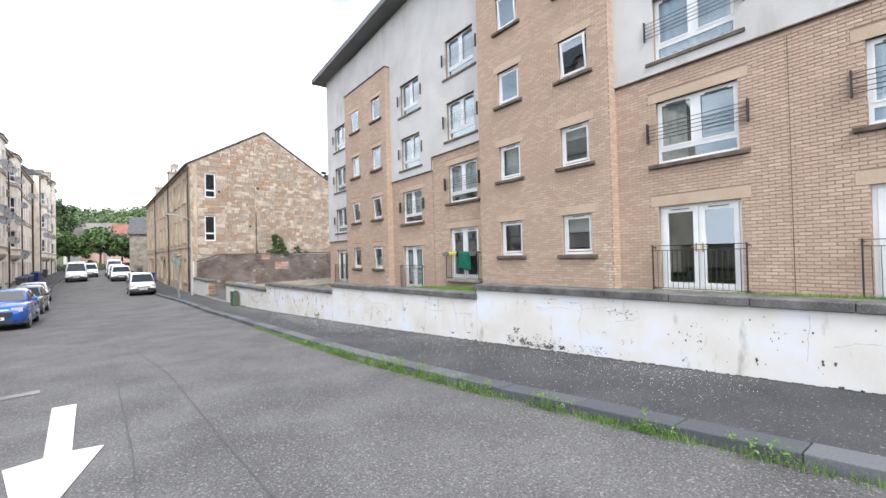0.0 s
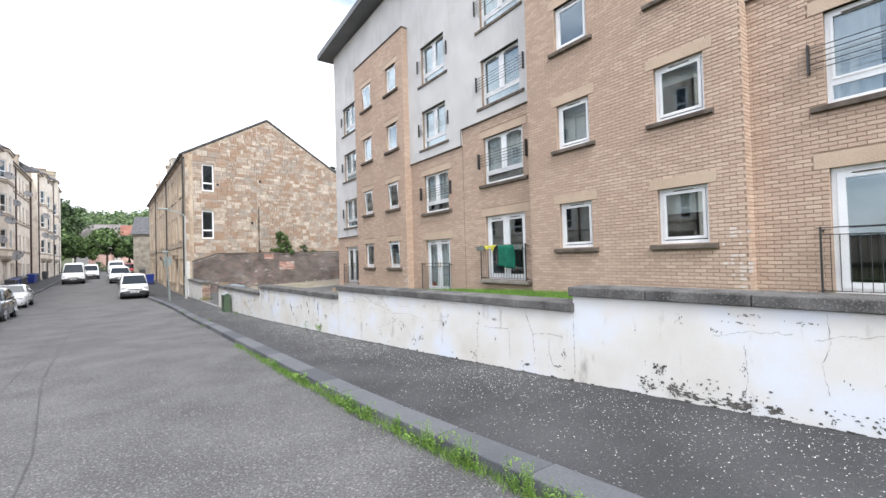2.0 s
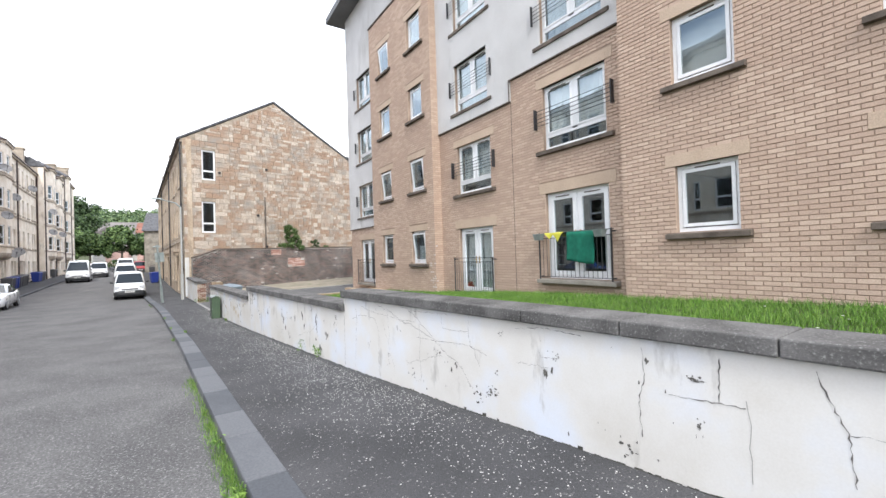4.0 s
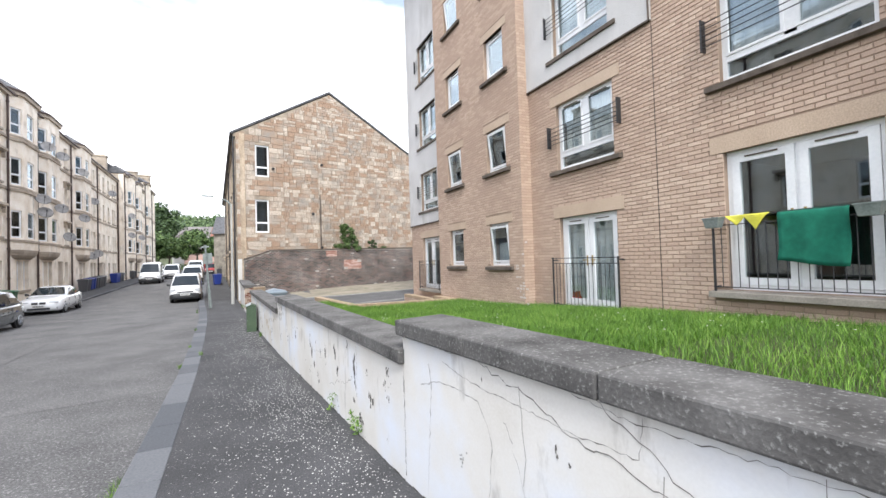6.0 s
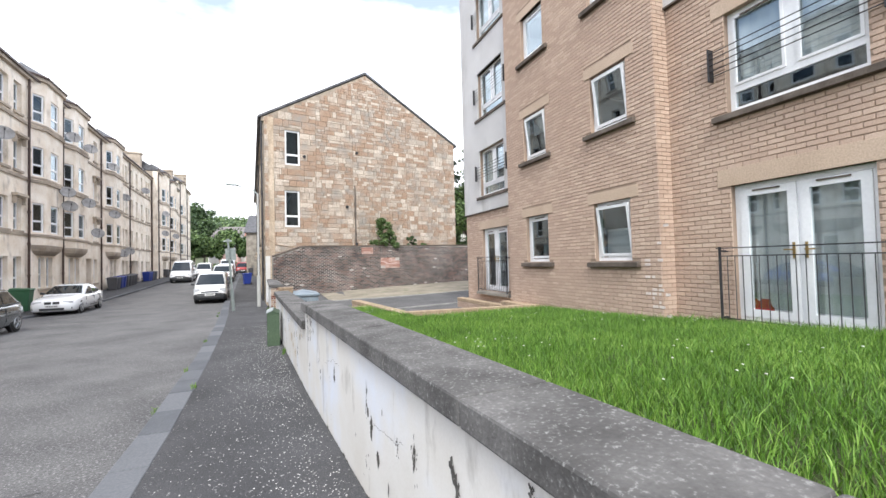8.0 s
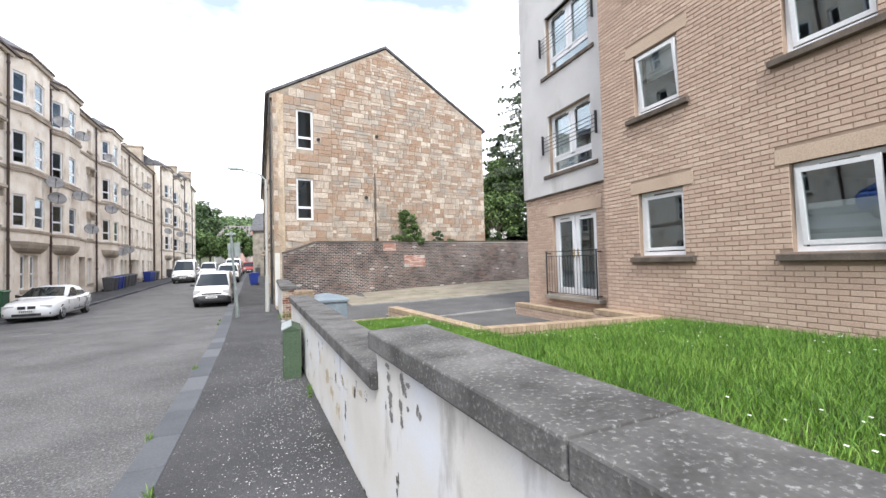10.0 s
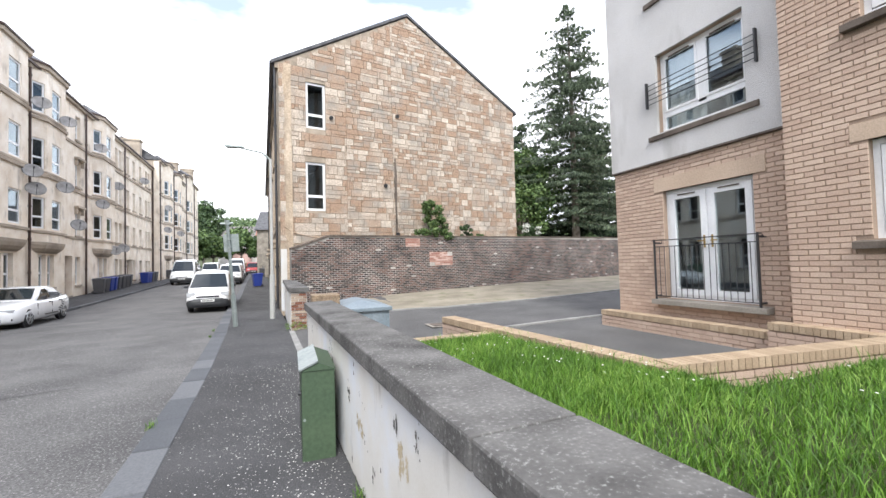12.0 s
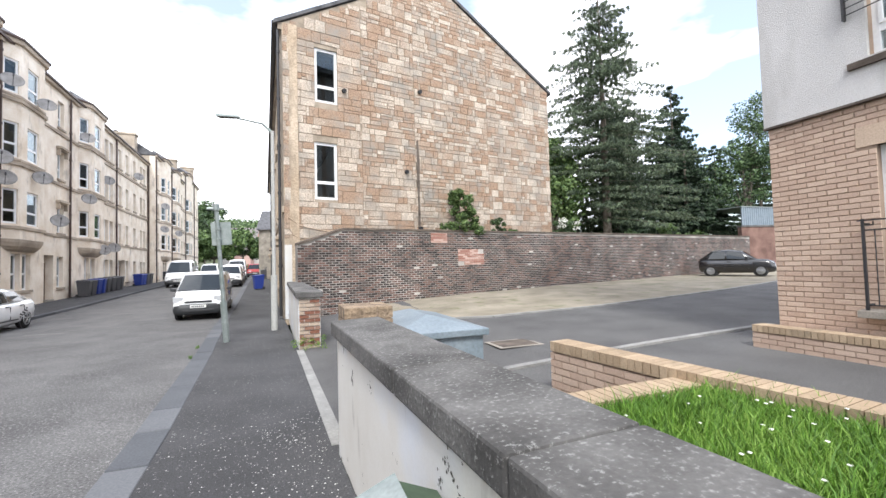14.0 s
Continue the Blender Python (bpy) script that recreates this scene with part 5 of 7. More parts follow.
def car(m, name, label, category, paint, low, top, cab, R, axles, track, spec):
    """Low: stations (y, half width, z bottom, z top). Top: stations (y, z base, z top, half base, half top). The nose points to -y."""
    t = thing(name, m, label, category, "parked vehicles")
    part("body", Geo().loft([[(x, y, z) for x, z in section(w, a, b)] for y, w, a, b in low]), paint, t, "", True)
    rings = []
    for y, zb, zt, wb, wt in top:
        hgt = max(0.01, zt - zb)
        r = [(-wb, zb - 0.03), (-(wb + wt) / 2 * 1.01, zb + hgt * 0.5), (-wt, zb + hgt * 0.9), (-wt * 0.86, zt), (-wt * 0.4, zt + 0.02)]
        rings.append([(x, y, z) for x, z in r + [(-a, b) for a, b in r[::-1]]])
    part("roof", Geo().loft(rings), paint, t, "", True)

    def at(y):
        k = max(i for i in range(len(top)) if top[i][0] <= y + 1e-6) if y >= top[0][0] else 0
        k = min(k, len(top) - 2)
        f = (y - top[k][0]) / (top[k + 1][0] - top[k][0])
        return [a + (b - a) * f for a, b in zip(top[k][1:], top[k + 1][1:])]

    def side_pt(y, s, sg, out=0.012):
        zb, zt, wb, wt = at(y)
        z = zb + (zt - zb) * s
        w = (wb + ((wb + wt) / 2 * 1.01 - wb) * s / 0.5) if s < 0.5 else ((wb + wt) / 2 * 1.01 + (wt - (wb + wt) / 2 * 1.01) * (s - 0.5) / 0.4)
        return (sg * (w + out), y, z)
    for ya, yb, yc, yd in spec["sides"]:
        for sg in (-1, 1):
            p = [side_pt(ya, 0.06, sg), side_pt(yb, 0.06, sg), side_pt((yb + yc) / 2, 0.5, sg, 0.014), side_pt(yc, 0.84, sg), side_pt(yd, 0.84, sg), side_pt((ya + yd) / 2, 0.5, sg, 0.014)]
            part("side_window", Geo().add(p, [(0, 1, 2, 5), (5, 2, 3, 4)]), m_carglass, t)
    a, b = top[0], top[1]
    f0, f1 = 0.08, 0.92
    lerp = lambda f: (a[0] + (b[0] - a[0]) * f, a[2] + (b[2] - a[2]) * f, a[3] * 0.93 + (b[4] * 0.86 - a[3] * 0.93) * f)
    y0, z0, w0 = lerp(f0)
    y1, z1, w1 = lerp(f1)
    part("windscreen", Geo().add([(-w0, y0 - 0.02, z0 + 0.02), (0, y0 - 0.045, z0 + 0.025), (w0, y0 - 0.02, z0 + 0.02), (w1, y1 - 0.02, z1 + 0.02), (0, y1 - 0.035, z1 + 0.035), (-w1, y1 - 0.02, z1 + 0.02)], [(0, 1, 4, 5), (1, 2, 3, 4)]), m_carglass, t)
    for i, y in enumerate(axles):
        for sg in (-1, 1):
            x = sg * track
            # Flat black disc on the body side, painted shade of the wheel well.
            part("wheel_well_shade", Geo().lathe([(R * 1.18, -0.02), (R * 1.18, 0.02)], (x - sg * 0.01, y, R + 0.01), 20, "x"), m_black, t)
            w = part("tyre", Geo().lathe([(R * 0.66, -0.1), (R * 0.93, -0.1), (R, -0.07), (R, 0.07), (R * 0.93, 0.1), (R * 0.66, 0.1)], (x - sg * 0.05, y, R), 24, "x"), m_tyre, t, "", True)
            part("rim", Geo().lathe([(R * 0.66, -0.02), (R * 0.62, 0.02)], (x + sg * 0.035, y, R), 20, "x"), m_black, w)
            g = Geo()
            for k in range(5):
                an = 2 * math.pi * k / 5 + 0.3
                g.tube((x + sg * 0.06, y, R), (x + sg * 0.06, y + R * 0.6 * math.cos(an), R + R * 0.6 * math.sin(an)), 0.03, 0.022, n=6)
            g.lathe([(R * 0.16, -0.015), (R * 0.14, 0.015)], (x + sg * 0.06, y, R), 12, "x")
            part("spokes", g, m_rim, w, "silver spokes")
            part("rim_lip", Geo().lathe([(R * 0.68, -0.01), (R * 0.66, 0.012), (R * 0.60, 0.012), (R * 0.58, -0.01)], (x + sg * 0.055, y, R), 24, "x"), m_rim, w)
    nose = low[0][0]
    fw = low[1][1]
    for nm, (x0, x1, z0_, z1_, d, mat) in spec["front"]:
        g = Geo().box(x0, x1, nose - 0.012 + d, nose + 0.3 + d, z0_, z1_)
        part(nm, g, mat, t, "", bevel=0.01)
        if x0 > 0 or nm == "headlight":
            part(nm, Geo().box(-x1, -x0, nose - 0.012 + d, nose + 0.3 + d, z0_, z1_), mat, t, "", bevel=0.01)
    pl_ = part("number_plate", Geo().box(-0.26, 0.26, nose - 0.03 + spec["plate"][1], nose + 0.02 + spec["plate"][1], spec["plate"][0] - 0.055, spec["plate"][0] + 0.055), m_plate, t, "white front number plate")
    for k in range(7):
        part("plate_mark", Geo().box(-0.21 + 0.06 * k, -0.175 + 0.06 * k, nose - 0.035 + spec["plate"][1], nose - 0.03 + spec["plate"][1], spec["plate"][0] - 0.03, spec["plate"][0] + 0.03), m_black, pl_)
    zb, zt, wb, wt = at(spec["mirror"])
    for sg in (-1, 1):
        part("mirror", Geo().loft([[(sg * (wb + 0.04), spec["mirror"] + a_, zb + b_) for a_, b_ in ((-0.05, 0.02), (0.05, 0.02), (0.05, 0.12), (-0.05, 0.12))], [(sg * (wb + 0.22), spec["mirror"] + a_, zb + b_) for a_, b_ in ((-0.03, 0.03), (0.05, 0.03), (0.05, 0.17), (-0.03, 0.16))]]), spec.get("mirror_mat", m_trim), t, "", bevel=0.015)
    for y in spec["doors"]:
        for sg in (-1, 1):
            part("door_gap", Geo().box(sg * low[3][1] * 0.985 - 0.01, sg * low[3][1] * 0.985 + 0.01, y - 0.006, y + 0.006, low[3][2] + 0.22, low[3][3] - 0.12), m_black, t)
    for y, z in spec["handles"]:
        for sg in (-1, 1):
            part("door_handle", Geo().box(sg * low[3][1] * 0.99 - 0.02, sg * low[3][1] * 0.99 + 0.02, y - 0.09, y + 0.09, z, z + 0.03), spec.get("handle_mat", m_trim), t)
    if spec.get("bumper"):
        part("bumper", Geo().loft([[(x, y - 0.015, z) for x, z in section(w + 0.012, a - 0.01, spec["bumper"], 0)] for y, w, a, b in low[:3]]), m_trim, t, "dark plastic front bumper", True)
    if spec.get("skirt"):
        part("sill_trim", Geo().loft([[(x, y, z) for x, z in section(w + 0.008, a - 0.01, a + spec["skirt"], 0)] for y, w, a, b in low[:-1]]), m_trim, t, "dark plastic lower body")
    return t


m_wht, m_bluep, m_grey, m_blk = (plain(n, c, 0.25, mt, 1.0) for n, c, mt in (("white_car_paint", (0.86, 0.87, 0.88), 0), ("blue_car_paint", (0.008, 0.09, 0.42), 0.3), ("grey_car_paint", (0.085, 0.095, 0.10), 0.4), ("black_car_paint", (0.012, 0.012, 0.014), 0)))
SALOON = dict(low=[(-2.3, 0.66, 0.30, 0.62), (-2.22, 0.80, 0.22, 0.72), (-1.9, 0.88, 0.18, 0.82), (-1.0, 0.90, 0.18, 0.93), (0.0, 0.90, 0.18, 0.95), (1.4, 0.90, 0.2, 0.98), (2.0, 0.86, 0.25, 1.01), (2.25, 0.78, 0.32, 0.98), (2.31, 0.7, 0.4, 0.85)],
              top=[(-1.0, 0.92, 0.94, 0.80, 0.70), (-0.15, 0.94, 1.38, 0.82, 0.64), (0.5, 0.95, 1.43, 0.82, 0.64), (1.1, 0.96, 1.38, 0.81, 0.62), (1.95, 0.99, 1.02, 0.74, 0.60)], cab=0, R=0.335, axles=(-1.45, 1.38), track=0.83,
              spec=dict(sides=[(-0.75, 0.30, 0.30, -0.05), (0.36, 1.35, 1.1, 0.36)], front=[("headlight", (0.40, 0.76, 0.60, 0.70, 0.03, m_lamp)), ("grille", (0.03, 0.28, 0.56, 0.68, 0.0, m_black)), ("air_intake", (-0.45, 0.45, 0.28, 0.38, -0.01, m_trim)), ("fog_light", (0.52, 0.74, 0.32, 0.40, 0.05, m_trim))], plate=(0.47, 0), mirror=-0.55, mirror_mat=m_black, doors=(-0.85, 0.33, 1.2), handles=((0.15, 0.80), (1.05, 0.82))))
HATCH = dict(low=[(-1.78, 0.60, 0.28, 0.62), (-1.7, 0.72, 0.22, 0.78), (-1.4, 0.80, 0.18, 0.88), (-0.7, 0.815, 0.18, 0.94), (0.2, 0.815, 0.18, 0.95), (1.2, 0.81, 0.2, 0.97), (1.65, 0.76, 0.25, 0.96), (1.78, 0.66, 0.36, 0.9)],
             top=[(-0.95, 0.90, 0.93, 0.72, 0.62), (-0.3, 0.94, 1.40, 0.74, 0.58), (0.3, 0.95, 1.49, 0.75, 0.58), (1.1, 0.96, 1.44, 0.74, 0.56), (1.72, 0.96, 1.0, 0.68, 0.5)], cab=0, R=0.30, axles=(-1.12, 1.18), track=0.74,
             spec=dict(sides=[(-0.7, 0.4, 0.4, -0.2), (0.48, 1.3, 1.05, 0.48)], front=[("headlight", (0.42, 0.68, 0.62, 0.78, 0.10, m_lamp)), ("air_intake", (-0.4, 0.4, 0.28, 0.40, 0, m_trim))], plate=(0.48, 0), mirror=-0.5, mirror_mat=m_blk, doors=(-0.6, 0.5), handles=((0.3, 0.80),)))
SUV = dict(low=[(-2.1, 0.66, 0.30, 0.78), (-2.0, 0.82, 0.25, 0.92), (-1.7, 0.89, 0.24, 1.0), (-0.9, 0.90, 0.24, 1.06), (0.2, 0.90, 0.24, 1.07), (1.3, 0.90, 0.25, 1.09), (1.9, 0.84, 0.3, 1.08), (2.08, 0.74, 0.4, 1.0)],
           top=[(-1.1, 1.02, 1.05, 0.80, 0.70), (-0.35, 1.06, 1.48, 0.82, 0.64), (0.3, 1.07, 1.54, 0.82, 0.64), (1.2, 1.09, 1.48, 0.80, 0.60), (1.95, 1.08, 1.14, 0.74, 0.56)], cab=0, R=0.345, axles=(-1.35, 1.25), track=0.83,
           spec=dict(sides=[(-0.85, 0.25, 0.25, -0.3), (0.32, 1.35, 1.15, 0.32)], front=[("headlight", (0.44, 0.76, 0.74, 0.90, 0.03, m_lamp)), ("grille", (-0.48, 0.48, 0.55, 0.76, 0, m_black)), ("air_intake", (-0.5, 0.5, 0.32, 0.44, 0, m_trim)), ("fog_light", (0.60, 0.74, 0.42, 0.52, 0.06, m_black))], plate=(0.52, -0.01), mirror=-0.7, mirror_mat=m_bluep, doors=(-0.85, 0.28, 1.2), handles=((0.1, 0.90), (1.0, 0.92)), skirt=0.12))
VAN = dict(low=[(-2.4, 0.70, 0.28, 0.72), (-2.32, 0.88, 0.24, 0.86), (-2.0, 0.95, 0.22, 1.02), (-1.3, 0.96, 0.22, 1.15), (0.0, 0.96, 0.22, 1.16), (2.1, 0.96, 0.24, 1.16), (2.38, 0.93, 0.3, 1.16), (2.40, 0.9, 0.34, 1.1)],
           top=[(-1.95, 1.0, 1.05, 0.90, 0.80), (-0.95, 1.14, 1.86, 0.92, 0.76), (-0.3, 1.15, 1.95, 0.93, 0.80), (2.0, 1.15, 1.95, 0.93, 0.80), (2.38, 1.15, 1.88, 0.92, 0.78)], cab=0, R=0.33, axles=(-1.5, 1.5), track=0.88,
           spec=dict(sides=[(-1.45, -0.35, -0.35, -0.8)], front=[("headlight", (0.50, 0.82, 0.70, 0.90, 0.04, m_lamp)), ("grille", (-0.45, 0.45, 0.66, 0.74, -0.01, m_black)), ("air_intake", (-0.5, 0.5, 0.34, 0.42, -0.03, m_black))], plate=(0.53, -0.03), mirror=-1.35, doors=(-1.5, -0.3, 0.9), handles=((-0.5, 1.0), (0.75, 1.0)), skirt=0.25, bumper=0.62))


def bigger(d, s, tall=1.0, wide=1.06):
    e = dict(d)
    e["low"] = [(y * s, w * wide, a, b * (1 + (tall - 1) * 0.4)) for y, w, a, b in d["low"]]
    e["top"] = [(y * s, zb * (1 + (tall - 1) * 0.4), zt * tall if i else zt * (1 + (tall - 1) * 0.4), wb * wide, wt * wide) for i, (y, zb, zt, wb, wt) in enumerate(d["top"])]
    e["axles"] = tuple(a * s for a in d["axles"])
    e["track"] = d["track"] * wide
    return e


def parked(x, y, turn, name, label, category, paint, d):
    return car(Matrix.Translation((x, y, level(y) - 0.10)) @ pose(0, 0, 0, 0, 0, turn), name, label, category, paint, **d)


parked(-7.50, 10.35, 2, "car", "bright blue compact SUV parked at the far kerb", "car", m_bluep, SUV)
parked(-7.85, 16.85, 2, "car", "dark grey small hatchback parked behind the blue SUV", "car", m_grey, HATCH)
bmw = parked(-8.95, 26.95, 3.5, "car", "white saloon with small black chequered stickers, parked at the far kerb", "car", m_wht, SALOON)
g = Geo()
for i in range(7):
    for j in range(3):
        if (i + j) % 2 == 0:
            g.box(0.893, 0.905, 0.9 + 0.07 * i, 0.97 + 0.07 * i, 0.40 + 0.05 * j + 0.03 * i, 0.45 + 0.05 * j + 0.03 * i)
g.box(0.893, 0.905, -0.3, 0.8, 0.34, 0.38)
part("sticker", g, m_black, bmw, "small black chequered sticker")
parked(-2.72, 29.5, 3.5, "van", "white panel van with dark bumper parked at the kerb", "van", m_wht, bigger(VAN, 0.97, 0.93, 0.92))
parked(-8.75, 53.5, 4, "van", "large white high-roofed van parked by the far footway", "van", m_wht, bigger(VAN, 1.15, 1.2))
parked(-8.2, 64.0, 4, "van", "small white van parked beyond the large van", "van", m_wht, VAN)
parked(-9.0, 72.0, 4, "car", "white car parked far along the street", "car", m_wht, SALOON)
parked(-4.45, 50.5, 4, "van", "small white van parked along the near kerb", "van", m_wht, bigger(VAN, 0.92, 0.93))
parked(-4.95, 57.0, 4, "van", "white van parked behind another", "van", m_wht, bigger(VAN, 0.95, 0.95))
parked(-5.45, 64.5, 4, "van", "tall white van parked far along the kerb", "van", m_wht, bigger(VAN, 1.15, 1.22))
m_redp = plain("red_paint", (0.35, 0.02, 0.02), 0.4)
parked(-4.3, 74.5, 4, "van", "red van far down the street", "van", m_redp, bigger(VAN, 0.9, 0.95))
car(Matrix.Translation((24.65, 26.2, park(24.65, 26.2) + 0.03)) @ pose(0, 0, 0, 0, 0, 32), "car", "small black hatchback parked in the yard by the brick wall", "car", m_blk, **HATCH)

# ---- greenery ----


def cloud(name, spots, per, size, mat, parent=None, label="", kind="", flat=0.3, seed=1, long=1.0, category="", droop=0.0):
    """Leaves as small bent quads scattered round spots (x, y, z, radius)."""
    r = np.random.RandomState(seed)
    s = np.array(spots, float)
    n = len(s) * per
    c = np.repeat(s[:, :3], per, axis=0)
    rad = np.repeat(s[:, 3], per)
    d = r.normal(size=(n, 3))
    d /= np.linalg.norm(d, axis=1)[:, None]
    c = c + d * (rad * (0.45 + 0.6 * r.rand(n) ** 0.5))[:, None] * np.array([1, 1, 0.8])
    nrm = d * 0.6 + r.normal(size=(n, 3)) * 0.5
    nrm[:, 2] += flat
    nrm /= np.linalg.norm(nrm, axis=1)[:, None]
    u = np.cross(nrm, r.normal(size=(n, 3)))
    u[:, 2] -= droop
    u /= np.linalg.norm(u, axis=1)[:, None]
    v = np.cross(nrm, u)
    sz = size * (0.6 + 0.8 * r.rand(n))[:, None]
    q = np.stack([c - u * sz * long, c - v * sz * 0.55, c + u * sz * long, c + v * sz * 0.55], axis=1)
    me = bpy.data.meshes.new(name)
    me.vertices.add(n * 4), me.loops.add(n * 4), me.polygons.add(n)
    me.vertices.foreach_set("co", q.reshape(-1))
    me.loops.foreach_set("vertex_index", np.arange(n * 4))
    me.polygons.foreach_set("loop_start", np.arange(0, n * 4, 4))
    me.polygons.foreach_set("loop_total", np.full(n, 4))
    me.update()
    me.materials.append(mat)
    return put_mesh(name, me, parent, label, category=category, kind=kind)


def leaf(name, a, b, mid=None, rough=0.6):
    m = surface(name, a, b, 0.4, rough, 12, 0, mid=mid, per="island")
    p = m.node_tree.nodes["Principled BSDF"]
    p.inputs["Subsurface Weight"].default_value = 0.0
    return m


m_needle = leaf("spruce_needles", (0.035, 0.055, 0.034), (0.14, 0.18, 0.10), (0.075, 0.105, 0.058))
m_dark = leaf("dark_conifer", (0.010, 0.024, 0.012), (0.04, 0.07, 0.03))
m_leaf = leaf("broad_leaves", (0.04, 0.08, 0.022), (0.14, 0.21, 0.065))
m_leafd = leaf("deep_leaves", (0.028, 0.055, 0.022), (0.09, 0.145, 0.05))
m_wood = leaf("far_woods_leaves", (0.055, 0.10, 0.04), (0.17, 0.24, 0.095))
m_bark = surface("bark", (0.10, 0.08, 0.06), (0.24, 0.21, 0.17), 4, 0.95, 30, 0.6)
m_flower = plain("white_blossom", (0.75, 0.75, 0.68), 0.8)


def spruce(x, y, z0, h, spread, bare, mat, label, seed, whorls=34, dense=1.0, size=0.085, long=1.8):
    r = random.Random(seed)
    t = thing("spruce", Matrix.Translation((x, y, z0)), label, "tree")
    part("trunk", Geo().tube((0, 0, -0.5), (0.05, 0, h * 0.5), 0.34, 0.2, 10).tube((0.05, 0, h * 0.5), (0, 0, h), 0.2, 0.02, 8), m_bark, t, "straight grey trunk")
    g, spots = Geo(), []
    for k in range(whorls):
        f = k / (whorls - 1)
        z = bare + (h - bare) * f ** 0.92
        L = spread * (1 - f) ** 0.75 * (0.75 + 0.25 * min(1, f * 6 + 0.3)) + 0.25
        for j in range(6 if f < 0.8 else 4):
            a = r.uniform(0, 6.283)
            l = L * r.uniform(0.55, 1.12)
            rise = 0.18 * (f - 0.35)
            tip = (l * math.cos(a), l * math.sin(a), z + l * (rise - 0.12))
            g.tube((0, 0, z), tip, 0.035 * (1 - f) + 0.012, 0.006, 4, False)
            n = max(2, int(l / 0.34))
            for i in range(1, n + 1):
                q = i / n
                wv = 0.34 * l * (1 - q) + 0.12
                for sd in (-1, 0, 1):
                    if sd and r.random() < 0.25:
                        continue
                    spots.append((tip[0] * q - math.sin(a) * wv * sd * 0.7, tip[1] * q + math.cos(a) * wv * sd * 0.7, z + (tip[2] - z) * q - 0.05 - 0.08 * abs(sd), 0.11 + 0.05 * (1 - f)))
    part("branches", g, m_bark, t, "thin drooping limbs", kind="stuff")
    cloud("needles", spots, int(16 * dense), size, mat, t, "dark green needle sprays", "stuff", 0.2, seed, long, droop=0.5)
    return t


def broad(x, y, z0, h, rad, mat, label, seed, clumps=60, per=110, size=0.13, trunk=0.22, low=0.28):
    r = random.Random(seed)
    t = thing("tree", Matrix.Translation((x, y, z0)), label, "tree")
    g, spots = Geo().tube((0, 0, -0.3), (0.1, 0, h * 0.4), trunk, trunk * 0.7, 10), []
    for i in range(clumps):
        a, e, q = r.uniform(0, 6.283), r.uniform(-0.6, 1.45), r.uniform(0.45, 1.0)
        c = (rad * q * math.cos(a) * math.cos(e), rad * q * math.sin(a) * math.cos(e), h * (low + (1 - low) * 0.5) + (h * (1 - low) * 0.5) * q * math.sin(e))
        spots.append((*c, rad * r.uniform(0.16, 0.34)))
        if i % 4 == 0:
            g.tube((0.1, 0, h * 0.38), (c[0] * 0.8, c[1] * 0.8, c[2]), trunk * 0.35, 0.02, 5, False)
    part("trunk", g, m_bark, t, "branching trunk")
    cloud("crown", spots, per, size, mat, t, "uneven leafy crown", "stuff", 0.35, seed)
    return t


YG = 0.35
spruce(21.95, 33.4, YG, 21.2, 6.8, 4.0, m_needle, "tall open spruce with bare lower trunk behind the brick wall", 3, 40, 1.15, 0.048, 2.6)
for i, (x, y, h, s) in enumerate(((31.5, 42, 15.6, 4.6), (27, 38, 13.5, 4.4), (36.5, 42, 14.2, 4.5), (38.5, 42, 19.0, 5.2), (43.5, 45, 14.5, 4.6), (48.5, 45, 14.2, 4.6), (22.0, 41, 14.0, 4.6), (17.5, 40, 13.2, 4.4), (53, 44, 14.5, 4.8), (34, 37, 11.5, 4.0))):
    spruce(x, y, YG, h, s, 0.4, m_dark, "dense dark conifer in the belt behind the wall", 20 + i, 30, 1.15)
broad(44.5, 37.5, YG, 17.2, 3.2, m_leafd, "tall birch with thin hanging foliage", 41, 70, 100, 0.11, 0.16, 0.25)
broad(41.0, 36.5, YG, 12.0, 3.4, m_leafd, "grey-green leafy tree beside the shed", 42, 60, 120, 0.13)
broad(19.0, 35.5, YG, 9.8, 3.0, m_leaf, "bright green leafy tree beside the gable", 43, 60, 120, 0.13)
broad(16.8, 33.0, YG, 7.0, 2.4, m_leaf, "bright green leafy tree beside the gable", 44, 50, 110, 0.12)
# growth on and behind the brick wall


def bush(x, y, z, r, h, mat, label, seed, n=26, per=90, size=0.055):
    rr = random.Random(seed)
    spots = []
    for i in range(n):
        a, q, f = rr.uniform(0, 6.283), rr.random() ** 0.5, rr.random()
        spots.append((x + r * q * (1 - 0.75 * f) * math.cos(a), y + 0.7 * r * q * math.sin(a), z + h * f ** 1.2, r * rr.uniform(0.10, 0.26)))
    t = thing("shrub", Matrix(), label, "shrub")
    g = Geo()
    for i in range(5):
        g.tube((x, y, z - 0.4), (spots[i][0], spots[i][1], spots[i][2]), 0.02, 0.006, 5, False)
    part("stems", g, m_bark, t)
    cloud("leaves", spots, per, size, mat, t, "", "stuff", 0.3, seed)


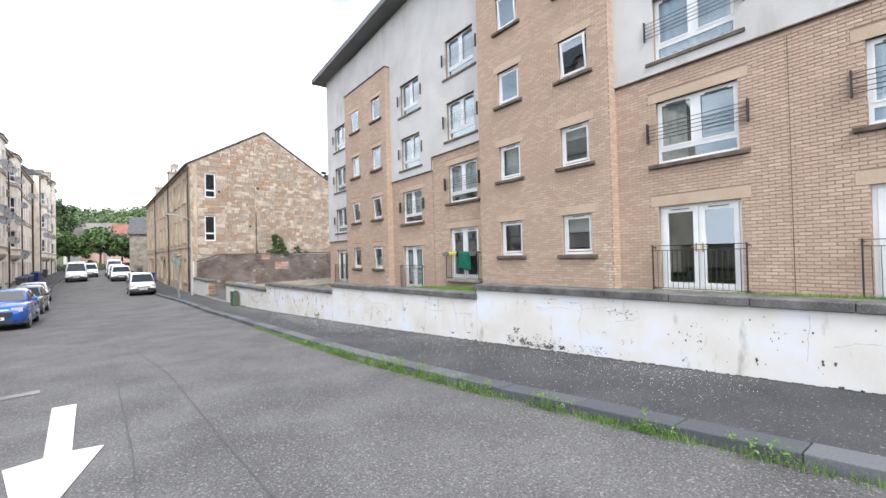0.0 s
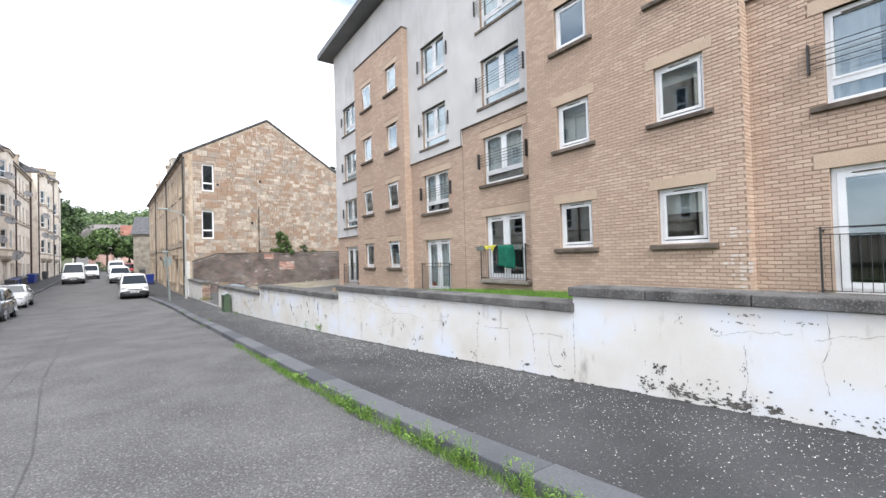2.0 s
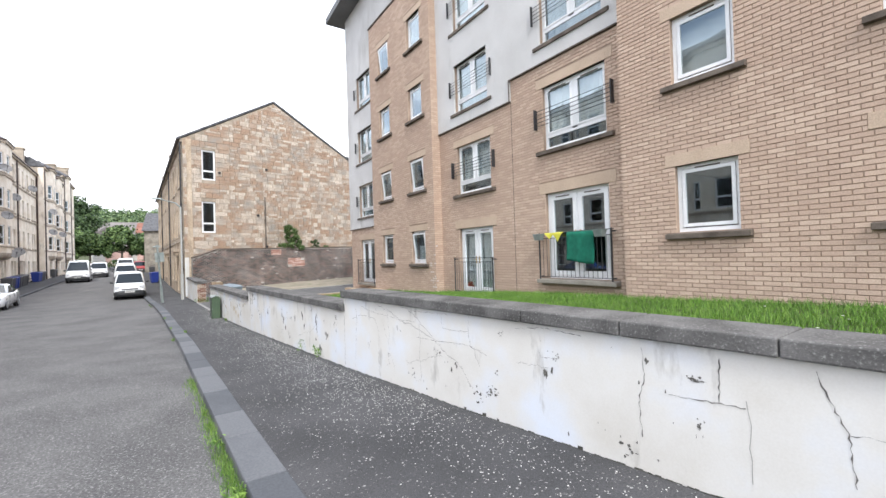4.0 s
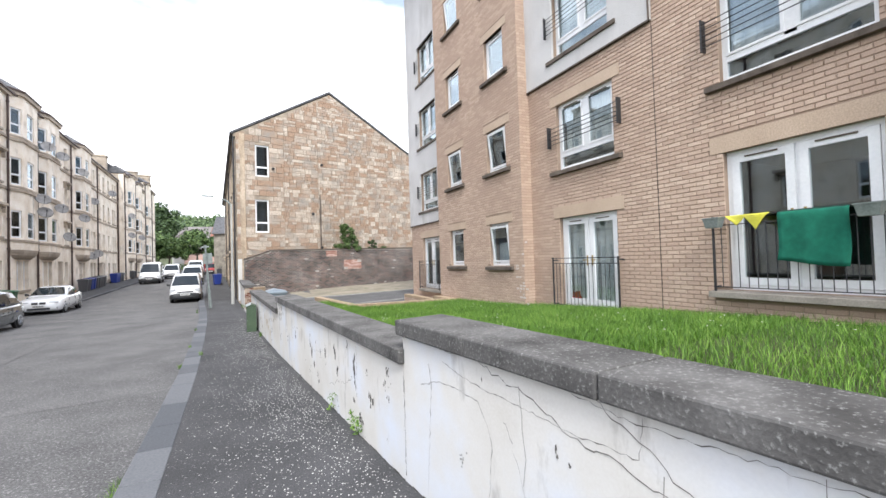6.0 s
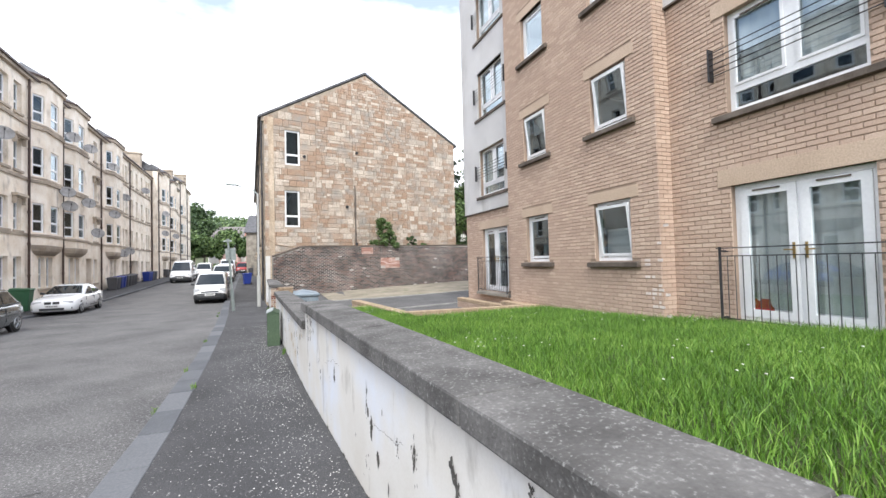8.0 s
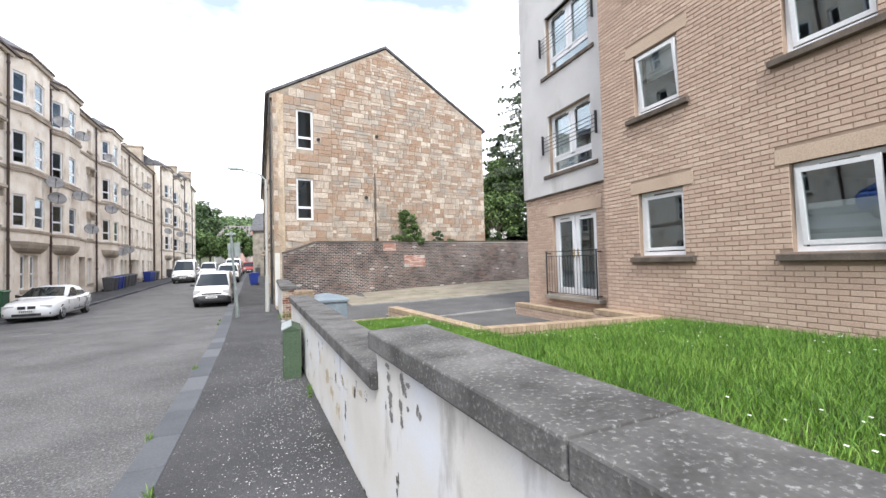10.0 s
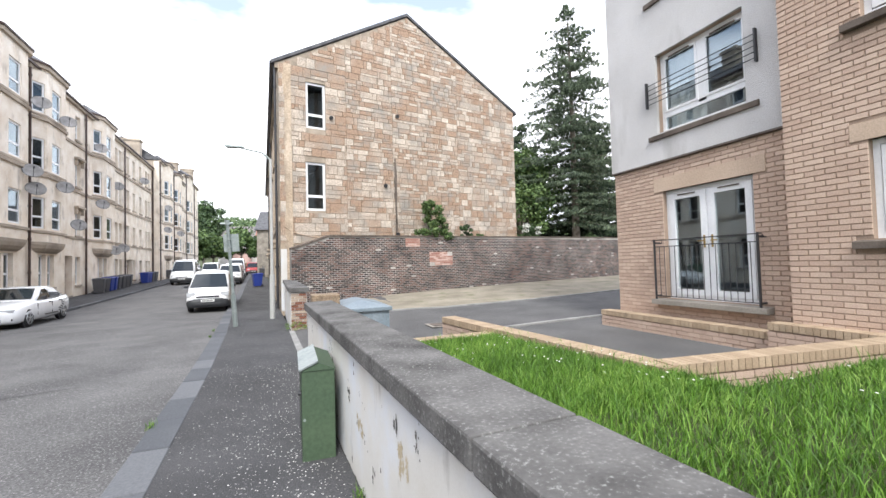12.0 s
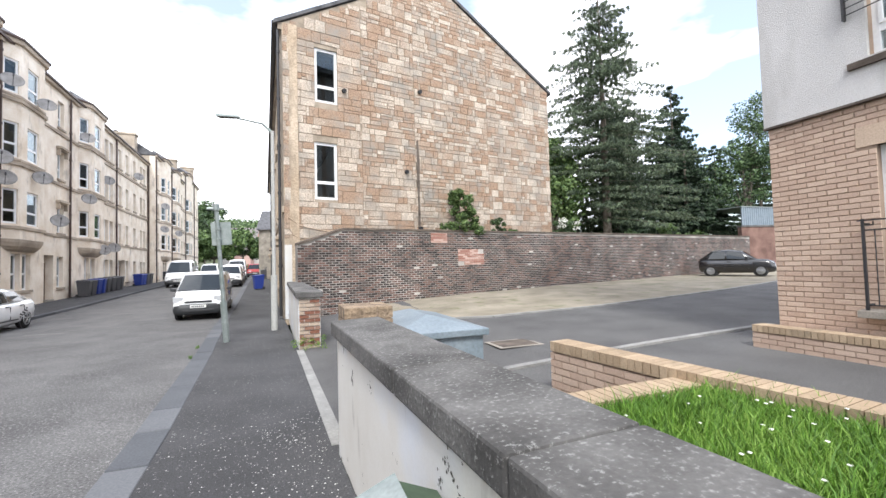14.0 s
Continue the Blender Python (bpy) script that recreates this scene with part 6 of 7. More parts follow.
wl_y = lambda x: 24.15 + (x - 0.91) * 0.205
bush(7.4, wl_y(7.4), 2.62, 0.95, 1.6, m_leaf, "leafy green shrub rooted in the top of the brick wall", 51, 48, 120)
bush(9.3, wl_y(9.3), 2.62, 0.5, 0.6, m_leafd, "small shrub rooted in the top of the brick wall", 52, 16)
bush(10.3, wl_y(10.3) + 0.3, 2.5, 0.45, 0.25, m_leaf, "low weeds on top of the brick wall", 53, 10)
bush(13.9, wl_y(13.9) + 0.7, 2.55, 0.8, 0.8, m_leafd, "white-flowering elder behind the brick wall", 54, 22)
cloud("blossom", [(13.9 + 0.5 * math.cos(i * 2.1), wl_y(13.9) + 0.3 + 0.25 * math.sin(i * 1.7), 2.9 + 0.09 * (i % 6), 0.13) for i in range(12)], 26, 0.04, m_flower, None, "clusters of white elder blossom", "stuff", category="blossom", seed=9)
bush(23.5, wl_y(23.5) + 0.9, 2.55, 0.9, 0.9, m_leaf, "leafy green shrub behind the brick wall", 55, 20)
bush(19.5, wl_y(19.5) + 0.8, 2.5, 0.8, 0.5, m_leafd, "leafy green shrub behind the brick wall", 56, 16)
bush(26.5, wl_y(26.5) + 0.8, 2.5, 1.2, 0.45, m_leaf, "yellow-green weeds behind the brick wall", 57, 16)

# hill woods and far trees, more than can be counted
rr = random.Random(77)
spots = []
for i in range(1500):
    x, y = rr.uniform(-150, 150), rr.uniform(165, 300)
    top = 7.5 + max(0, (y - 160) * 0.185) + 2.5 * math.sin(x * 0.05)
    for k in range(3):
        spots.append((x + rr.uniform(-2, 2), y + rr.uniform(-2, 2), top + rr.uniform(-3.5, 2.5) + (4 if x < -22 and y < 200 else 0), rr.uniform(1.6, 3.2)))
cloud("hill_woods", spots, 42, 0.62, m_wood, None, "leafy woodland covering the hill at the end of the street", "stuff", 0.4, 6, category="woodland")
g = Geo()
gx = [-260 + 40 * i for i in range(14)]
for y, z in ((130, 1.0), (165, 4), (230, 14), (320, 26), (420, 28)):
    for x in gx:
        g.v.append((x, y, z))
g.f = [(j * 14 + i, j * 14 + i + 1, (j + 1) * 14 + i + 1, (j + 1) * 14 + i) for j in range(4) for i in range(13)]
put_mesh("hill", g.mesh("hill", m_ground), label="wooded hillside beyond the houses", kind="structure")
for i, (x, y, h, r_) in enumerate(((-19.5, 104, 9.0, 5.0), (-14.0, 103, 7.4, 4.2), (-24.5, 112, 14.5, 6), (-22.0, 118, 18, 6.5), (-19.0, 122, 17.0, 6), (-8.9, 104, 8.6, 3.9), (-5.2, 108, 7.4, 3.2), (-2.0, 106, 7.4, 3.2), (-30, 114, 16, 6))):
    broad(x, y, 0.8, h, r_, m_leaf if i in (0, 1, 5) else m_leafd, "broad leafy tree at the end of the street", 60 + i, 60, 90, 0.3, 0.25, 0.2)

# far houses
m_whitew, m_pink, m_redroof = surface("white_harling", (0.62, 0.61, 0.58), (0.70, 0.69, 0.66), 0.3, 0.9, 5), surface("pink_render", (0.50, 0.33, 0.28), (0.56, 0.38, 0.33), 0.3, 0.9, 5), surface("red_tiles", (0.20, 0.085, 0.06), (0.30, 0.14, 0.10), 0.6, 0.9, 6)
m_greyroof = surface("grey_tiles", (0.16, 0.145, 0.14), (0.22, 0.20, 0.19), 0.6, 0.9, 6)


def house(x, y, w, d, eave, ridge, turn, wall_mat, roof_mat, label, wins, z0=0.7):
    h = thing("house", Matrix.Translation((x, y, z0)) @ pose(0, 0, 0, 0, 0, turn), label, "house")
    hs = [(u, u + 1.2, z, z + 1.3) for u in wins for z in (1.0, 3.7) if z + 1.5 < eave]
    g = slab(Geo(), 0, w, -1.5, eave, 0.3, hs)
    part("wall", g, wall_mat, h)
    for b in ((0, 0.3, 0.3, d, -1.5, eave), (w - 0.3, w, 0.3, d, -1.5, eave), (0.3, w - 0.3, d - 0.3, d, -1.5, eave)):
        part("wall", Geo().box(*b), wall_mat, h)
    part("roof", Geo().add([(-0.3, -0.4, eave), (w + 0.3, -0.4, eave), (w + 0.3, d + 0.4, eave), (-0.3, d + 0.4, eave), (-0.3, d / 2, ridge), (w + 0.3, d / 2, ridge)], [(3, 2, 1, 0), (0, 1, 5, 4), (2, 3, 4, 5), (0, 4, 3), (1, 2, 5)]), roof_mat, h)
    for a, b, c, e in hs:
        old_window(h, Matrix.Translation((a, 0.1, c)), b - a, e - c)
    return h


house(-18.5, 141, 11.5, 9, 9.0, 13.2, -4, m_whitew, m_greyroof, "white harled house with a grey tiled roof", (1.5, 4.5, 7.8))
house(-11.2, 133, 6, 6, 8.6, 11.2, 86, m_whitew, m_greyroof, "white gabled wing of a house", (2.0,))
house(-7.6, 130, 8, 8, 9.2, 12.2, -4, m_pink, m_redroof, "pinkish rendered house with a red tiled roof", (1.2, 4.0))
house(-13.8, 126, 4.5, 5, 5.2, 7.4, -4, m_pink, m_greyroof, "small pale pink rendered house", (1.2,))
m_rubble = surface("grey_rubble_stone", (0.17, 0.15, 0.125), (0.34, 0.31, 0.265), 1.5, 0.95, 8)
house(-3.6, 72, 9, 9, 6.6, 9.8, -6, m_rubble, m_slate, "rubble-stone house with a slate roof and dormer", (5.0,), 0.2)
part_w = thing("boundary_wall", Matrix.Translation((-1.75, 60.6, -0.3)) @ pose(0, 0, 0, 0, 0, 95), "low pale rendered wall along the far footway", "wall")
part("wall_body", Geo().box(0, 11, 0, 0.25, -0.3, 1.9), m_step, part_w)
hedge = [(-24 + 1.1 * i, 98.5 + rr.uniform(-0.5, 0.5), 1.4 + rr.uniform(-0.2, 0.5), 0.9) for i in range(24)]
cloud("hedge", hedge, 160, 0.16, m_leaf, None, "clipped green hedge at the end of the street", "stuff", 0.3, 12, category="hedge")

# shed and brick wall at the end of the yard
ew = thing("boundary_wall", Matrix.Translation((31.2, 30.3, 0)) @ pose(0, 0, 0, 0, 0, -12), "tall reddish brick end wall of the yard", "boundary wall")
part("wall_body", Geo().box(0, 12, 0, 0.35, -0.5, 3.35), m_endb, ew, "weathered red brick")
part("coping_stone", Geo().box(-0.05, 12, -0.05, 0.4, 3.35, 3.47), m_coping, ew)
sh = thing("shed", Matrix.Translation((34.6, 32.6, 0.3)), "grey corrugated metal shed behind the brick wall", "shed")
g = Geo()
for i in range(24):
    g.box(0.25 * i, 0.25 * i + 0.16, -0.03, 0.03, 0, 4.9)
g.box(0, 6, 0.0, 0.05, 0, 4.85)
part("sheet_wall", g, m_blue, sh, "grey-green corrugated sheet")
part("roof", Geo().box(-0.08, 6.2, -0.08, 4, 4.9, 4.97), m_galv, sh)

# ---- satellite dishes, laundry, planters ----
m_dish = surface("dish_grey", (0.20, 0.19, 0.18), (0.34, 0.33, 0.32), 3, 0.6, 20, 0)
for i, (u, d, z) in enumerate(((34.1, 1.25, 10.35), (33.6, 1.1, 6.6), (33.8, 1.15, 5.7), (39.6, 0.75, 4.35), (43.6, 0.75, 10.4), (43.9, 0.75, 6.3), (37.8, 1.1, 10.5), (37.4, 1.1, 6.4), (48.4, 0.5, 8.45), (56.6, 0.5, 10.45), (47.2, 0.6, 3.0), (49.8, 0.5, 3.3), (63.2, 1.6, 6.0), (63.6, 1.6, 8.6), (70.4, 1.7, 6.1), (26.5, 0.6, 8.4))):
    dt = thing("satellite_dish", TM @ Matrix.Translation((u, -(d - 0.28 if d > 1 else d), z)) @ pose(0, 0, 0, 62, 0, -62), "weathered grey satellite dish bracketed to the tenement", "satellite dish", "satellite dishes")
    part("reflector", Geo().lathe([(0.02, 0.0), (0.2, 0.02), (0.34, 0.06), (0.42, 0.11), (0.425, 0.115), (0.34, 0.075), (0.2, 0.035)], (0, 0, 0), 20), m_dish, dt, "", True)
    part("feed_arm", Geo().tube((0, -0.4, 0.1), (0, -0.1, 0.5), 0.012, n=6).box(-0.03, 0.03, -0.14, -0.04, 0.46, 0.54), m_black, dt)
    part("bracket", Geo().tube((0, 0, -0.02), (0.05, 0.3, -0.35), 0.02, n=6), m_black, dt)
dt = thing("satellite_dish", Matrix.Translation((0.42, 37.6, 11.95)) @ pose(0, 0, 0, 65, 0, -20), "pale satellite dish on the tenement chimney", "satellite dish", "satellite dishes")
part("reflector", Geo().lathe([(0.02, 0.0), (0.2, 0.02), (0.34, 0.06), (0.42, 0.11), (0.425, 0.115), (0.34, 0.075), (0.2, 0.035)], (0, 0, 0), 20), m_step, dt, "", True)
part("bracket", Geo().tube((0, 0, -0.02), (0.05, -0.7, -0.25), 0.02, n=6), m_black, dt)
m_towel = surface("green_towelling", (0.006, 0.10, 0.065), (0.012, 0.16, 0.10), 8, 0.95, 120, 0.6)
m_yellow = surface("yellow_cloth", (0.62, 0.58, 0.06), (0.75, 0.70, 0.12), 5, 0.9, 60, 0.2)


def cloth(name, y0, y1, z, drop, mat, label, seed, point=False):
    """A cloth folded over the rail at height z, from y0 to y1 along the front."""
    r = random.Random(seed)
    nx, nz = 14, 12
    g = Geo()
    for i in range(nx + 1):
        f = i / nx
        y = y0 + (y1 - y0) * f
        dd = drop * ((1 - abs(2 * f - 1)) * 0.9 + 0.08 if point else (1 - 0.06 * math.sin(3 * f + seed)))
        for j in range(nz + 1):
            q = j / nz
            wave = 0.018 * math.sin(9 * f * (y0 - y1) * 2 + seed) * q + 0.006 * r.random()
            g.v.append((FX - 0.185 - wave if j else FX - 0.16, y + 0.02 * math.sin(5 * q + seed) * q, z + 0.012 - dd * q))
    for i in range(nx):
        for j in range(nz):
            a = i * (nz + 1) + j
            g.f.append((a, a + 1, a + nz + 2, a + nz + 1))
    me = g.mesh(name, mat, True)
    ob = put_mesh(name, me, label=label, category="cloth")
    mod = ob.modifiers.new("thick", "SOLIDIFY")
    mod.thickness = 0.008


RZ = S2 + 1.12
cloth("towel", -0.74, -1.50, RZ, 0.72, m_towel, "dark green bath towel hung over the balcony rail", 2)
cloth("yellow_cloth", -0.06, -0.34, RZ, 0.16, m_yellow, "yellow cloth draped over the balcony rail", 1, True)
cloth("yellow_cloth", -0.32, -0.64, RZ, 0.24, m_yellow, "yellow cloth draped over the balcony rail", 3, True)
for y in (0.08, -1.72):
    pb = thing("planter_box", Matrix.Translation((FX - 0.262, y, RZ - 0.16)) @ Matrix.Diagonal((0.85, 0.72, 0.85, 1)), "small grey plastic planter hooked on the balcony rail", "planter")
    part("trough", Geo().loft([[(-0.07, -0.13, 0), (0.07, -0.13, 0), (0.07, 0.13, 0), (-0.07, 0.13, 0)], [(-0.1, -0.17, 0.17), (0.1, -0.17, 0.17), (0.1, 0.17, 0.17), (-0.1, 0.17, 0.17)]]), m_galv, pb, bevel=0.006)
    part("rim", Geo().box(-0.11, 0.11, -0.18, 0.18, 0.165, 0.185), m_galv, pb)


def curtain(y0, y1, z0, z1, x, mat, label, seed):
    """A hanging net or curtain inside a window."""
    n = max(10, int((y0 - y1) / 0.03))
    g = Geo()
    for i in range(n + 1):
        y = y0 + (y1 - y0) * i / n
        o = 0.035 * math.sin(i * 0.9 + seed) + 0.015 * math.sin(i * 2.3)
        g.v += [(x + o, y, z0), (x + o * 0.6, y, z1)]
    g.f = [(2 * i, 2 * i + 2, 2 * i + 3, 2 * i + 1) for i in range(n)]
    put_mesh("curtain", g.mesh("curtain", mat, True), label=label, category="curtain")


CX = FX + 0.24
m_net = surface("net_curtain", (0.74, 0.76, 0.76), (0.82, 0.84, 0.84), 2, 0.9, 30, 0)
curtain(3.80, 2.22, S1 + 0.05, S1 + 2.0, CX, m_net, "pale net curtain drawn across the glazed doors", 1)
curtain(3.80, 2.22, S1 + 3.6, S1 + 4.75, CX, m_net, "pale net curtain in the window", 2)
curtain(-0.02, -1.72, S2 + 3.6, S2 + 4.8, CX, m_net, "pale net curtain in the window", 3)
curtain(-8.95, -9.55, S2 + 3.28, S2 + 4.8, CX, m_curtain, "white curtain pulled to one side of the window", 4)
for y, base, floors in ((12.40, S1 + 0.52, (2, 3)), (3.86, S1 + 0.52, (2, 3)), (0.04, S2 + 0.55, (2, 3)), (-8.90, S2 + 0.55, (3,)), (-12.8, S2 + 0.55, (1, 2))):
    for k in floors:
        curtain(y - 0.04, y - 1.66, base + 2.7 * k + 0.05, base + 2.7 * k + 1.5, CX, m_net, "pale net curtain in the window", k + y)
curtain(12.3, 11.6, S1 + 3.3, S1 + 4.7, CX, m_net, "pale net curtain in the window", 5)
curtain(-8.95, -10.6, S2 + 6.1, S2 + 7.5, CX, m_net, "pale net curtain in the window", 6)
for y, w, z, f in ((6.53, 0.98, S1 + 0.95, 0.55), (9.14, 0.98, S1 + 3.65, 0.4), (-6.10, 1.02, S2 + 0.95, 0.45), (-3.4, 1.02, S2 + 3.65, 0.8), (-6.10, 1.02, S2 + 3.65, 0.3)):
    put_mesh("window_blind", Geo().box(FX - BAY + 0.32, FX - BAY + 0.325, y - w + 0.02, y - 0.02, z + 1.2 * (1 - f) if z > S2 + 0.96 or y < 0 else z, z + 1.16 if z > S2 + 0.96 or y < 0 else z + 1.2 * f).tidy("window_blind", m_net), label="pale roller blind behind the small window", category="blind")
tb = thing("red_bag", Matrix.Translation((FX + 0.25, 3.62, S1 + 0.08)), "red cloth bag standing behind the glazed door", "bag")
part("bag_body", Geo().loft([[(-0.08, -0.15, 0), (0.08, -0.15, 0), (0.08, 0.15, 0), (-0.08, 0.15, 0)], [(-0.1, -0.17, 0.12), (0.1, -0.17, 0.12), (0.1, 0.17, 0.12), (-0.1, 0.17, 0.12)], [(-0.03, -0.1, 0.26), (0.03, -0.1, 0.26), (0.03, 0.1, 0.26), (-0.03, 0.1, 0.26)]]), m_redp, tb, bevel=0.01)
# painted-over render mark by the end window and soil pipes up the front
for u in (U(-11.65), U(1.2)):
    part("movement_joint", Geo().box(u - 0.006, u + 0.006, -0.016, -0.001, 0.2, 6.5 if u > 13 else 5.9), m_sill, flats, "vertical movement joint in the brickwork")

# ---- grass ----


def blades(name, pts, h, w, mat, label, seed, lean=0.5, category="grass"):
    """Three-cornered blades bent over a little, at points (x, y, z)."""
    r = np.random.RandomState(seed)
    p = np.array(pts, float)
    n = len(p)
    a = r.rand(n) * 6.283
    hh = h * (0.45 + 0.75 * r.rand(n))
    ww = w * (0.7 + 0.6 * r.rand(n))
    dx, dy = np.cos(a), np.sin(a)
    la = r.rand(n) * 6.283
    lx, ly = np.cos(la) * hh * lean * r.rand(n), np.sin(la) * hh * lean * r.rand(n)
    v = np.zeros((n, 5, 3))
    v[:, 0] = p + np.stack([-dx * ww / 2, -dy * ww / 2, 0 * a], 1)
    v[:, 1] = p + np.stack([dx * ww / 2, dy * ww / 2, 0 * a], 1)
    v[:, 2] = p + np.stack([dx * ww * 0.4 + lx * 0.35, dy * ww * 0.4 + ly * 0.35, hh * 0.6], 1)
    v[:, 3] = p + np.stack([-dx * ww * 0.4 + lx * 0.35, -dy * ww * 0.4 + ly * 0.35, hh * 0.6], 1)
    v[:, 4] = p + np.stack([lx, ly, hh * 0.95], 1)
    base = np.arange(n)[:, None] * 5
    quads, tris = base + np.array([0, 1, 2, 3]), base + np.array([3, 2, 4])
    me = bpy.data.meshes.new(name)
    me.vertices.add(n * 5), me.loops.add(n * 7), me.polygons.add(n * 2)
    me.vertices.foreach_set("co", v.reshape(-1))
    me.loops.foreach_set("vertex_index", np.concatenate([quads, tris], 1).reshape(-1))
    st = (np.arange(n)[:, None] * 7 + np.array([0, 4])).reshape(-1)
    me.polygons.foreach_set("loop_start", st)
    me.polygons.foreach_set("loop_total", np.tile([4, 3], n))
    me.update()
    me.materials.append(mat)
    return put_mesh(name, me, label=label, category=category, kind="stuff")


r = np.random.RandomState(4)
pts = []
NB = 380000
ys_ = np.where(r.rand(NB) < 0.76, r.uniform(-1, 11.6, NB), r.uniform(-14, -1, NB))
fs = r.rand(NB)
wx = np.interp(ys_, [a for a, _ in WALL], [b for _, b in WALL]) + 0.33
ex = np.where(ys_ > 8.5, 4.05 - 0.1 * (ys_ - 8.5), np.where((ys_ > 4.9), 7.40, np.where((ys_ < -2.3) & (ys_ > -7.8), 7.40, 7.72)))
xs_ = wx + (ex - wx) * fs
zs_ = np.interp(ys_, [a for a, _ in LAWN], [b for _, b in LAWN]) - 0.035
patchy = 0.5 + 0.5 * np.sin(xs_ * 2.1 + 1.3 * np.sin(ys_ * 1.7)) * np.sin(ys_ * 2.6 + xs_)
keep = r.rand(NB) < 0.55 + 0.45 * patchy
P3 = np.stack([xs_, ys_, zs_], 1)[keep]
blades("lawn_grass", P3, 0.10, 0.0055, m_grass, "long uneven green lawn grass with daisies", 5, 0.9)
tall_ = P3[r.rand(len(P3)) < 0.05]
blades("long_grass", tall_, 0.17, 0.006, m_grass, "taller tufts in the uncut lawn", 6, 0.8)
dz = P3[r.choice(len(P3), 500, replace=False)]
g = Geo()
for x, y, z in dz:
    if math.sin(x * 1.3 + y * 0.9) > -0.1:
        q, rad = z + 0.095 + 0.025 * math.sin(x * 50), 0.012
        g.add([(x + rad * math.cos(k * 1.0472), y + rad * math.sin(k * 1.0472), q + 0.004 * (k % 2)) for k in range(6)], [(0, 1, 2, 3, 4, 5)])
put_mesh("daisies", g.mesh("daisies", m_flower), label="white daisies dotted through the lawn", category="daisies", kind="stuff")
# weeds in the gutter and at the foot of the wall
m_weed = surface("weed_leaves", (0.06, 0.14, 0.02), (0.20, 0.32, 0.06), 2, 0.7, 20, 0, per="island")
pts = []
for i in range(9000):
    y = r.uniform(-15.5, 0.5)
    dens = 0.5 + 0.5 * math.sin(y * 2.3 + 0.7) * math.sin(y * 0.9 + 2)
    if r.rand() < 0.15 + dens * (1.0 if -12.5 < y < -2.0 else 0.35):
        x = kerb_e(y) - abs(r.normal(0, 0.06)) - 0.01
        pts.append((x, y, level(y) - 0.115))
blades("gutter_grass", pts, 0.10, 0.0045, m_weed, "straggling grass growing in the gutter along the kerb", 8, 0.9)
spots = []
for y in (-13.0, -12.2, -11.1, -10.3, -9.6, -8.8, -7.9, -7.2, -6.4, -6.0, -5.7, -5.0, -4.4, -3.9, -3.0):
    for k in range(5):
        spots.append((kerb_e(y) - 0.07 + r.uniform(-0.07, 0.05), y + r.uniform(-0.25, 0.25), level(y) - 0.07 + r.uniform(0, 0.16), 0.055))
for y in (0.2, 0.35, 1.1, 8.9, 10.9):
    for k in range(4):
        spots.append((wall_x(y) - 0.04 + r.uniform(-0.04, 0.03), y + r.uniform(-0.15, 0.15), level(y) + r.uniform(0.0, 0.22 if y < 3 else 0.06), 0.04))
for k in range(26):
    spots.append((0.95 + r.uniform(-0.2, 0.4), 18.15 + r.uniform(-0.15, 0.1), -0.36 + r.uniform(0, 0.2), 0.05))
cloud("weeds", spots, 16, 0.011, m_weed, None, "small leafy weeds along the kerb and wall foot", "stuff", 0.5, 14, 2.0, category="weeds")


def stalk(g, x, y, z, h, rr):
    """An upright weed: a bent stem with narrow leaves in turn up it."""
    lx, ly = rr.uniform(-0.25, 0.25), rr.uniform(-0.25, 0.25)
    n = max(5, int(h / 0.012))
    for i in range(n):
        f = i / n
        cx, cy, cz = x + lx * h * f * f, y + ly * h * f * f, z + h * f
        a = i * 2.4 + rr.uniform(-0.3, 0.3)
        ln = (0.045 * (1 - 0.6 * f)) * rr.uniform(0.7, 1.2)
        dx, dy = math.cos(a), math.sin(a)
        g.add([(cx, cy, cz), (cx + dx * ln * 0.5 - dy * 0.005, cy + dy * ln * 0.5 + dx * 0.005, cz + ln * 0.35), (cx + dx * ln, cy + dy * ln, cz + ln * 0.25), (cx + dx * ln * 0.5 + dy * 0.005, cy + dy * ln * 0.5 - dx * 0.005, cz + ln * 0.30)], [(0, 1, 2, 3)])
    g.add([(x - 0.002, y, z), (x + 0.002, y, z), (x + lx * h + 0.001, y + ly * h, z + h), (x + lx * h - 0.001, y + ly * h, z + h)], [(0, 1, 2, 3)])


rs, g = random.Random(12), Geo()
for y, n, h in ((-13.2, 5, 0.16), (-12.1, 6, 0.18), (-11.0, 7, 0.2), (-9.9, 6, 0.2), (-9.15, 8, 0.24), (-8.7, 8, 0.26), (-8.1, 8, 0.28), (-7.6, 7, 0.26), (-7.1, 7, 0.22), (-6.5, 12, 0.16), (-6.1, 12, 0.2), (-5.7, 8, 0.14), (-4.6, 5, 0.12), (-3.6, 4, 0.1)):
    for _ in range(n * 2):
        yy = y + rs.gauss(0, 0.10)
        stalk(g, kerb_e(yy) - 0.04 - abs(rs.gauss(0, 0.03)), yy, level(yy) - 0.115, h * rs.uniform(0.5, 1.1), rs)
put_mesh("tall_weeds", g.mesh("tall_weeds", m_weed), label="upright leafy weeds growing out of the gutter", category="weeds", kind="stuff")
pts = [(x + r.normal(0, 0.02), y + r.normal(0, 0.05), level(y) + (-0.1 if x < kerb_e(y) else 0)) for x, y in ((kerb_e(5.9) - 0.05, 5.9), (kerb_e(-1.6) - 0.05, -1.6), (kerb_e(6.6) + 0.3, 6.6), (kerb_e(18.9) - 0.1, 18.9), (kerb_e(20.2) - 0.1, 20.2), (wall_x(9.2) - 0.03, 9.2), (kerb_e(11.4) + 0.02, 11.4), (kerb_e(8.0) + 0.02, 8.0)) for _ in range(34)]
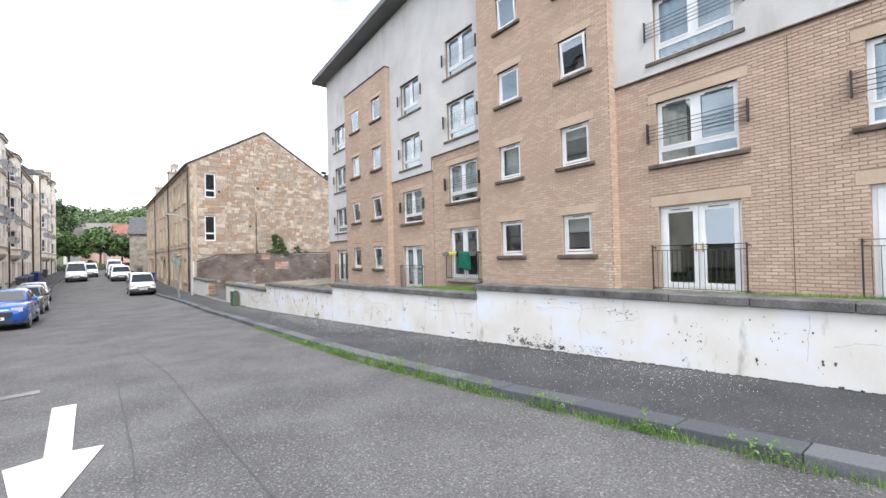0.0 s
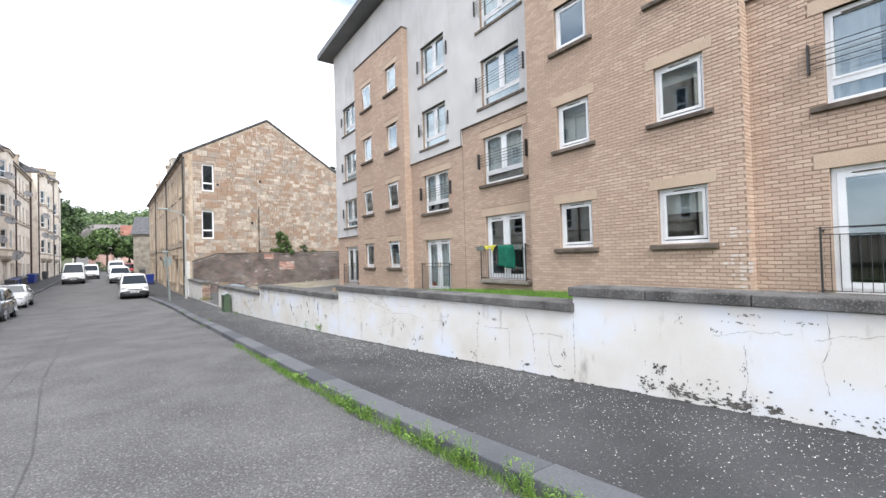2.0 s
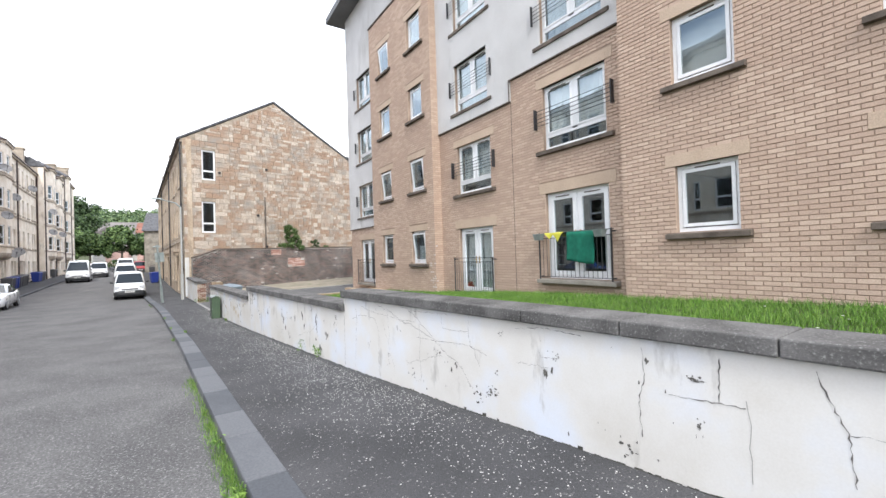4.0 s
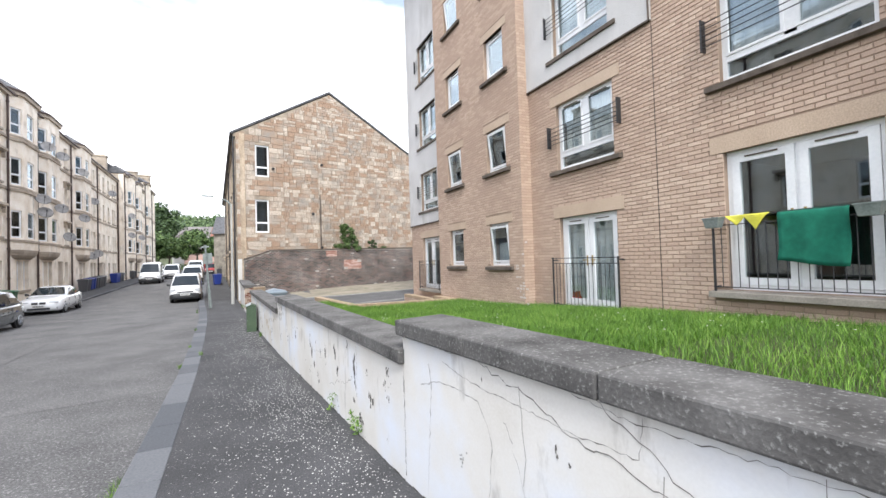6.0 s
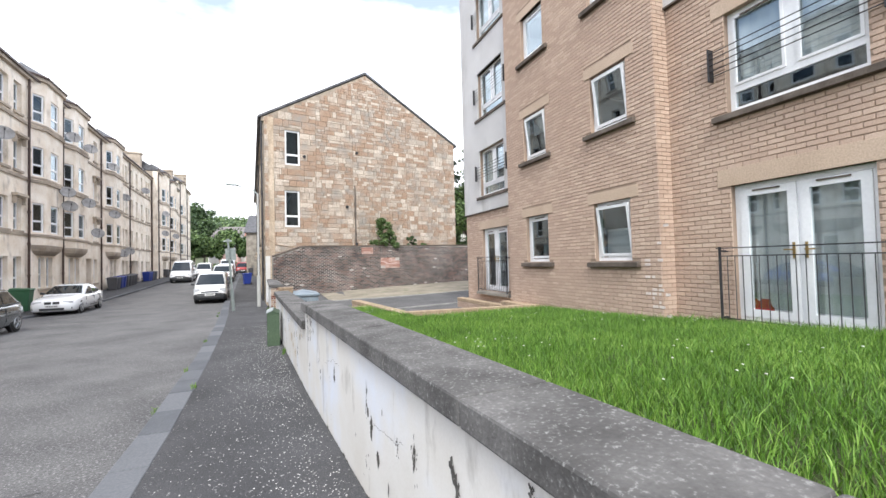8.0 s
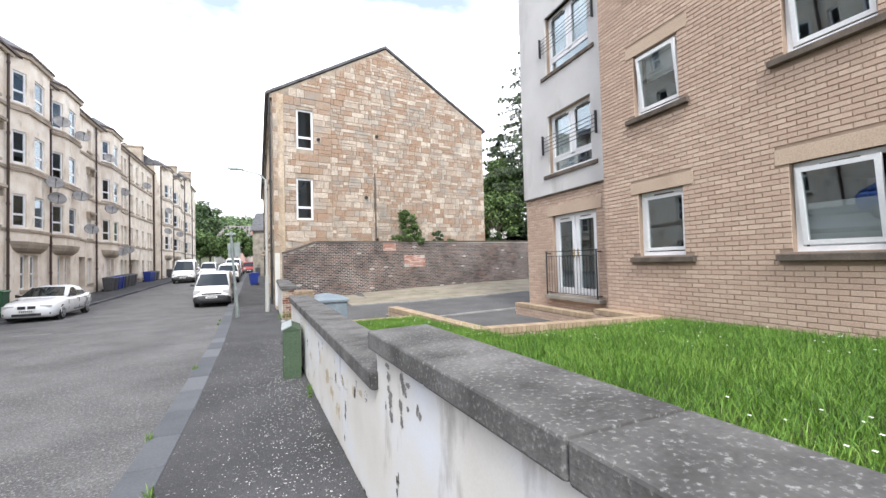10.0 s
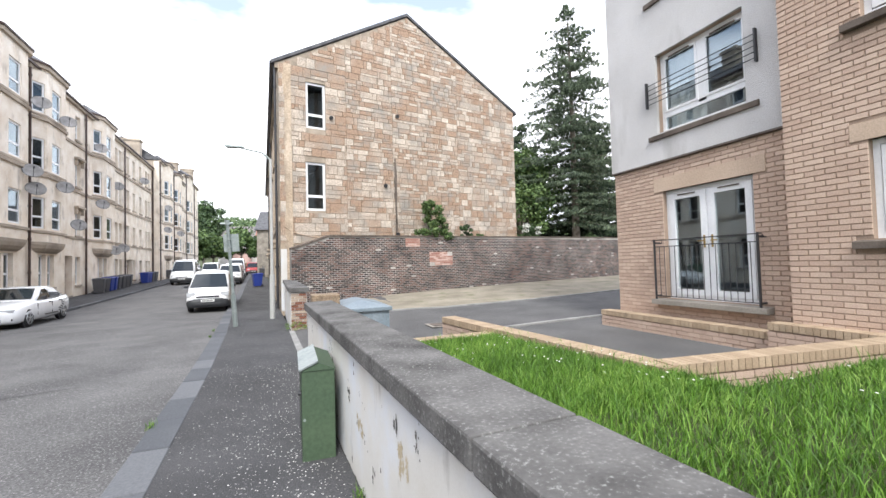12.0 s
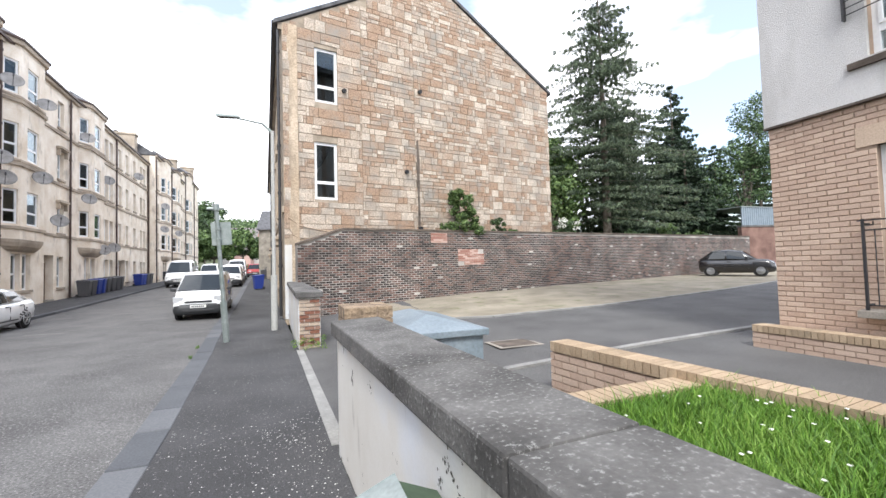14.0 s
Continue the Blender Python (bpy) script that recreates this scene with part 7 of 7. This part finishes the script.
blades("footway_grass", pts, 0.08, 0.007, m_weed, "small grass tufts in the footway joints", 9, 0.9)
# pebbles, bits and gum on the footway
g = Geo()
for i in range(15000):
    y = r.uniform(-12.5, 14)
    if (y < -7 or y > 4) and r.rand() < 0.5:
        continue
    if r.rand() > 0.35 + 0.65 * (0.5 + 0.5 * math.sin(y * 1.1 + 0.6) * math.sin(y * 0.37)):
        continue
    x = kerb_e(y) + 0.36 + (1 - abs(r.normal(0, 0.42)) % 1) * (wall_x(min(y, 12.9)) - kerb_e(y) - 0.45)
    s, a = r.uniform(0.003, 0.0078), r.uniform(0, 6.28)
    z = level(y) + 0.002
    g.add([(x + s * math.cos(a + k * 1.5708) * (1.25 if k % 2 else 0.8), y + s * math.sin(a + k * 1.5708), z) for k in range(4)] + [(x, y, z + s * 0.6)], [(0, 1, 4), (1, 2, 4), (2, 3, 4), (3, 0, 4)])
put_mesh("grit", g.mesh("grit", surface("pale_grit", (0.50, 0.49, 0.46), (0.74, 0.73, 0.70), 20, 0.9, 50, 0, per="island")), label="pale petals and grit scattered on the footway", category="grit", kind="stuff")

# ---- masonry pieces ----
rnd = random.Random(21)
cut = []
for a, b, c, d in holes:
    cut += [(a, b, c, d), (a - 0.2, b + 0.2, d, d + (0.27 if d - c > 2 else 0.24)), (a - 0.22, b + 0.22, c - 0.13, c)]
ren = [(a, b, z0 - 0.03, z1) for a, b, z0, z1 in REN]
bays_ = [(U(10.05), U(4.90), -1, 20), (U(-2.35), U(-7.78), -1, 20)]
face = courses(0, SOUTH - 1, -0.08, 6.70, 0.235, 0.075, 0.0085, cut + ren + bays_, rnd)
lay("brick", face, Matrix(), 0.012, (m_buff_o, m_buff), flats, rnd, lambda q: math.hypot(q[0] - U(2.5), (q[2] - 1.6) * 1.2), "buff facing bricks in half bond")
cut = []
for a, b, c, d in bay_holes:
    cut += [(a, b, c, d), (a - 0.17, b + 0.17, d, d + 0.22), (a - 0.17, b + 0.17, c - 0.13, c)]
for a, b, top in ((U(10.05), U(4.90), 12.0), (U(-2.35), U(-7.78), 14.1)):
    f = courses(a, b, -0.08, top, 0.235, 0.075, 0.0085, cut, rnd)
    M_ = Matrix.Translation((0, -BAY, 0))
    q = [(0, 1, 2, 3), (1, 0, 4, 5), (2, 1, 5, 6), (3, 2, 6, 7), (0, 3, 7, 4)]
    g = Geo(M_)
    for x0, x1, z0, z1 in f:
        g.add([(x0 + 0.005, -0.012, z0 + 0.005), (x1 - 0.005, -0.012, z0 + 0.005), (x1 - 0.005, -0.012, z1 - 0.005), (x0 + 0.005, -0.012, z1 - 0.005), (x0, 0, z0), (x1, 0, z0), (x1, 0, z1), (x0, 0, z1)], q)
    ret = Geo()
    for k in range(int((top + 0.08) / 0.075)):
        z = -0.08 + 0.075 * k
        for s0, s1 in (((0.01, 0.10), (0.11, BAY)) if k % 2 else ((0.01, 0.21), (0.22, BAY))):
            ret.box(b - 0.001, b + 0.012, -BAY + s0 - 0.01, -BAY + s1 - 0.01, z, z + 0.064)
    put_mesh("brickwork", g.mesh("brickwork", m_buff), flats, "buff facing bricks of the projecting bay", kind="stuff")
    put_mesh("brickwork", ret.mesh("brickwork", m_buff), flats, "buff bricks on the bay's return", kind="stuff")
cut = [(a - 0.0, b + 0.0, c, d) for a, b, c, d in gw] + [(0, 0.62, -1, 2.06)]
st = []


def rubble(r, cut):
    """Squared rubble: broad blocks by the street corner, small snecked stones towards the far end."""
    out = []
    for a, b, bl, bh, holes_ in ((0.0, 2.9, 0.62, 0.32, cut), (2.9, 5.2, 0.46, 0.27, []), (5.2, 9.0, 0.40, 0.21, []), (9.0, GW, 0.46, 0.25, [])):
        for x0, x1, z0, z1 in courses(a, b, 0.0, PEAK, bl, bh, 0.010, holes_, r, 0.9):
            q = r.random()
            if z1 - z0 > 0.2 and q < 0.22:
                zm = z0 + (z1 - z0) * r.uniform(0.35, 0.65)
                out += [(x0, x1, z0, zm - 0.012), (x0, x1, zm, z1)]
            elif x1 - x0 > 0.34 and q < 0.36:
                xm = x0 + (x1 - x0) * r.uniform(0.3, 0.7)
                out += [(x0, xm - 0.012, z0, z1), (xm, x1, z0, z1)]
            else:
                out.append((x0, x1, z0, z1))
    return out


rn = random.Random(33)
for x0, x1, z0, z1 in rubble(rn, cut):
    if z1 > EAVE:
        k = (z1 - EAVE) / (PEAK - EAVE)
        lo_, hi_ = PEAK_U * k + 0.03, GW - (GW - PEAK_U) * k - 0.03
        x0, x1 = max(x0, lo_), min(x1, hi_)
    if x1 - x0 > 0.06:
        st.append((x0, x1, z0, z1))
lay("stone", st, Matrix(), 0.024, (m_sand_o, m_sand), ten, rn, lambda q: math.hypot(q[0] - 3, q[2] - 4), "coursed sandstone blocks of mixed tone", 0.012)
rn = random.Random(34)
bb = []
for x0, x1, z0, z1 in courses(0.0, BL, -0.45, 2.62, 0.232, 0.082, 0.022, [(6.3, 7.6, 1.2, 1.85), (5.05, 5.8, 2.1, 2.5)], rn):
    if z1 < (1.98 + 0.53 * min(1, x0 / 1.55)) and rn.random() > 0.012:
        bb.append((x0, x1, z0, z1))
lay("brick", bb, Matrix(), 0.012, (m_old_o, m_old), bwall, rn, lambda q: math.hypot(q[0] - 4, q[2] - 1.2), "sooty old bricks with pale joints", 0.008)

# ---- wear on the white wall ----
m_flake = surface("bare_render", (0.045, 0.043, 0.038), (0.17, 0.16, 0.145), 14, 0.95, 60, 0.6)
m_ochre = surface("ochre_undercoat", (0.48, 0.40, 0.27), (0.60, 0.53, 0.40), 6, 0.95, 50, 0.4)
m_crack = surface("crack_shadowed", (0.07, 0.065, 0.06), (0.22, 0.205, 0.19), 9, 0.95, 60, 0)
m_moss = surface("damp_dirt", (0.035, 0.035, 0.03), (0.11, 0.105, 0.09), 12, 0.98, 60, 0.6)


def on_wall(y, z, out=0.003):
    return (wall_x(y) - out, y, z)


def flake(g, y, z, w, h, r, n=13, out=0.003):
    p = []
    for k in range(n):
        a = 6.2832 * k / n
        q = r.uniform(0.3, 1.0)
        p.append(on_wall(y + w * q * math.cos(a), z + h * q * math.sin(a), out))
    g.add(p, [tuple(range(n - 1, -1, -1))])


def crack(g, y, z, dy, dz, n, r, w=0.004):
    for _ in range(3 * n):
        y2, z2 = y + dy / 3 * r.uniform(0.3, 1.7) + r.uniform(-0.008, 0.008), z + dz / 3 * r.uniform(0.3, 1.7) + r.uniform(-0.016, 0.016)
        ww = w * r.uniform(0.25, 0.75)
        g.add([on_wall(y, z - ww), on_wall(y2, z2 - ww), on_wall(y2, z2 + ww), on_wall(y, z + ww)], [(0, 1, 2, 3)])
        y, z = y2, z2


r6 = random.Random(17)
gf, go, gc_, gm = Geo(), Geo(), Geo(), Geo()
tops = [(-24, -7.4, 1.33), (-7.4, -0.9, 1.12), (-0.9, 5.6, 0.90), (5.6, 12.9, 0.64)]
for a, b, top in tops:
    n = int((b - a) * 3.4)
    for _ in range(n):
        y = r6.uniform(a + 0.1, b - 0.1)
        lo = level(y)
        z = lo + (top - lo) * r6.uniform(0.12, 0.95)
        s = r6.choice((0.004, 0.006, 0.01, 0.018))
        k = r6.choice((1, 1, 2, 3))
        for _ in range(k):
            yy = min(b - 0.05, max(a + 0.05, y + r6.uniform(-0.06, 0.06)))
            zz = z - r6.uniform(0, 0.12)
            if lo + 0.08 < zz < top - 0.05:
                flake(gf, yy, zz, s, min(s * r6.uniform(1.4, 3.2), 0.06), r6)
    for _ in range(int((b - a) * 0.9)):
        y = r6.uniform(a + 0.5, b - 0.8)
        lo = level(y)
        if r6.random() < 0.5:
            crack(gc_, y, lo + (top - lo) * r6.uniform(0.3, 0.85), 0.07, -0.012, r6.randint(5, 11), r6, 0.0025)
        else:
            zt = top - r6.uniform(0.02, 0.3)
            n_ = max(3, int((zt - lo - 0.1) / 0.07 * r6.uniform(0.4, 1)))
            for _ in range(n_):
                z2, y2 = zt - 0.07, y + r6.uniform(-0.015, 0.015)
                gc_.add([on_wall(y - 0.0012, zt), on_wall(y2 - 0.0012, z2), on_wall(y2 + 0.0012, z2), on_wall(y + 0.0012, zt)], [(0, 1, 2, 3)])
                y, zt = y2, z2
# old cracks that wander over the render, and the scars that stand out


def wander(g, pts, r, w):
    """A ragged crack through points (y, z), its width and line uneven."""
    for (y0, z0), (y1, z1) in zip(pts, pts[1:]):
        n = max(2, int(math.hypot(y1 - y0, z1 - z0) / 0.025))
        ny, nz = -(z1 - z0), (y1 - y0)
        k = math.hypot(ny, nz) or 1
        ny, nz = ny / k, nz / k
        prev, pw = (y0, z0), w * 0.6
        for i in range(1, n + 1):
            j = 0 if i == n else r.uniform(-0.007, 0.007)
            q = (y0 + (y1 - y0) * i / n + ny * j, z0 + (z1 - z0) * i / n + nz * j)
            qw = w * r.choice((0.25, 0.5, 0.8, 1.5))
            g.add([on_wall(prev[0] - ny * pw, prev[1] - nz * pw), on_wall(q[0] - ny * qw, q[1] - nz * qw), on_wall(q[0] + ny * qw, q[1] + nz * qw), on_wall(prev[0] + ny * pw, prev[1] + nz * pw)], [(0, 1, 2, 3)])
            prev, pw = q, qw


def scar(g, y, z, w, h, r):
    """A ragged scar made of overlapping chips, with crumbs round it."""
    for _ in range(max(5, int(w * h * 4500))):
        flake(g, y + r.gauss(0, 0.5) * w, z + r.gauss(0, 0.5) * h, w * r.uniform(0.15, 0.5), h * r.uniform(0.15, 0.5), r, 15, 0.003 + 0.0004 * r.random())
    for _ in range(5):
        flake(g, y + r.gauss(0, 1.1) * w, z + r.gauss(0, 1.1) * h, 0.008, 0.009, r, 9)


for w, pts in ((0.0017, [(-1.49, 1.03), (-1.72, 0.98), (-1.91, 0.96), (-2.19, 0.95), (-2.39, 0.94), (-2.56, 0.93), (-2.87, 0.94), (-2.89, 1.10)]),
               (0.0018, [(-1.18, 0.81), (-1.45, 0.89), (-1.68, 0.89), (-1.87, 0.88), (-1.95, 0.77), (-1.99, 0.66), (-1.96, 0.47), (-1.95, 0.35), (-1.99, 0.08)]),
               (0.0014, [(-3.4, 1.10), (-3.4, 0.93), (-3.57, 0.92), (-3.75, 0.93), (-3.85, 0.94), (-3.86, 1.11)]),
               (0.0018, [(-3.85, 0.94), (-3.87, 0.79), (-3.94, 0.76), (-3.95, 0.68), (-4.01, 0.6)])):
    wander(gc_, pts, r6, w)
for w, pts in ((0.0016, [(-2.89, 0.75), (-3.24, 0.76), (-3.57, 0.78), (-3.86, 0.79), (-4.11, 0.73)]),
               (0.0016, [(-2.52, 1.11), (-2.84, 1.07), (-3.17, 1.08), (-3.53, 1.09)]), (0.0018, [(-1.30, 0.98), (-1.33, 0.81), (-1.24, 0.06)]),
               (0.0026, [(-5.68, 1.05), (-5.70, 0.87), (-5.65, 0.65), (-5.67, 0.41)]), (0.0026, [(-6.17, 1.06), (-6.16, 0.77)]), (0.0024, [(-5.86, 0.76), (-6.3, 0.78)]),
               (0.0028, [(-6.63, 1.07), (-6.68, 0.92), (-6.75, 0.77), (-6.77, 0.49)]), (0.0020, [(-6.75, 0.76), (-7.0, 0.79), (-7.25, 0.78)]), (0.0028, [(-7.02, 0.72), (-7.01, 0.56), (-7.06, 0.38)])):
    wander(gc_, pts, r6, w)
for w, pts in ((0.0016, [(-9.84, 1.30), (-9.86, 1.05), (-9.80, 0.85), (-9.84, 0.60)]), (0.0018, [(-9.24, 0.95), (-9.26, 0.60), (-9.2, 0.40)]), (0.0040, [(-0.90, 1.0), (-0.90, 0.05)]), (0.0030, [(-7.40, 1.2), (-7.40, 0.3)]),
               (0.0020, [(-4.76, 0.88), (-4.79, 0.83), (-4.95, 0.84)]), (0.0020, [(-4.5, 1.05), (-4.8, 1.09), (-5.2, 1.07)])):
    wander(gc_, pts, r6, w)
# black losses along the foot of the far run
for y, z, w, h in ((-8.26, 0.43, 0.059, 0.046), (-8.45, 0.58, 0.056, 0.062), (-8.33, 0.35, 0.068, 0.036), (-8.58, 0.38, 0.081, 0.061), (-8.75, 0.34, 0.121, 0.043), (-9.17, 0.36, 0.115, 0.056), (-9.46, 0.37, 0.084, 0.054), (-8.95, 0.33, 0.10, 0.03),
                   (-9.26, 1.25, 0.09, 0.016), (-9.22, 1.16, 0.083, 0.012), (-8.67, 1.15, 0.022, 0.04), (-9.7, 1.21, 0.071, 0.011), (-10.4, 1.29, 0.05, 0.014), (-10.4, 1.11, 0.056, 0.018), (-10.56, 1.1, 0.021, 0.01), (-10.25, 0.75, 0.03, 0.012)):
    scar(gf, y, z, w, h, r6)
for y, z, w, h in ((-9.85, 0.38, 0.010, 0.045), (-10.57, 0.65, 0.012, 0.026), (-10.71, 0.66, 0.012, 0.026), (-10.2, 0.49, 0.045, 0.02), (-9.24, 0.72, 0.018, 0.026), (-8.98, 1.07, 0.04, 0.012), (-6.02, 0.9, 0.06, 0.03), (-6.05, 0.58, 0.015, 0.045),
                   (-4.16, 0.38, 0.07, 0.04), (-6.63, 0.32, 0.09, 0.03), (-7.15, 0.37, 0.08, 0.02), (-7.25, 0.56, 0.035, 0.055), (-4.96, 0.86, 0.025, 0.022), (0.34, 0.57, 0.04, 0.12), (0.58, 0.80, 0.035, 0.06), (2.46, 0.55, 0.03, 0.10)):
    scar(gf, y, z, w, h, r6)
for y, z, w, h in ((-0.56, 0.76, 0.035, 0.055), (-0.51, 0.66, 0.04, 0.03), (-0.55, 0.54, 0.05, 0.026), (1.8, 0.51, 0.025, 0.055), (-0.03, 0.66, 0.015, 0.03), (1.56, 0.55, 0.03, 0.10), (0.18, 0.13, 0.07, 0.06), (-4.32, 0.96, 0.016, 0.018), (-4.24, 0.59, 0.014, 0.02),
                   (6.83, 0.42, 0.03, 0.045), (6.23, 0.52, 0.02, 0.05), (5.93, 0.50, 0.04, 0.03), (7.25, 0.50, 0.02, 0.045), (8.06, 0.48, 0.03, 0.06), (11.77, 0.50, 0.02, 0.03), (-1.69, 0.49, 0.02, 0.028), (-2.23, 0.39, 0.012, 0.06)):
    scar(gf, y, z, w, h, r6)
for y, z, w, h in ((10.63, 0.52, 0.030, 0.026), (10.55, 0.46, 0.036, 0.026), (10.68, 0.54, 0.026, 0.018), (10.73, 0.44, 0.016, 0.030), (10.70, 0.37, 0.018, 0.018)):
    scar(gf, y, z, w, h, r6)
for y, z, w, h in ((6.37, 0.44, 0.14, 0.07), (6.83, 0.40, 0.10, 0.04), (6.1, 0.48, 0.07, 0.03)):
    for _ in range(4):
        flake(go, y + r6.uniform(-0.05, 0.05), z + r6.uniform(-0.03, 0.03), w * 0.6, h * 0.7, r6, 31, 0.0022 + 0.0002 * r6.random())
# broad grey losses by the last step of the wall
gg = Geo()
for y, z, w, h in ((5.35, 0.77, 0.036, 0.042), (5.34, 0.65, 0.05, 0.07), (5.32, 0.56, 0.035, 0.046), (5.36, 0.71, 0.031, 0.038), (5.12, 0.82, 0.038, 0.045), (5.08, 0.78, 0.05, 0.04), (5.02, 0.82, 0.033, 0.023), (5.15, 0.66, 0.034, 0.046), (5.13, 0.59, 0.033, 0.041), (5.03, 0.69, 0.025, 0.019), (4.89, 0.72, 0.021, 0.039), (4.86, 0.71, 0.026, 0.027), (5.37, 0.84, 0.05, 0.019)):
    for _ in range(6):
        flake(gg, y + r6.uniform(-0.4, 0.4) * w, z + r6.uniform(-0.5, 0.5) * h, w * 0.8, h * 0.7, r6, 23, 0.0024 + 0.0004 * r6.random())
put_mesh("paint_loss", gg.mesh("paint_loss", surface("grey_render_scar", (0.17, 0.165, 0.16), (0.30, 0.29, 0.28), 14, 0.95, 60, 0.4)), label="broad grey scars where paint has come off the wall", category="wear", kind="stuff")
# the heavy losses near the foot and under the cope
for y, z, sy, sz, n in ((-9.1, 0.42, 0.45, 0.10, 60), (-8.5, 0.36, 0.25, 0.07, 30), (-10.1, 0.42, 0.35, 0.08, 26), (-4.0, 0.30, 0.10, 0.05, 14), (-11.6, 0.9, 0.3, 0.1, 14), (-5.6, 0.28, 0.12, 0.05, 10), (-10.6, 1.1, 0.2, 0.05, 12), (-12.6, 1.0, 0.3, 0.12, 12), (-2.9, 0.24, 0.15, 0.06, 12), (-3.3, 0.62, 0.12, 0.05, 8)):
    for _ in range(n):
        yy, zz = r6.gauss(y, sy * 0.6), r6.gauss(z, sz * 0.7)
        if zz > level(yy) + 0.03:
            flake(gf, yy, zz, r6.uniform(0.004, 0.024), r6.uniform(0.005, 0.022), r6)
for y, z, w, h in ((2.35, 0.40, 0.035, 0.09), (2.2, 0.28, 0.03, 0.08), (1.1, 0.62, 0.03, 0.09), (1.0, 0.42, 0.03, 0.07), (3.6, 0.5, 0.025, 0.09), (4.4, 0.3, 0.02, 0.06), (9.7, 0.28, 0.04, 0.05), (10.5, 0.34, 0.045, 0.06), (10.42, 0.24, 0.03, 0.06), (7.2, 0.36, 0.03, 0.09), (6.7, 0.15, 0.035, 0.08), (6.3, 0.42, 0.03, 0.07), (8.4, 0.44, 0.02, 0.08), (12.3, 0.45, 0.02, 0.05)):
    for _ in range(3):
        flake(gf, y + r6.uniform(-0.03, 0.03), z + r6.uniform(-0.05, 0.05), w, h * 0.7, r6, 17)
for y, z, w, h in ((7.75, 0.20, 0.16, 0.10), (7.45, 0.12, 0.10, 0.07), (8.3, 0.30, 0.06, 0.09), (9.3, 0.14, 0.08, 0.06), (7.1, 0.05, 0.09, 0.07)):
    for _ in range(9):
        flake(go, y + r6.uniform(-0.09, 0.09), z + r6.uniform(-0.06, 0.06), w * 0.5, h * 0.6, r6, 31, 0.0022 + 0.0002 * r6.random())
crack(gc_, -3.2, 0.78, 0.10, 0.02, 20, r6, 0.004)
crack(gc_, -3.9, 0.35, 0.09, 0.05, 14, r6, 0.0035)
crack(gc_, -2.4, 0.20, 0.04, 0.09, 8, r6, 0.003)
for a, b, top in tops:
    y = max(a, -16) + 0.02
    while y < b - 0.1:
        y2 = y + r6.uniform(0.02, 0.07)
        h0 = r6.uniform(0.001, 0.014) * (2.2 if r6.random() < 0.12 else 1)
        z0 = level(y) - 0.01
        gm.add([on_wall(y, z0), on_wall(y2, level(y2) - 0.01), on_wall(y2, level(y2) + h0), on_wall(y, z0 + 0.01 + h0 * r6.uniform(0.6, 1.3))], [(0, 1, 2, 3)])
        y = y2
put_mesh("paint_loss", gf.mesh("paint_loss", m_flake), label="dark scars where paint has flaked off the white wall", category="wear", kind="stuff")
put_mesh("undercoat_scars", go.mesh("undercoat_scars", m_ochre), label="ochre undercoat showing on the white wall", category="wear", kind="stuff")
put_mesh("render_cracks", gc_.mesh("render_cracks", m_crack), label="fine cracks running over the white render", category="wear", kind="stuff")
put_mesh("damp_line", gm.mesh("damp_line", m_moss), label="dark damp dirt along the foot of the wall", category="wear", kind="stuff")
# lime streaks on the brickwork of the bays
m_lime = surface("lime_bloom", (0.60, 0.52, 0.47), (0.68, 0.61, 0.56), 20, 0.95, 60)
for u0, z0, n, w in ((U(4.90) - 0.12, 1.0, 26, 0.10), (U(-7.78) - 0.16, 1.6, 30, 0.12)):
    g = Geo()
    used = set()
    for i in range(n):
        u, z = u0 + r6.gauss(0, w), z0 + r6.gauss(0, 0.45)
        k = round((z + 0.08) / 0.075)
        if (k, round(u / 0.14)) in used:
            continue
        used.add((k, round(u / 0.14)))
        u = round(u / 0.14) * 0.14
        z = -0.08 + 0.075 * k
        l = r6.uniform(0.04, 0.12)
        g.box(u, u + l, -BAY - 0.0155, -BAY - 0.011, z + 0.008, z + 0.055)
    put_mesh("lime_bloom", g.mesh("lime_bloom", m_lime), flats, "pale lime bloom on the corner bricks", kind="stuff")
